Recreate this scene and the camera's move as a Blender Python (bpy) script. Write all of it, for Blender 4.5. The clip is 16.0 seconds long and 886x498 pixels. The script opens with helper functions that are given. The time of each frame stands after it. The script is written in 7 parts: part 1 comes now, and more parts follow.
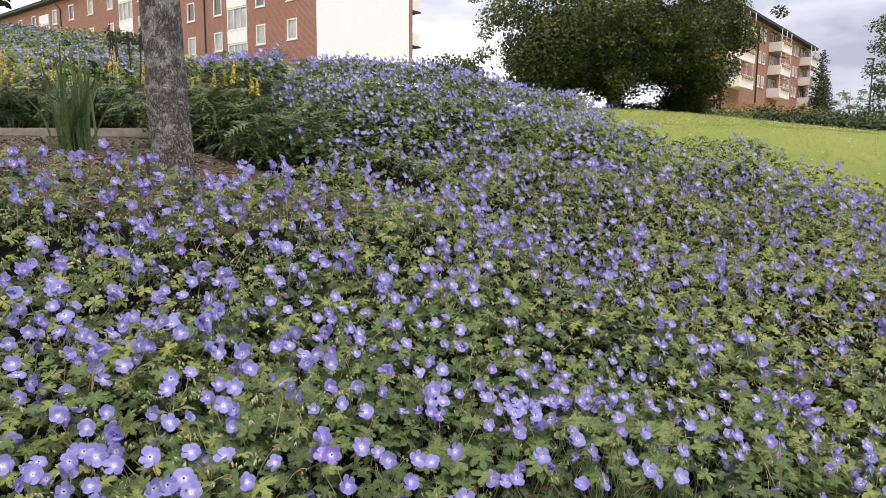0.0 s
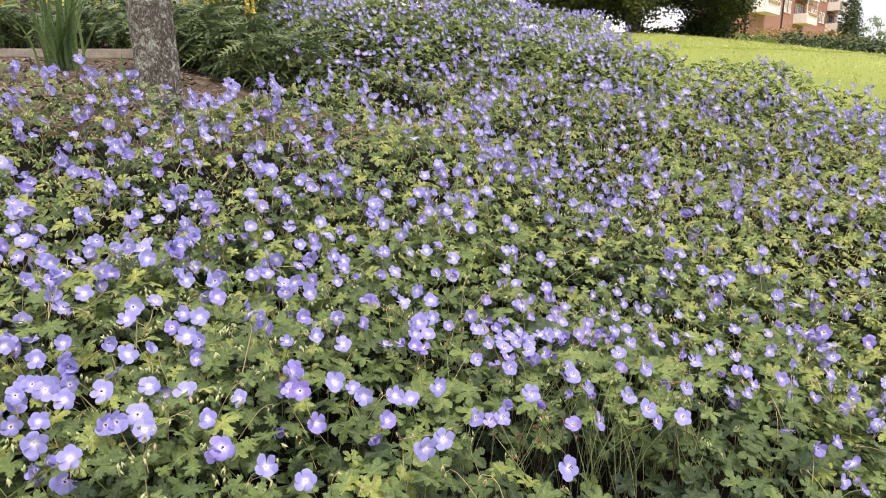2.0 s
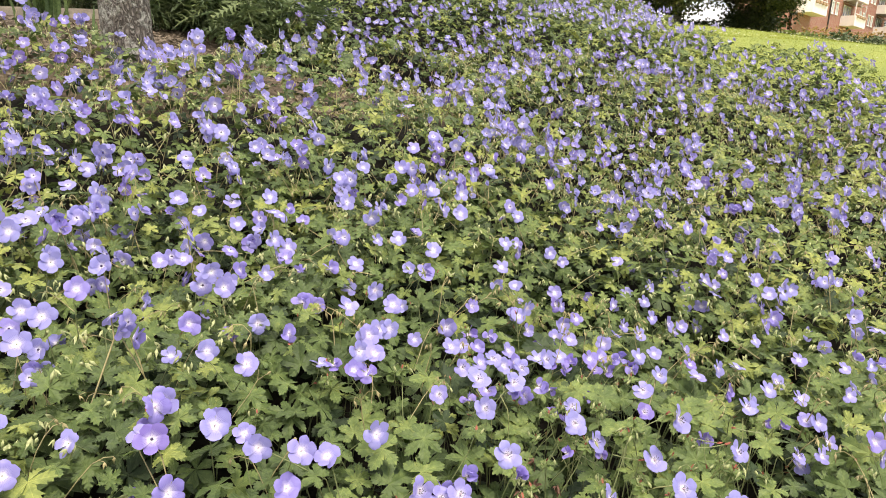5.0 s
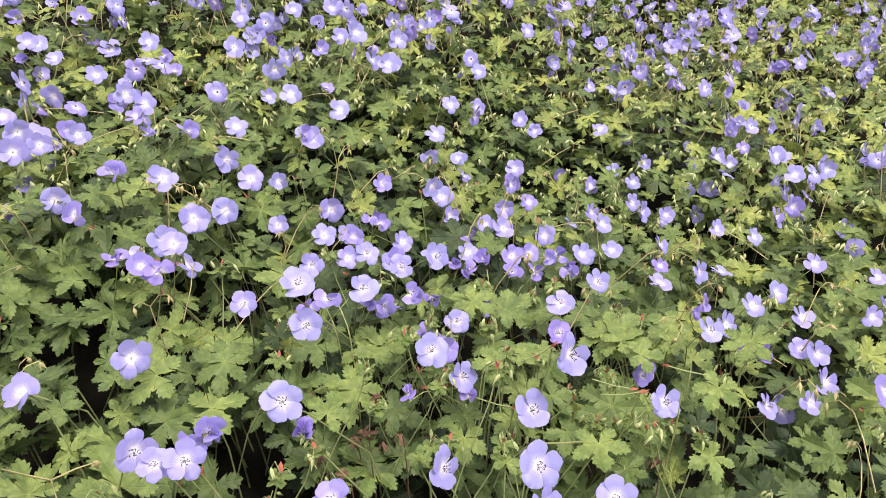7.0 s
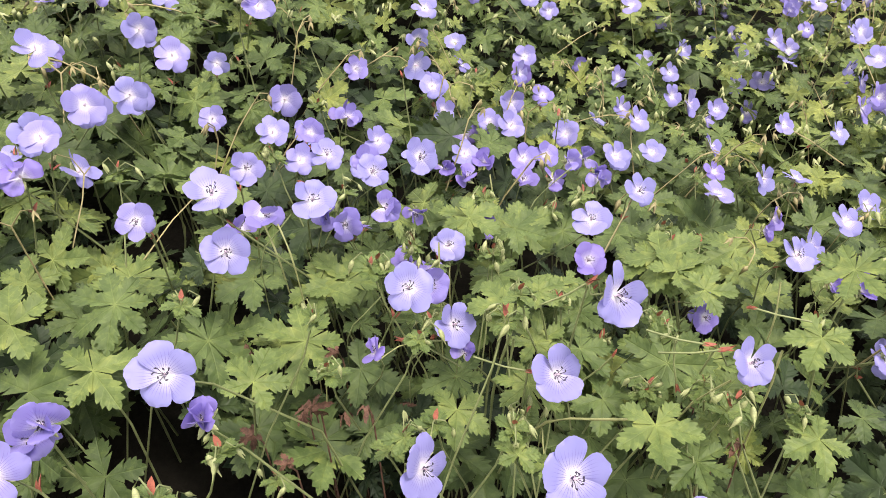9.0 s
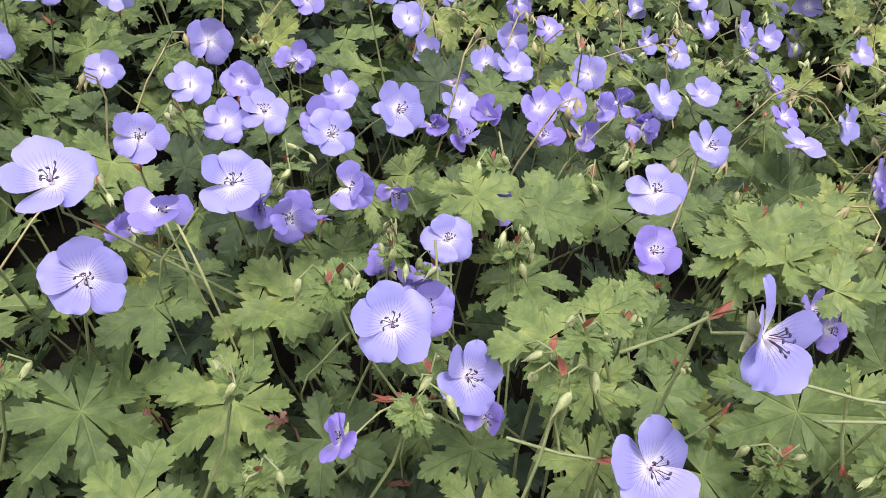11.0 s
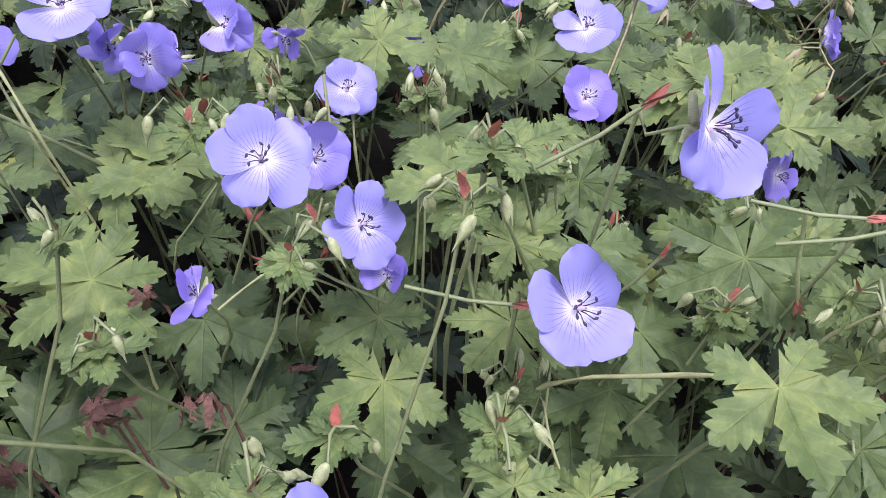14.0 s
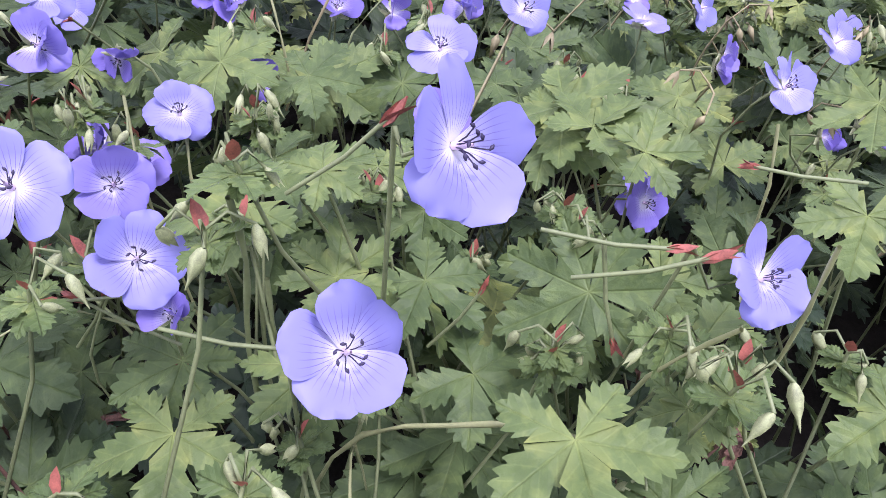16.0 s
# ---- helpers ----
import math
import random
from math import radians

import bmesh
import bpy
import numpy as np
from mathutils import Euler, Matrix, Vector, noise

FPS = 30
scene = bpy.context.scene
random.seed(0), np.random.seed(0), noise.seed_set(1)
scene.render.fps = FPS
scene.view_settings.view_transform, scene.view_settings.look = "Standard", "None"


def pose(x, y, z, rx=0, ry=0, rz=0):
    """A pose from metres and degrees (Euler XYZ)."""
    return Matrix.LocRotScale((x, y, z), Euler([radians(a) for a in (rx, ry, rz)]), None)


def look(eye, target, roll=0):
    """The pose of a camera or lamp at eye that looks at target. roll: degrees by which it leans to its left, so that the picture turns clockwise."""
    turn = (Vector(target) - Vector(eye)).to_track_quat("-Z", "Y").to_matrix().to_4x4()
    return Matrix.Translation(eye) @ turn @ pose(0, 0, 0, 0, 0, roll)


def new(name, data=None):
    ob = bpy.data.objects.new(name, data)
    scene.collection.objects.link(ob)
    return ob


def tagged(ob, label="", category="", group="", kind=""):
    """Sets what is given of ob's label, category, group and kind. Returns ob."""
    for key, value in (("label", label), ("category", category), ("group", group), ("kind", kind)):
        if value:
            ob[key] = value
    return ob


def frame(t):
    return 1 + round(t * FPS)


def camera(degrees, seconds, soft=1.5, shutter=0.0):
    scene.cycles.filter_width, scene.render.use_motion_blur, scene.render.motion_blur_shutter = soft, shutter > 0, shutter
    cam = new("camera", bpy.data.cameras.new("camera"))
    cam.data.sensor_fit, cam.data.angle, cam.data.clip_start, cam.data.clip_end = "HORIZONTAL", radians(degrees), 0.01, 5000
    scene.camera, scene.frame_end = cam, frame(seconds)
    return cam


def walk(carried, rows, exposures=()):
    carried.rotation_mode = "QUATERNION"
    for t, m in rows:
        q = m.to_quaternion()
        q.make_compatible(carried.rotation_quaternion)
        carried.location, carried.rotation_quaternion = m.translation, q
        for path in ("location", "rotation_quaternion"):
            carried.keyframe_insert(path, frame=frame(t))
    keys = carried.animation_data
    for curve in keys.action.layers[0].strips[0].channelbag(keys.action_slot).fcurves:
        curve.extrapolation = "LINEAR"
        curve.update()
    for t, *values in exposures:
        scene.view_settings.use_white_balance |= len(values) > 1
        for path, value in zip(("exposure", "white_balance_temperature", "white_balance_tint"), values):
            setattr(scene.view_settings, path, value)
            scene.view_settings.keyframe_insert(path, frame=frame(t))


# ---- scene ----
cam = camera(65.5, 16.0, 0.75)
PATH = [
    (0, (0.016, 0.007, 1.434), (0.008, 1.99, 1.172), 0.4),
    (0.5, (-0.044, 0.013, 1.419), (-0.019, 1.988, 1.106), 0.3),
    (1, (-0.069, 0.015, 1.404), (-0.047, 1.985, 1.061), 0.5),
    (1.5, (0.002, 0.091, 1.397), (-0.004, 2.05, 0.996), 0.3),
    (2, (0.1, 0.203, 1.373), (0.055, 2.149, 0.916), 0.5),
    (2.5, (0.168, 0.268, 1.378), (0.089, 2.225, 0.971), 1.1),
    (3, (0.215, 0.336, 1.383), (0.094, 2.303, 1.042), 2.0),
    (3.2, (0.233, 0.349, 1.381), (0.072, 2.317, 1.066), 1.7),
    (5.3, (0.236, 0.87, 1.199), (0.12, 2.796, 0.671), 2.5),
    (5.5, (0.262, 0.915, 1.183), (0.142, 2.831, 0.622), 1.5),
    (6, (0.352, 1.064, 1.155), (0.134, 2.943, 0.506), 2.3),
    (6.5, (0.474, 1.192, 1.122), (0.212, 3.028, 0.376), 2.5),
    (7, (0.595, 1.268, 1.092), (0.294, 3.069, 0.277), 1.6),
    (7.5, (0.618, 1.36, 1.05), (0.321, 3.111, 0.131), 0.8),
    (8, (0.604, 1.451, 0.978), (0.274, 3.152, -0.02), 0.8),
    (8.5, (0.59, 1.516, 0.949), (0.277, 3.214, -0.061), 1.2),
    (8.7, (0.582, 1.528, 0.942), (0.283, 3.229, -0.068), 1.4),
    (10.8, (0.519, 1.769, 0.835), (0.287, 3.425, -0.264), -0.5),
    (11, (0.516, 1.792, 0.817), (0.292, 3.443, -0.289), -0.4),
    (11.5, (0.518, 1.823, 0.774), (0.308, 3.423, -0.407), 0.5),
    (12, (0.527, 1.841, 0.759), (0.391, 3.425, -0.454), 1.9),
    (12.5, (0.543, 1.833, 0.739), (0.429, 3.403, -0.494), 1.1),
    (13, (0.545, 1.821, 0.734), (0.421, 3.368, -0.527), 0.0),
    (13.5, (0.541, 1.821, 0.728), (0.448, 3.373, -0.529), 0.3),
    (14, (0.545, 1.823, 0.727), (0.467, 3.375, -0.531), 0.1),
    (14.5, (0.584, 1.818, 0.713), (0.515, 3.377, -0.537), -0.4),
    (15, (0.611, 1.813, 0.708), (0.559, 3.392, -0.519), -0.3),
    (15.5, (0.623, 1.827, 0.707), (0.607, 3.435, -0.482), 0.7),
    (16, (0.636, 1.855, 0.707), (0.604, 3.465, -0.479), 0.7),
]
EXPOSURES = [(0.0, 0.24, 6650, 19), (1.0, 0.34, 6800, 19), (1.5, 0.46, 6950, 18), (2.0, 0.79, 7100, 16), (3.0, 0.86, 7400, 16), (5.5, 0.9, 7500, 13), (7.0, 0.98, 7400, 13),
             (8.0, 1.04, 7450, 13), (8.5, 0.98, 7400, 14), (11.0, 0.8, 6600, 18), (12.2, 0.75, 6300, 21), (13.0, 0.75, 6100, 25), (14.0, 0.78, 5800, 32), (14.5, 0.84, 5600, 36), (15.0, 0.92, 5600, 36), (16.0, 0.82, 5650, 36)]
walk(cam, [(t, look(eye, target, roll)) for t, eye, target, roll in PATH], EXPOSURES)

# ---- world and light ----
SUN_DIR = Vector((0.35, -0.25, 0.9)).normalized()      # towards the sun, behind thin cloud
world = bpy.data.worlds.new("sky")
scene.world = world
world.use_nodes = True
wt = world.node_tree
wt.nodes.clear()


def node(tree, kind):
    return tree.nodes.new(kind)


def feed(tree, n, *sockets):
    """Links or sets the inputs of n in order; None leaves one as it is."""
    for slot, value in zip(n.inputs, sockets):
        if value is None:
            continue
        if isinstance(value, bpy.types.NodeSocket):
            tree.links.new(value, slot)
        else:
            slot.default_value = value
    return n


def ramp(tree, fac, stops):
    n = node(tree, "ShaderNodeValToRGB")
    e = n.color_ramp.elements
    while len(e) < len(stops):
        e.new(0.5)
    for el, (p, c) in zip(e, stops):
        el.position = p
        el.color = (*c, 1) if len(c) == 3 else c
    tree.links.new(fac, n.inputs[0])
    return n.outputs[0]


def noise_of(tree, vec, scale, detail=3.0, rough=0.55):
    n = node(tree, "ShaderNodeTexNoise")
    if vec is not None:
        tree.links.new(vec, n.inputs["Vector"])
    n.inputs["Scale"].default_value, n.inputs["Detail"].default_value, n.inputs["Roughness"].default_value = scale, detail, rough
    return n.outputs["Fac"]


def math_of(tree, op, a, b=None, clamp=False):
    n = node(tree, "ShaderNodeMath")
    n.operation, n.use_clamp = op, clamp
    feed(tree, n, a, b)
    return n.outputs[0]


def blend(tree, fac, a, b, mode="MIX"):
    n = node(tree, "ShaderNodeMix")
    n.data_type, n.blend_type = "RGBA", mode
    for slot, value in ((n.inputs[0], fac), (n.inputs[6], a), (n.inputs[7], b)):
        if isinstance(value, bpy.types.NodeSocket):
            tree.links.new(value, slot)
        else:
            slot.default_value = (*value, 1) if isinstance(value, tuple) and len(value) == 3 else value
    return n.outputs[2]


sky = node(wt, "ShaderNodeTexSky")
sky.sky_type = "NISHITA"
sky.sun_disc = False
sky.sun_elevation = math.asin(SUN_DIR.z)
sky.sun_rotation = math.atan2(SUN_DIR.x, SUN_DIR.y)
coord = node(wt, "ShaderNodeTexCoord")
stretch = node(wt, "ShaderNodeMapping")
stretch.inputs["Scale"].default_value = (1.0, 1.0, 2.6)
stretch.inputs["Location"].default_value = (0.35, 0.2, 0.1)
wt.links.new(coord.outputs["Generated"], stretch.inputs["Vector"])
aim = node(wt, "ShaderNodeSeparateXYZ")
wt.links.new(coord.outputs["Generated"], aim.inputs[0])
bank = math_of(wt, "SUBTRACT", noise_of(wt, stretch.outputs[0], 2.2, 5.0), math_of(wt, "MULTIPLY", aim.outputs[0], 0.22))
cloud = ramp(wt, bank, [(0.32, (0.42, 0.47, 0.56)), (0.46, (0.90, 0.94, 1.02)), (0.58, (1.6, 1.6, 1.6))])
sky_dim = blend(wt, 1.0, sky.outputs[0], (0.09, 0.09, 0.09), "MULTIPLY")
sky_all = blend(wt, 0.85, sky_dim, cloud)
back = node(wt, "ShaderNodeBackground")
feed(wt, back, sky_all, 1.05)
wt.links.new(back.outputs[0], node(wt, "ShaderNodeOutputWorld").inputs[0])

sun = new("sun", bpy.data.lights.new("sun", "SUN"))
sun.data.energy, sun.data.angle, sun.data.color = 2.5, radians(18), (1.0, 0.97, 0.92)
sun.matrix_world = look(SUN_DIR * 50, (0, 0, 0))


# ---- materials ----
def material(name, rough=0.7):
    m = bpy.data.materials.new(name)
    m.use_nodes = True
    t = m.node_tree
    shader = t.nodes["Principled BSDF"]
    shader.inputs["Roughness"].default_value = rough
    return m, t, shader


def tint(t, shader, colour):
    t.links.new(colour, shader.inputs["Base Color"])


def relief(t, shader, height, strength=0.3, distance=0.01):
    b = node(t, "ShaderNodeBump")
    b.inputs["Strength"].default_value, b.inputs["Distance"].default_value = strength, distance
    t.links.new(height, b.inputs["Height"])
    t.links.new(b.outputs[0], shader.inputs["Normal"])


def place_of(t):
    return node(t, "ShaderNodeNewGeometry").outputs["Position"]


def plain(name, colour, rough=0.7, vary=0.15, scale=12.0, bump=0.0, metal=0.0):
    """A surface of one paint or stuff with uneven tone at two sizes."""
    m, t, s = material(name, rough)
    p = place_of(t)
    n1, n2 = noise_of(t, p, scale), noise_of(t, p, scale * 7, 4.0)
    both = math_of(t, "ADD", math_of(t, "MULTIPLY", n1, 0.6), math_of(t, "MULTIPLY", n2, 0.4))
    lo, hi = tuple(c * (1 - vary) for c in colour), tuple(min(1, c * (1 + vary)) for c in colour)
    tint(t, s, ramp(t, both, [(0.3, lo), (0.7, hi)]))
    s.inputs["Metallic"].default_value = metal
    if bump:
        relief(t, s, both, bump)
    return m


def thin(t, shader, colour, share):
    """Lets light through, as petals and leaves do."""
    out = t.nodes["Material Output"]
    through_it = node(t, "ShaderNodeBsdfTranslucent")
    t.links.new(colour, through_it.inputs[0])
    mix = node(t, "ShaderNodeMixShader")
    mix.inputs[0].default_value = share
    t.links.new(shader.outputs[0], mix.inputs[1])
    t.links.new(through_it.outputs[0], mix.inputs[2])
    t.links.new(mix.outputs[0], out.inputs[0])


def map_of(t):
    """u along, v across and tone, kept in the mesh."""
    a = node(t, "ShaderNodeAttribute")
    a.attribute_name = "map"
    s = node(t, "ShaderNodeSeparateXYZ")
    t.links.new(a.outputs["Vector"], s.inputs[0])
    return s.outputs


def petal_material():
    m, t, s = material("petal", 0.5)
    u, v, tone = map_of(t)
    pale = noise_of(t, place_of(t), 55.0, 2.0)
    body = ramp(t, tone, [(0.0, (0.248, 0.247, 0.575)), (0.5, (0.244, 0.218, 0.555)), (0.8, (0.200, 0.150, 0.520)), (1.0, (0.175, 0.110, 0.440))])
    body = blend(t, math_of(t, "MULTIPLY", pale, 0.34), body, (0.40, 0.39, 0.75))
    eye = ramp(t, u, [(0.06, (1, 1, 1)), (0.17, (0.70, 0.70, 0.70)), (0.28, (0.25, 0.25, 0.25)), (0.48, (0, 0, 0))])
    body = blend(t, eye, body, (0.82, 0.79, 0.88))
    fan = math_of(t, "PINGPONG", math_of(t, "MULTIPLY", v, 4.5), 0.5)
    line = ramp(t, fan, [(0.025, (1, 1, 1)), (0.10, (0, 0, 0))])
    reach = ramp(t, u, [(0.08, (0, 0, 0)), (0.2, (0.9, 0.9, 0.9)), (0.42, (0.55, 0.55, 0.55)), (0.68, (0.0, 0.0, 0.0))])
    body = blend(t, math_of(t, "MULTIPLY", line, reach), body, (0.11, 0.05, 0.34))
    body = blend(t, math_of(t, "GREATER_THAN", v, 1.5), body, (0.05, 0.035, 0.10))
    tint(t, s, body)
    thin(t, s, body, 0.30)
    return m


def leaf_material(name, dark, light, young, share=0.25):
    m, t, s = material(name, 0.50)
    s.inputs["Specular IOR Level"].default_value = 0.27
    u, v, tone = map_of(t)
    p = place_of(t)
    fine, broad = noise_of(t, p, 240.0, 4.0, 0.65), noise_of(t, p, 40.0, 3.0)
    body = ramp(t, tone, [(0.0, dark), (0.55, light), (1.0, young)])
    shift = math_of(t, "ADD", math_of(t, "MULTIPLY", ramp(t, broad, [(0.38, (0, 0, 0)), (0.62, (1, 1, 1))]), 0.30), math_of(t, "MULTIPLY", fine, 0.16))
    body = blend(t, 1.0, body, ramp(t, shift, [(0.05, (0.74, 0.78, 0.76)), (0.40, (1.22, 1.18, 1.20))]), "MULTIPLY")
    spots = math_of(t, "MULTIPLY", ramp(t, noise_of(t, p, 125.0, 2.0), [(0.48, (0, 0, 0)), (0.60, (1, 1, 1))]), ramp(t, u, [(0.2, (0, 0, 0)), (0.45, (0.75, 0.75, 0.75)), (0.75, (0.5, 0.5, 0.5)), (0.9, (0, 0, 0))]))
    heart = ramp(t, u, [(0.02, (0.9, 0.9, 0.9)), (0.10, (0.38, 0.38, 0.38)), (0.34, (0, 0, 0))])
    body = blend(t, math_of(t, "MAXIMUM", spots, heart), body, blend(t, 1.0, body, (1.48, 1.36, 1.26), "MULTIPLY"))
    ribs = math_of(t, "ABSOLUTE", v)
    side = math_of(t, "PINGPONG", math_of(t, "ADD", math_of(t, "MULTIPLY", ribs, 1.7), math_of(t, "MULTIPLY", u, -5.0)), 0.5)
    veins = math_of(t, "MAXIMUM", ramp(t, ribs, [(0.015, (0.55, 0.55, 0.55)), (0.07, (0, 0, 0))]), ramp(t, side, [(0.02, (0.22, 0.22, 0.22)), (0.09, (0, 0, 0))]))
    body = blend(t, veins, body, blend(t, 1.0, body, (1.75, 1.6, 1.7), "MULTIPLY"))
    tint(t, s, body)
    quilt = math_of(t, "SUBTRACT", math_of(t, "ADD", math_of(t, "MULTIPLY", side, 0.30), math_of(t, "MULTIPLY", fine, 0.30)), math_of(t, "MULTIPLY", ramp(t, ribs, [(0.0, (1, 1, 1)), (0.06, (0, 0, 0))]), 0.18))
    relief(t, s, quilt, 0.9, 0.0028)
    s.inputs["Sheen Weight"].default_value = 0.03
    thin(t, s, body, share)
    return m


PETAL = petal_material()
LEAF = leaf_material("geranium_leaf", (0.016, 0.033, 0.015), (0.097, 0.147, 0.045), (0.265, 0.300, 0.076), 0.2)
DARK_LEAF = leaf_material("dark_leaf", (0.035, 0.062, 0.030), (0.075, 0.115, 0.050), (0.15, 0.20, 0.08), 0.15)
TREE_LEAF = leaf_material("tree_leaf", (0.016, 0.027, 0.010), (0.062, 0.084, 0.024), (0.22, 0.235, 0.062), 0.22)
BLADE = leaf_material("sword_leaf", (0.045, 0.085, 0.032), (0.095, 0.155, 0.056), (0.17, 0.23, 0.08), 0.25)
STEM = plain("stem", (0.17, 0.20, 0.085), 0.55, 0.3, 60.0)
BUD = plain("bud", (0.29, 0.32, 0.15), 0.55, 0.45, 260.0)
BRACT = plain("red_bract", (0.28, 0.082, 0.055), 0.6, 0.6, 150.0)
ANTHER = plain("anther", (0.03, 0.022, 0.06), 0.5, 0.3, 300.0)
STYLE = plain("style", (0.75, 0.60, 0.72), 0.5, 0.2, 300.0)
YELLOW = plain("yellow_floret", (0.66, 0.50, 0.06), 0.55, 0.25, 60.0)
TIMBER = plain("weathered_timber", (0.27, 0.235, 0.19), 0.85, 0.35, 9.0, 0.5)


def soil_material():
    m, t, s = material("soil", 0.95)
    p = place_of(t)
    n = noise_of(t, p, 9.0, 6.0, 0.7)
    tint(t, s, ramp(t, n, [(0.3, (0.024, 0.018, 0.013)), (0.52, (0.085, 0.066, 0.046)), (0.72, (0.20, 0.16, 0.115))]))
    relief(t, s, noise_of(t, p, 45.0, 5.0, 0.7), 0.9, 0.02)
    return m


def grass_material():
    m, t, s = material("lawn", 0.85)
    p = place_of(t)
    n, f = noise_of(t, p, 0.9, 4.0), noise_of(t, p, 45.0, 5.0, 0.75)
    c = ramp(t, n, [(0.3, (0.21, 0.265, 0.044)), (0.7, (0.31, 0.345, 0.070))])
    c = blend(t, math_of(t, "MULTIPLY", f, 0.6), c, (0.14, 0.19, 0.025), "MIX")
    tint(t, s, c)
    relief(t, s, f, 1.0, 0.03)
    return m


def bark_material():
    m, t, s = material("bark", 0.92)
    p = place_of(t)
    mp = node(t, "ShaderNodeMapping")
    mp.inputs["Scale"].default_value = (1, 1, 0.42)
    t.links.new(p, mp.inputs[0])
    cells = node(t, "ShaderNodeTexVoronoi")
    cells.feature = "DISTANCE_TO_EDGE"
    cells.inputs["Scale"].default_value = 42.0
    warp = node(t, "ShaderNodeTexNoise")
    warp.inputs["Scale"].default_value = 22.0
    t.links.new(mp.outputs[0], warp.inputs["Vector"])
    wobble = blend(t, 0.10, mp.outputs[0], warp.outputs["Color"], "ADD")
    t.links.new(wobble, cells.inputs["Vector"])
    plates = ramp(t, cells.outputs["Distance"], [(0.0, (0, 0, 0)), (0.30, (1, 1, 1))])
    ridge = noise_of(t, mp.outputs[0], 75.0, 6.0, 0.75)
    tall = math_of(t, "ADD", math_of(t, "MULTIPLY", plates, 0.55), math_of(t, "MULTIPLY", ridge, 0.75))
    c = ramp(t, tall, [(0.22, (0.040, 0.034, 0.030)), (0.60, (0.120, 0.104, 0.090)), (1.0, (0.25, 0.225, 0.20))])
    lichen = ramp(t, noise_of(t, p, 11.0, 7.0, 0.75), [(0.49, (0, 0, 0)), (0.58, (1, 1, 1))])
    c = blend(t, math_of(t, "MULTIPLY", lichen, math_of(t, "MULTIPLY", ridge, 1.35)), c, (0.46, 0.47, 0.43))
    tint(t, s, c)
    relief(t, s, tall, 1.0, 0.03)
    return m


def brick_material():
    m, t, s = material("red_brick", 0.85)
    p = node(t, "ShaderNodeTexCoord").outputs["Object"]
    sep = node(t, "ShaderNodeSeparateXYZ")
    t.links.new(p, sep.inputs[0])
    flat = node(t, "ShaderNodeCombineXYZ")
    t.links.new(math_of(t, "ADD", sep.outputs[0], sep.outputs[1]), flat.inputs[0])
    t.links.new(sep.outputs[2], flat.inputs[1])
    b = node(t, "ShaderNodeTexBrick")
    t.links.new(flat.outputs[0], b.inputs["Vector"])
    b.inputs["Color1"].default_value, b.inputs["Color2"].default_value = (0.37, 0.150, 0.110, 1), (0.275, 0.104, 0.078, 1)
    b.inputs["Mortar"].default_value = (0.44, 0.35, 0.30, 1)
    for key, value in (("Scale", 1.0), ("Mortar Size", 0.008), ("Brick Width", 0.25), ("Row Height", 0.075)):
        b.inputs[key].default_value = value
    c = blend(t, math_of(t, "MULTIPLY", noise_of(t, p, 1.2, 5.0), 0.5), b.outputs[0], (0.28, 0.115, 0.085))
    tint(t, s, c)
    relief(t, s, b.outputs[1], 0.3, 0.01)
    return m


def glass_material():
    m, t, s = material("window_glass", 0.08)
    tint(t, s, ramp(t, noise_of(t, place_of(t), 0.8), [(0.35, (0.03, 0.035, 0.04)), (0.65, (0.10, 0.11, 0.12))]))
    s.inputs["Specular IOR Level"].default_value = 0.9
    return m


SOIL, GRASS, BARK, BRICK, GLASS = soil_material(), grass_material(), bark_material(), brick_material(), glass_material()
# Bed soil coloured near black to hold the shade in gaps between leaves.
SHADED_SOIL = plain("shaded_soil", (0.010, 0.009, 0.007), 0.95, 0.5, 20.0, 0.8)
for dull in (SHADED_SOIL, SOIL):
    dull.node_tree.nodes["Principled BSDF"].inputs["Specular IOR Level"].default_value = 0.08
WHITE = plain("white_paint", (0.80, 0.79, 0.78), 0.5, 0.05, 3.0)
RENDER = plain("white_render", (0.93, 0.90, 0.95), 0.8, 0.04, 1.5, 0.1)
PINKISH = plain("balcony_panel", (0.88, 0.80, 0.79), 0.6, 0.06, 2.0)
ROOFING = plain("roof_felt", (0.035, 0.035, 0.04), 0.8, 0.3, 2.0)
STEEL = plain("dark_pipe", (0.06, 0.05, 0.05), 0.5, 0.2, 5.0)


# ---- meshes ----
def tri_mesh(name, verts, tris, maps=None, smooth=True):
    """A mesh of triangles from arrays, with u, v and tone at its points."""
    verts, tris = np.asarray(verts, np.float32), np.asarray(tris, np.int32)
    me = bpy.data.meshes.new(name)
    me.vertices.add(len(verts))
    me.vertices.foreach_set("co", verts.ravel())
    me.loops.add(tris.size)
    me.loops.foreach_set("vertex_index", tris.ravel())
    me.polygons.add(len(tris))
    me.polygons.foreach_set("loop_start", np.arange(0, tris.size, 3, dtype=np.int32))
    me.polygons.foreach_set("use_smooth", np.full(len(tris), smooth))
    if maps is not None:
        a = me.attributes.new("map", "FLOAT_VECTOR", "POINT")
        a.data.foreach_set("vector", np.asarray(maps, np.float32).ravel())
    me.update(calc_edges=True)
    return me


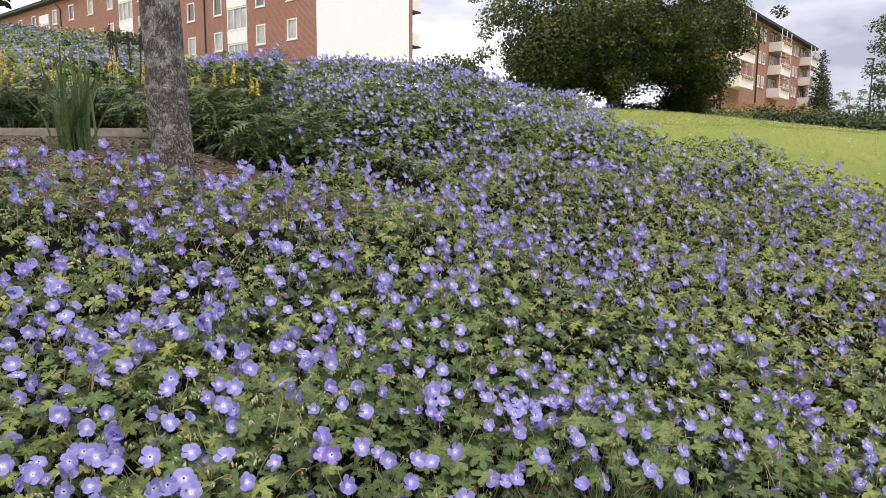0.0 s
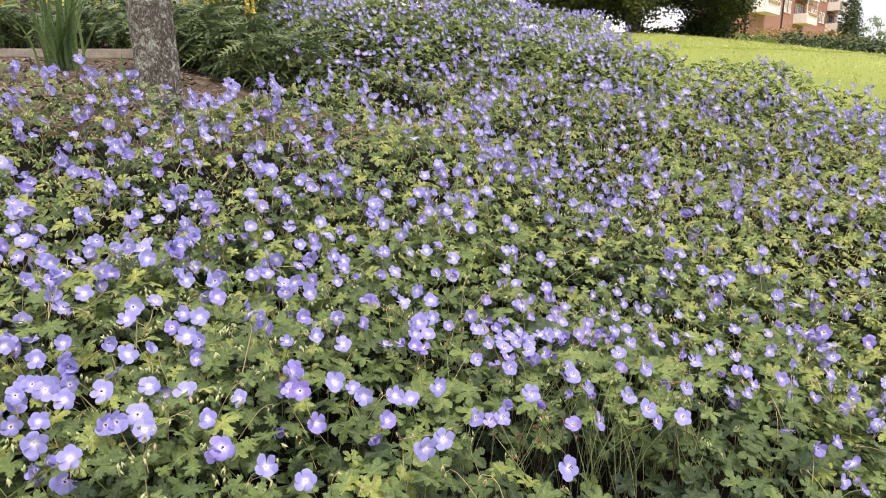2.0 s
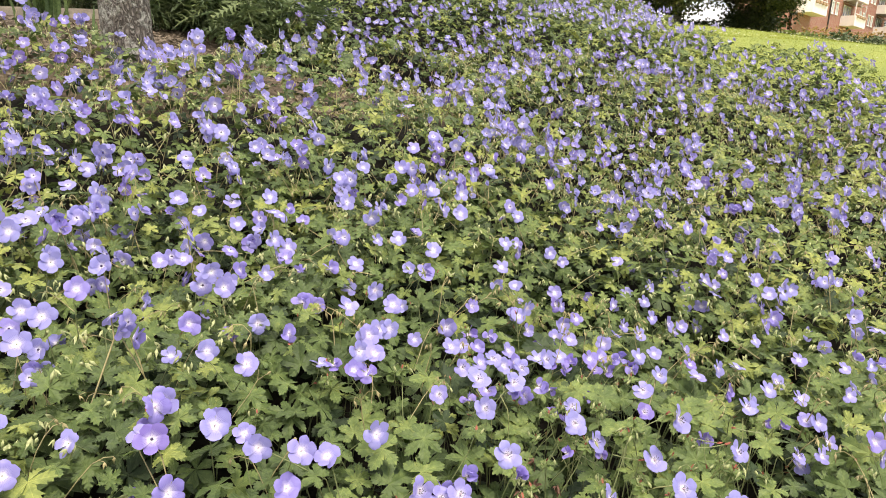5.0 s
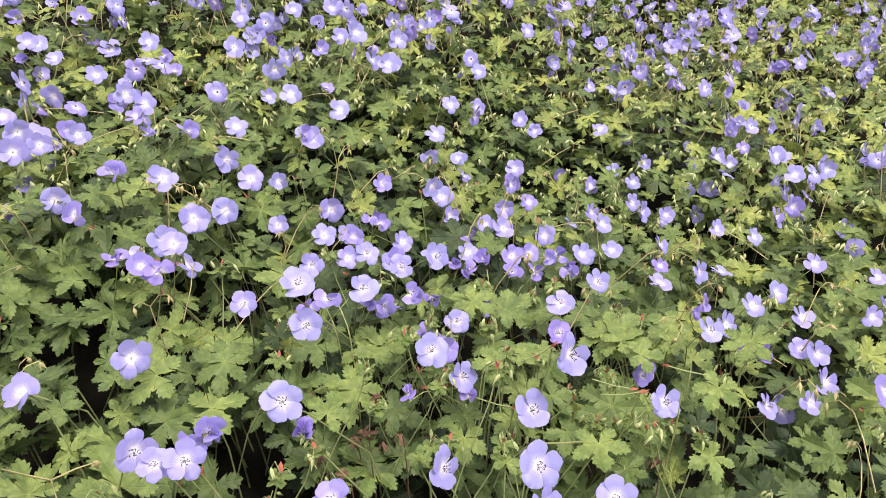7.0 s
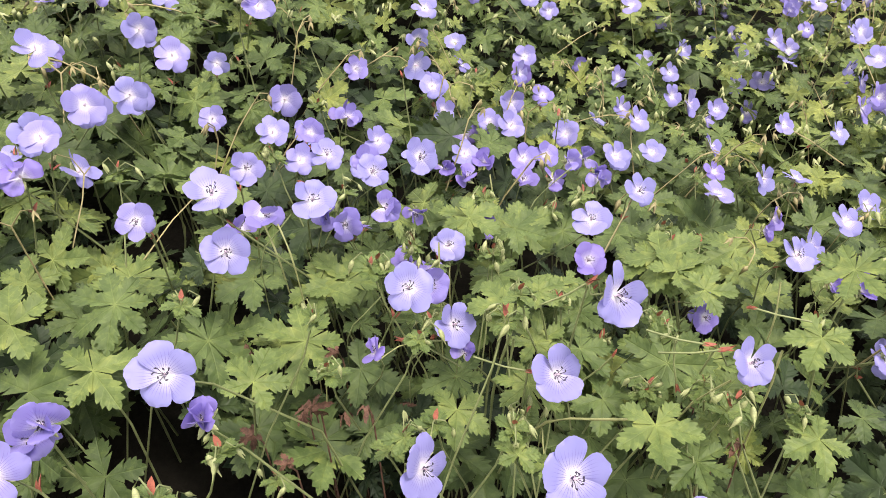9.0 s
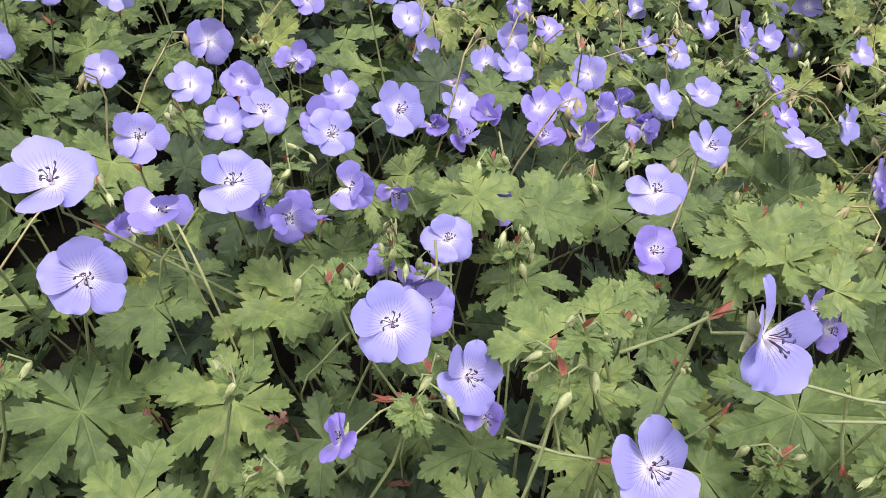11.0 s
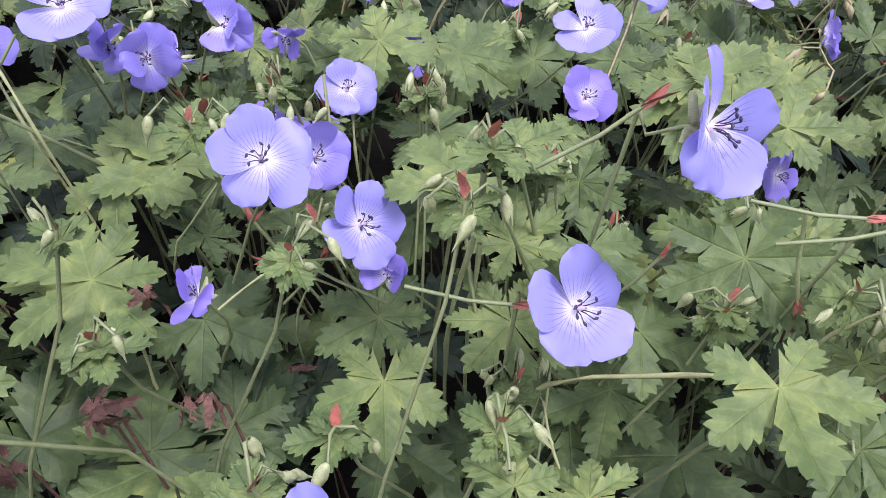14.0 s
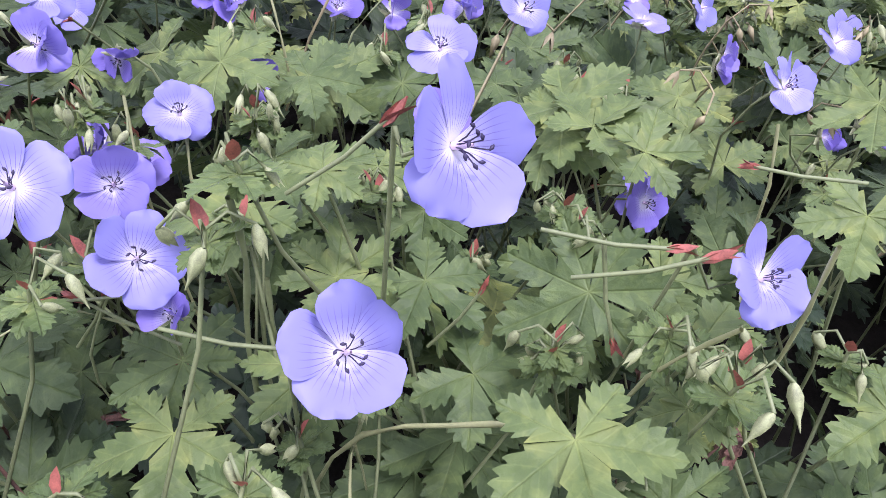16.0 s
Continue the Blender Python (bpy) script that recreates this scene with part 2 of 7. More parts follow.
def many(shape, mats, tones):
    """Shape (verts, tris, maps) laid at each matrix: joined arrays."""
    v, f, m = shape
    mats = np.asarray(mats, np.float32)
    k = len(mats)
    out = np.einsum("nij,vj->nvi", mats[:, :3, :3], v) + mats[:, None, :3, 3]
    tri = (f[None] + (np.arange(k) * len(v))[:, None, None]).reshape(-1, 3)
    mm = np.repeat(m[None], k, 0).copy()
    mm[:, :, 2] = np.clip(mm[:, :, 2] + np.asarray(tones)[:, None], 0, 1)
    return out.reshape(-1, 3), tri, mm.reshape(-1, 3)


def join(groups):
    vs, fs, ms, at = [], [], [], 0
    for v, f, m in groups:
        vs.append(v), fs.append(f + at), ms.append(m)
        at += len(v)
    return np.concatenate(vs), np.concatenate(fs), np.concatenate(ms)


def strip_shape(rows, cols_uv, tone=0.0):
    """A grid of points (rows x cols x 3) as triangles."""
    r, c = len(rows), len(rows[0])
    v = np.array(rows, float).reshape(-1, 3)
    m = np.array([[*uv, tone] for row in cols_uv for uv in row], float)
    f = []
    for i in range(r - 1):
        for j in range(c - 1):
            a = i * c + j
            f += [(a, a + 1, a + c + 1), (a, a + c + 1, a + c)]
    return v, np.array(f), m


def tube(points, radii, sides=6, tone=0.4):
    """A round stem along points."""
    pts = [Vector(p) for p in points]
    v, f = [], []
    for i, p in enumerate(pts):
        d = (pts[min(i + 1, len(pts) - 1)] - pts[max(i - 1, 0)]).normalized()
        a = d.orthogonal().normalized()
        b = d.cross(a)
        r = radii[i] if isinstance(radii, (list, tuple)) else radii
        v += [tuple(p + (a * math.cos(6.2832 * k / sides) + b * math.sin(6.2832 * k / sides)) * r) for k in range(sides)]
    for i in range(len(pts) - 1):
        for k in range(sides):
            q, w = i * sides + k, i * sides + (k + 1) % sides
            f += [(q, w, w + sides), (q, w + sides, q + sides)]
    v = np.array(v)
    return v, np.array(f), np.tile([0.5, 0.5, tone], (len(v), 1)).astype(float)


def thing(name, at, label, category, group="", kind=""):
    ob = new(name)
    ob.empty_display_size = 0.05
    ob.matrix_basis = at if isinstance(at, Matrix) else pose(*at)
    return tagged(ob, label, category, group, kind)


def part(name, data, mat, parent, label="", at=None, kind=""):
    """One mesh under a thing or a part. data: a mesh, a bmesh or arrays."""
    if isinstance(data, tuple):
        data = tri_mesh(name, *data)
    elif isinstance(data, bmesh.types.BMesh):
        me = bpy.data.meshes.new(name)
        data.to_mesh(me)
        data.free()
        data = me
    if not data.materials:
        data.materials.append(mat)
    ob = new(name, data)
    ob.parent = parent
    if at is not None:
        ob.matrix_basis = at
    return tagged(ob, label, "", "", kind)


def setting(name, data, mat, label, category, kind="structure"):
    ob = part(name, data, mat, None)
    return tagged(ob, label, category, "", kind)


def box(bm, x0, x1, y0, y1, z0, z1):
    vs = [bm.verts.new((x, y, z)) for x in (x0, x1) for y in (y0, y1) for z in (z0, z1)]
    for q in ((0, 1, 3, 2), (4, 6, 7, 5), (0, 4, 5, 1), (2, 3, 7, 6), (0, 2, 6, 4), (1, 5, 7, 3)):
        bm.faces.new([vs[i] for i in q])
    return bm


def block(x0, x1, y0, y1, z0, z1, soft=0.0):
    bm = box(bmesh.new(), x0, x1, y0, y1, z0, z1)
    bmesh.ops.recalc_face_normals(bm, faces=bm.faces)
    if soft:
        bmesh.ops.bevel(bm, geom=bm.edges[:], offset=soft, segments=2, affect="EDGES")
    return bm


# ---- ground ----
GX = np.array([-60, -12, -5, -2.5, -1, 0, 1, 2.5, 5, 12, 60], float)
GY = np.array([-40, -2, 1, 2.5, 4.5, 6.3, 8.3, 11, 20], float)
GZ = np.array([
    [-2, -2, -2, -2, -2, -2, -2, -2.2, -2.4, -3, -4],
    [1.0, 0.2, 0.0, -0.2, -0.4, -0.45, -0.55, -0.7, -0.9, -1.4, -3],
    [1.6, 0.9, 0.6, 0.36, 0.14, 0.02, -0.15, -0.35, -0.6, -1.0, -3],
    [2.0, 1.3, 0.9, 0.66, 0.43, 0.27, 0.10, -0.05, -0.3, -0.7, -3],
    [2.4, 1.6, 1.4, 1.33, 1.04, 0.76, 0.44, 0.42, 0.3, 0.0, -2],
    [2.8, 1.7, 1.52, 1.48, 1.13, 1.06, 1.02, 0.82, 0.75, 0.5, -1],
    [3.4, 2.1, 1.75, 1.78, 1.92, 1.78, 1.58, 1.42, 1.45, 1.0, 0.0],
    [4.2, 3.0, 2.55, 2.60, 2.58, 2.48, 2.22, 1.98, 1.95, 1.5, 0.5],
    [5.6, 4.7, 3.5, 3.3, 3.2, 3.0, 2.95, 2.87, 2.85, 2.28, 0.6],
])


def soften(f):
    return f * 0.55 + (f * f * (3 - 2 * f)) * 0.45


def ground_z(x, y):
    """The height of the ground; arrays or numbers."""
    x, y = np.asarray(x, float), np.asarray(y, float)
    i = np.clip(np.searchsorted(GX, x) - 1, 0, len(GX) - 2)
    j = np.clip(np.searchsorted(GY, y) - 1, 0, len(GY) - 2)
    fx = soften(np.clip((x - GX[i]) / (GX[i + 1] - GX[i]), 0, 1))
    fy = soften(np.clip((y - GY[j]) / (GY[j + 1] - GY[j]), 0, 1))
    z = (GZ[j, i] * (1 - fx) + GZ[j, i + 1] * fx) * (1 - fy) + (GZ[j + 1, i] * (1 - fx) + GZ[j + 1, i + 1] * fx) * fy
    far = np.clip(y - 20, 0, 45)
    left = np.clip((8 - x) / 30, 0, 1)
    return z + far * (0.055 + 0.085 * left) * np.clip((y - 20) / 25 + left, 0, 1)


BED = [(-6, 0.9), (7, 0.9), (7.2, 5.4), (5.4, 6.0), (4.3, 6.6), (3.75, 7.2), (3.4, 8.0), (2.6, 8.0), (2.35, 9), (2.1, 12), (0, 13), (-2.2, 12), (-2.4, 9.5),
       (-1.9, 7.4), (-1.5, 6.35), (-0.3, 6.2), (0.05, 5.5), (-0.7, 4.8), (-1.4, 4.05), (-3.5, 3.72), (-6, 3.75)]


def inside(poly, x, y):
    x, y = np.asarray(x), np.asarray(y)
    hit = np.zeros(x.shape, bool)
    for (x0, y0), (x1, y1) in zip(poly, poly[1:] + poly[:1]):
        cross = ((y0 > y) != (y1 > y)) & (x < (x1 - x0) * (y - y0) / ((y1 - y0) or 1e-9) + x0)
        hit ^= cross
    return hit


def ground_sheet():
    xs = np.unique(np.concatenate([np.arange(-14, 14.1, 0.35), np.linspace(-400, -14, 24), np.linspace(14, 400, 24)]))
    ys = np.unique(np.concatenate([np.arange(-2, 22, 0.35), np.linspace(-200, -2, 10), np.linspace(22, 600, 40)]))
    gx, gy = np.meshgrid(xs, ys)
    gz = ground_z(gx, gy)
    near = (np.abs(gx) < 14) & (gy > -2) & (gy < 22)
    gz = gz + np.where(near, 0.015 * np.sin(gx * 5.1 + gy * 2.3) * np.cos(gy * 4.3 - gx), 0)
    n = len(xs)
    me_v = np.stack([gx, gy, gz], -1).reshape(-1, 3)
    a = (np.arange(len(ys) - 1)[:, None] * n + np.arange(n - 1)[None]).ravel()
    tris = np.concatenate([np.stack([a, a + 1, a + n + 1], 1), np.stack([a, a + n + 1, a + n], 1)])
    me = tri_mesh("ground", me_v, tris)
    me.materials.append(GRASS)
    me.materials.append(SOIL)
    me.materials.append(SHADED_SOIL)
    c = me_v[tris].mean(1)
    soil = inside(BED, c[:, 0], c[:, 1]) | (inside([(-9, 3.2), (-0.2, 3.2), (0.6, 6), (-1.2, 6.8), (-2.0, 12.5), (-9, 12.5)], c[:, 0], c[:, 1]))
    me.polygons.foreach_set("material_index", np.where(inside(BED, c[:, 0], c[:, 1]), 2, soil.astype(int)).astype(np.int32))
    return setting("ground", me, GRASS, "sloping park ground of mown grass and bare planting soil", "ground")


ground_sheet()


# ---- geranium shapes ----
def petal_shape(rows, cols, curl, wave):
    """One petal along +x, its claw at the origin; the flower's radius is 1."""
    pts, uvs = [], []
    for i in range(rows):
        u = {2: (0.0, 0.80), 3: (0.0, 0.58, 0.94), 5: (0.0, 0.36, 0.66, 0.89, 1.0)}[rows][i] if rows < 6 else i / (rows - 1)
        half = 0.07 + 0.38 * math.sin(min(1.0, u / 0.74) * 1.5708) ** 1.12
        if u > 0.66:
            half *= math.sqrt(max(0.05, 1 - ((u - 0.66) / 0.36) ** 2.4))
        row, ruv = [], []
        for j in range(cols):
            s = 2 * j / (cols - 1) - 1
            notch = -0.06 * (1 - abs(s)) if u > 0.95 else 0.0
            x = 0.04 + (0.96 + notch) * u - 0.10 * s * s * u
            z = 0.42 * u - 0.20 * u * u + curl * u * u * u - 0.06 * s * s * u + wave * math.sin(5 * s + 4 * u) * u * u
            row.append((x, half * s, z))
            ruv.append(({2: 0.14 + 0.55 * u, 3: 0.06 + 0.80 * u}.get(rows, u), s * 0.999))
        pts.append(row), uvs.append(ruv)
    return strip_shape(pts, uvs)


def turned(shape, m):
    v, f, a = shape
    r = np.array(m.to_3x3())
    return v @ r.T + np.array(m.translation), f, a


def flower_shape(rows, cols, curl, seed, shut=0.0):
    """Five petals; shut: degrees by which a fading flower has folded up."""
    rnd = random.Random(seed)
    out = []
    for k in range(5):
        p = petal_shape(rows, cols, curl + rnd.uniform(-0.08, 0.08), rnd.uniform(0.01, 0.05))
        m = pose(0, 0, 0.0, 9 + rnd.uniform(-6, 6) - shut * rnd.uniform(-0.3, 0.3), rnd.uniform(-10, 10) - shut * rnd.uniform(0.4, 1.2), 72 * k + rnd.uniform(-7, 7)) @ Matrix.Scale(rnd.uniform(0.86, 1.06), 4)
        out.append(turned(p, m))
    # the dark knot of stamens
    knot = np.array([(0.10 * math.cos(1.257 * k), 0.10 * math.sin(1.257 * k), 0.26) for k in range(5)] + [(0, 0, 0.36)])
    out.append((knot, np.array([(k, (k + 1) % 5, 5) for k in range(5)]), np.tile([0.5, 2.0, 0.0], (6, 1))))
    return join(out)


def stamens_shape():
    """The pale column in the middle of a flower."""
    out = [tube([(0, 0, 0.02), (0, 0, 0.16), (0.02, 0, 0.30)], [0.055, 0.045, 0.02], 6, 0.0)]
    return join(out)


def stamen_shape(seed):
    """A bent filament with its anther, rising from the centre towards +x."""
    rnd = random.Random(seed)
    r = rnd.uniform(0.10, 0.20)
    top = (r, 0.0, 0.33 + rnd.uniform(-0.06, 0.05))
    turn = rnd.uniform(0.9, 1.7)
    q = (r + 0.08 * math.cos(turn), 0.08 * math.sin(turn), top[2] + 0.01)
    return tube([(0.03, 0, 0.08), (0.5 * r, 0, 0.24), (r * 0.97, 0, top[2] - 0.01), top, ((top[0] + q[0]) / 2, q[1] / 2, top[2] + 0.012), q], [0.011, 0.009, 0.009, 0.014, 0.028, 0.010], 5)


def calyx_shape():
    out = []
    for k in range(5):
        rows = [[(x, w * s, 0.20 * x - 0.10 * abs(s) - 0.10) for s in (-1, 0, 1)] for x, w in ((0.02, 0.05), (0.22, 0.11), (0.40, 0.07), (0.55, 0.008))]
        uvs = [[(0.5, s) for s in (-1, 0, 1)]] * 4
        out.append(turned(strip_shape(rows, uvs, 0.5), pose(0, 0, 0, 0, 0, 72 * k + 36)))
    return join(out)


# half of a lobe's outline from the cleft to its tip: along the midrib, out from it
LOBE = [(0.44, 0.178), (0.52, 0.228), (0.58, 0.275), (0.640, 0.300), (0.628, 0.218), (0.70, 0.258), (0.785, 0.274), (0.766, 0.172), (0.83, 0.188), (0.902, 0.176), (0.880, 0.094), (0.945, 0.068), (1.0, 0.0)]
LOBE_MID = [(0.46, 0.175), (0.70, 0.300), (0.665, 0.180), (0.87, 0.205), (0.85, 0.085), (1.0, 0.0)]


def leaf_shape(lobe, lobes, seed, droop):
    """A palmate leaf in the xy plane, its stalk at the origin, 1 across the radius."""
    rnd = random.Random(seed)
    spread = 304.0 if lobes > 5 else 258.0
    half = spread / (lobes - 1) / 2
    wide = half / 30.5
    clefts = [rnd.uniform(0.37, 0.48) for _ in range(lobes + 1)]
    v, m, f = [], [], []
    for k in range(lobes):
        a = radians((2 * k - lobes + 1) * half + rnd.uniform(-3, 3))
        size = 1.0 - 0.25 * abs((2 * k - lobes + 1) / (lobes - 1)) ** 1.5 + rnd.uniform(-0.06, 0.06)
        fold, dip, twist = rnd.uniform(0.08, 0.42), droop + rnd.uniform(-0.16, 0.18), rnd.uniform(-0.30, 0.30)
        for side in (-1, 1):
            c = clefts[k + (1 if side > 0 else 0)]
            cx, cy = c * math.cos(radians(half)), c * math.sin(radians(half))
            edge = [(0.0, 0.0, 0.0), (cx, cy, 0.16)] + [(x * size, y * wide * size * (1.0 + 0.07 * math.sin(11.0 * x + 3.0 * k)), 0.0) for x, y in lobe]
            rib, at = 0.0, len(v)
            for i, (x, y, pale) in enumerate(edge):
                rib = max(rib, x - 0.30 * y)
                for px, py, up in ((rib, 0.0, 0.0), (x, side * y, 0.020 * math.sin(13.0 * x + 4.0 * k + side) * (y > 0))):
                    q = math.hypot(px, py)
                    z = fold * abs(py) + twist * py * q - dip * q * q + up
                    v.append((px * math.cos(a) - py * math.sin(a), px * math.sin(a) + py * math.cos(a), z))
                    m.append((q, max(-1.0, min(1.0, py / 0.28)), pale if py else 0.0))
            for i in range(len(edge) - 1):
                p = at + 2 * i
                new = [(p, p + 2, p + 3), (p, p + 3, p + 1)]
                f += [t if side > 0 else t[::-1] for t in new]
    return np.array(v, float), np.array(f), np.array(m, float)


def toned(shape, tone):
    """The shape with a tone added to its map."""
    v, f, m = shape
    m = m.copy()
    m[:, 2] = np.clip(m[:, 2] + tone, 0, 1)
    return v, f, m


def bud_shape(seed, sides=10):
    """A hanging bud with five ribbed sepals that end in long tips."""
    rings = [(0.0, 0.06), (0.12, 0.15), (0.40, 0.22), (0.75, 0.16), (1.05, 0.06), (1.45, 0.012)]
    v, f = [], []
    for h, r in rings:
        for k in range(sides):
            rr = r * (1.12 if k % 2 else 0.80)
            a = 6.2832 * k / sides + 0.25 * h
            v.append((rr * math.cos(a), rr * math.sin(a), -h * (1.0 if k % 2 else 0.96)))
    for i in range(len(rings) - 1):
        for k in range(sides):
            q, w = i * sides + k, i * sides + (k + 1) % sides
            f += [(q, w + sides, w), (q, q + sides, w + sides)]
    return np.array(v), np.array(f), np.tile([0.5, 0.5, 0.5], (len(v), 1)).astype(float)


def star_leaf(seed, droop):
    """A leaf for far off: five kite-shaped lobes."""
    rnd = random.Random(seed)
    out = []
    for k in range(5):
        size = rnd.uniform(0.75, 1.0)
        lift = rnd.uniform(-0.15, 0.1)
        v = np.array([(0, 0, 0), (0.62, 0.31, lift), (1.0, 0.0, lift - droop), (0.62, -0.31, lift + 0.05)]) * size
        out.append(turned((v, np.array([(0, 2, 1), (0, 3, 2)]), np.array([(0.3, 0.3, 0), (0.6, 1, 0), (1, 0.3, 0), (0.6, -1, 0.0)])), pose(0, 0, 0, 0, 0, 66 * (k - 2) + rnd.uniform(-8, 8))))
    return join(out)


def husk_shape():
    """A spent flower: a nodding cup with a ragged hem of sepal tips."""
    sides = 10
    rings = [(0.0, 0.05, 0.0), (0.18, 0.15, 0.0), (0.5, 0.21, 0.0), (0.75, 0.19, 0.30)]
    v, f = [], []
    for h, r, jag in rings:
        for k in range(sides):
            long = jag * (1.0 if k % 2 else -0.5) * (1 + 0.3 * math.sin(5 * k))
            rr = r * (0.75 if jag and k % 2 else 1.0)
            v.append((rr * math.cos(6.2832 * k / sides), rr * math.sin(6.2832 * k / sides), -h - long))
    for i in range(len(rings) - 1):
        for k in range(sides):
            q, w = i * sides + k, i * sides + (k + 1) % sides
            f += [(q, w + sides, w), (q, q + sides, w + sides)]
    return np.array(v), np.array(f), np.tile([0.5, 0.5, 0.5], (len(v), 1)).astype(float)


def small_bud(flare):
    """A bud for far off: a spindle, or a spent one with a flared hem."""
    ring = [(0.22 * math.cos(1.5708 * k), 0.22 * math.sin(1.5708 * k), -0.4) for k in range(4)]
    v = [(0, 0, 0)] + ring + ([(0, 0, -1.4)] if not flare else [(0.36 * math.cos(1.5708 * k + 0.8), 0.36 * math.sin(1.5708 * k + 0.8), -1.0) for k in range(4)])
    f = [(0, 1 + k, 1 + (k + 1) % 4) for k in range(4)]
    f += [(1 + k, 5 if not flare else 5 + k, 1 + (k + 1) % 4) for k in range(4)]
    return np.array(v, float), np.array(f), np.full((len(v), 3), 0.5)


NEAR_LEAVES = [leaf_shape(LOBE, n, s, d) for s, n, d in ((1, 5, 0.06), (2, 5, 0.16), (3, 7, 0.10), (4, 5, 0.24), (5, 7, 0.02), (6, 5, 0.12))]
MID_LEAVES = [leaf_shape(LOBE_MID, n, s, d) for s, n, d in ((11, 5, 0.12), (12, 5, 0.26), (13, 7, 0.16), (14, 5, 0.04))]
FAR_LEAVES = [star_leaf(s, d) for s, d in ((21, 0.12), (22, 0.30), (23, 0.2))]
MID_FLOWERS = [flower_shape(5, 4, c, s, q) for s, c, q in ((1, 0.05, 0), (2, -0.18, 4), (3, 0.10, 12), (4, -0.05, 34), (8, -0.25, 0), (9, 0.0, 55))]
FAR_FLOWERS = [flower_shape(3, 3, c, s, q) for s, c, q in ((5, 0.05, 0), (6, -0.16, 6), (7, 0.10, 26), (10, 0.0, 50))]
TINY_FLOWERS = [flower_shape(2, 3, c, s, q) for s, c, q in ((15, 0.05, 0), (16, -0.16, 10), (17, 0.1, 30))]
BUDS = [bud_shape(1), husk_shape()]


def facing(normal, spin, size, at):
    """A matrix whose z looks along normal, turned by spin degrees, scaled and placed."""
    q = Vector(normal).to_track_quat("Z", "Y").to_matrix().to_4x4()
    return Matrix.Translation(at) @ q @ pose(0, 0, 0, 0, 0, spin) @ Matrix.Scale(size, 4)


def hump(x, y):
    """The uneven top of the planting."""
    hollow = -0.13 * math.exp(-(((x - 0.62) / 0.32) ** 2 + ((y - 2.98) / 0.22) ** 2))
    front = -0.13 * max(0.0, min(1.0, (2.10 - y) / 0.12)) * max(0.0, min(1.0, (y - 1.78) / 0.10)) * math.exp(-((x - 0.40) / 0.28) ** 2)
    return hollow + front + 0.035 * math.sin(4.3 * x + 1.7 * y) * math.cos(3.1 * y - 1.3 * x) + 0.03 * math.sin(9.0 * x - 4.0 * y + 1.0)


LEAF_TOP, BLOOM_TOP = 0.33, 0.40
FOCUS = (0.56, 2.0)


def scatter(rnd, poly, step, keep):
    """Jittered places on a grid in the polygon."""
    xs, ys = [p[0] for p in poly], [p[1] for p in poly]
    gx, gy = np.meshgrid(np.arange(min(xs), max(xs), step), np.arange(min(ys), max(ys), step))
    gx = gx.ravel() + rnd.uniform(-0.5, 0.5, gx.size) * step
    gy = gy.ravel() + rnd.uniform(-0.5, 0.5, gy.size) * step
    ok = inside(poly, gx, gy) & keep(gx, gy)
    return list(zip(gx[ok], gy[ok]))


def from_focus(x, y):
    return np.hypot(x - FOCUS[0], y - FOCUS[1])


def leaf_places(rnd, poly, step, keep, layers, size, top):
    out = []
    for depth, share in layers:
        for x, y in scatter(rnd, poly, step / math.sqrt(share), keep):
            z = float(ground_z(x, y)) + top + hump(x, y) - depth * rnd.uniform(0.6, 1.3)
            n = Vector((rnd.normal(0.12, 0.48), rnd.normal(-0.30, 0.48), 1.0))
            # Tone falls with depth: shade among the leaves is put into their colour.
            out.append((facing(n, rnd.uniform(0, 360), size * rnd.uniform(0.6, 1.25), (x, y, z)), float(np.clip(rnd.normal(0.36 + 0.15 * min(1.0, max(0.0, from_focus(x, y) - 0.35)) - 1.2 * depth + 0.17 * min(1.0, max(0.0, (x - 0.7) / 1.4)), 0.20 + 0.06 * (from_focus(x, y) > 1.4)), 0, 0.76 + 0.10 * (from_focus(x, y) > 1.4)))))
    return out


def bloom_places(rnd, poly, step, keep, size, crowd=True, top=BLOOM_TOP):
    out = []
    for x, y in scatter(rnd, poly, step, keep):
        if noise.noise((x * 1.6, y * 1.6, 3.0)) + 0.6 * noise.noise((x * 6, y * 6, 1.0)) < -0.22:
            continue
        z = float(ground_z(x, y)) + top + hump(x, y) + rnd.uniform(-0.07, 0.035)
        n = Vector((rnd.normal(0.60, 0.46), rnd.normal(-0.50, 0.46), rnd.normal(0.40, 0.34)))
        tone = rnd.choice([0.0, 0.1, 0.2, 0.3, 0.45, 0.7])
        out.append((facing(n, rnd.uniform(0, 360), size * rnd.uniform(0.82, 1.16), (x, y, z)), float(tone)))
        for k in range(rnd.choice([0, 0, 1, 1, 2, 3]) if crowd else 0):
            at = (x + rnd.normal(0, 0.022), y + rnd.normal(0, 0.022), z + rnd.uniform(-0.07, 0.01))
            n2 = n + Vector((rnd.normal(0.1, 0.4), rnd.normal(0, 0.4), rnd.normal(-0.1, 0.35)))
            out.append((facing(n2, rnd.uniform(0, 360), size * rnd.uniform(0.6, 1.0), at), float(np.clip(tone + rnd.uniform(-0.1, 0.6), 0, 1))))
    return out


def stuff(name, shapes, places, mat, label, category):
    """Past what one could count: one object of many alike pieces."""
    groups = []
    for i, s in enumerate(shapes):
        mine = places[i::len(shapes)]
        if mine:
            groups.append(many(s, [np.array(m) for m, _ in mine], [t for _, t in mine]))
    return setting(name, join(groups), mat, label, category, "stuff")



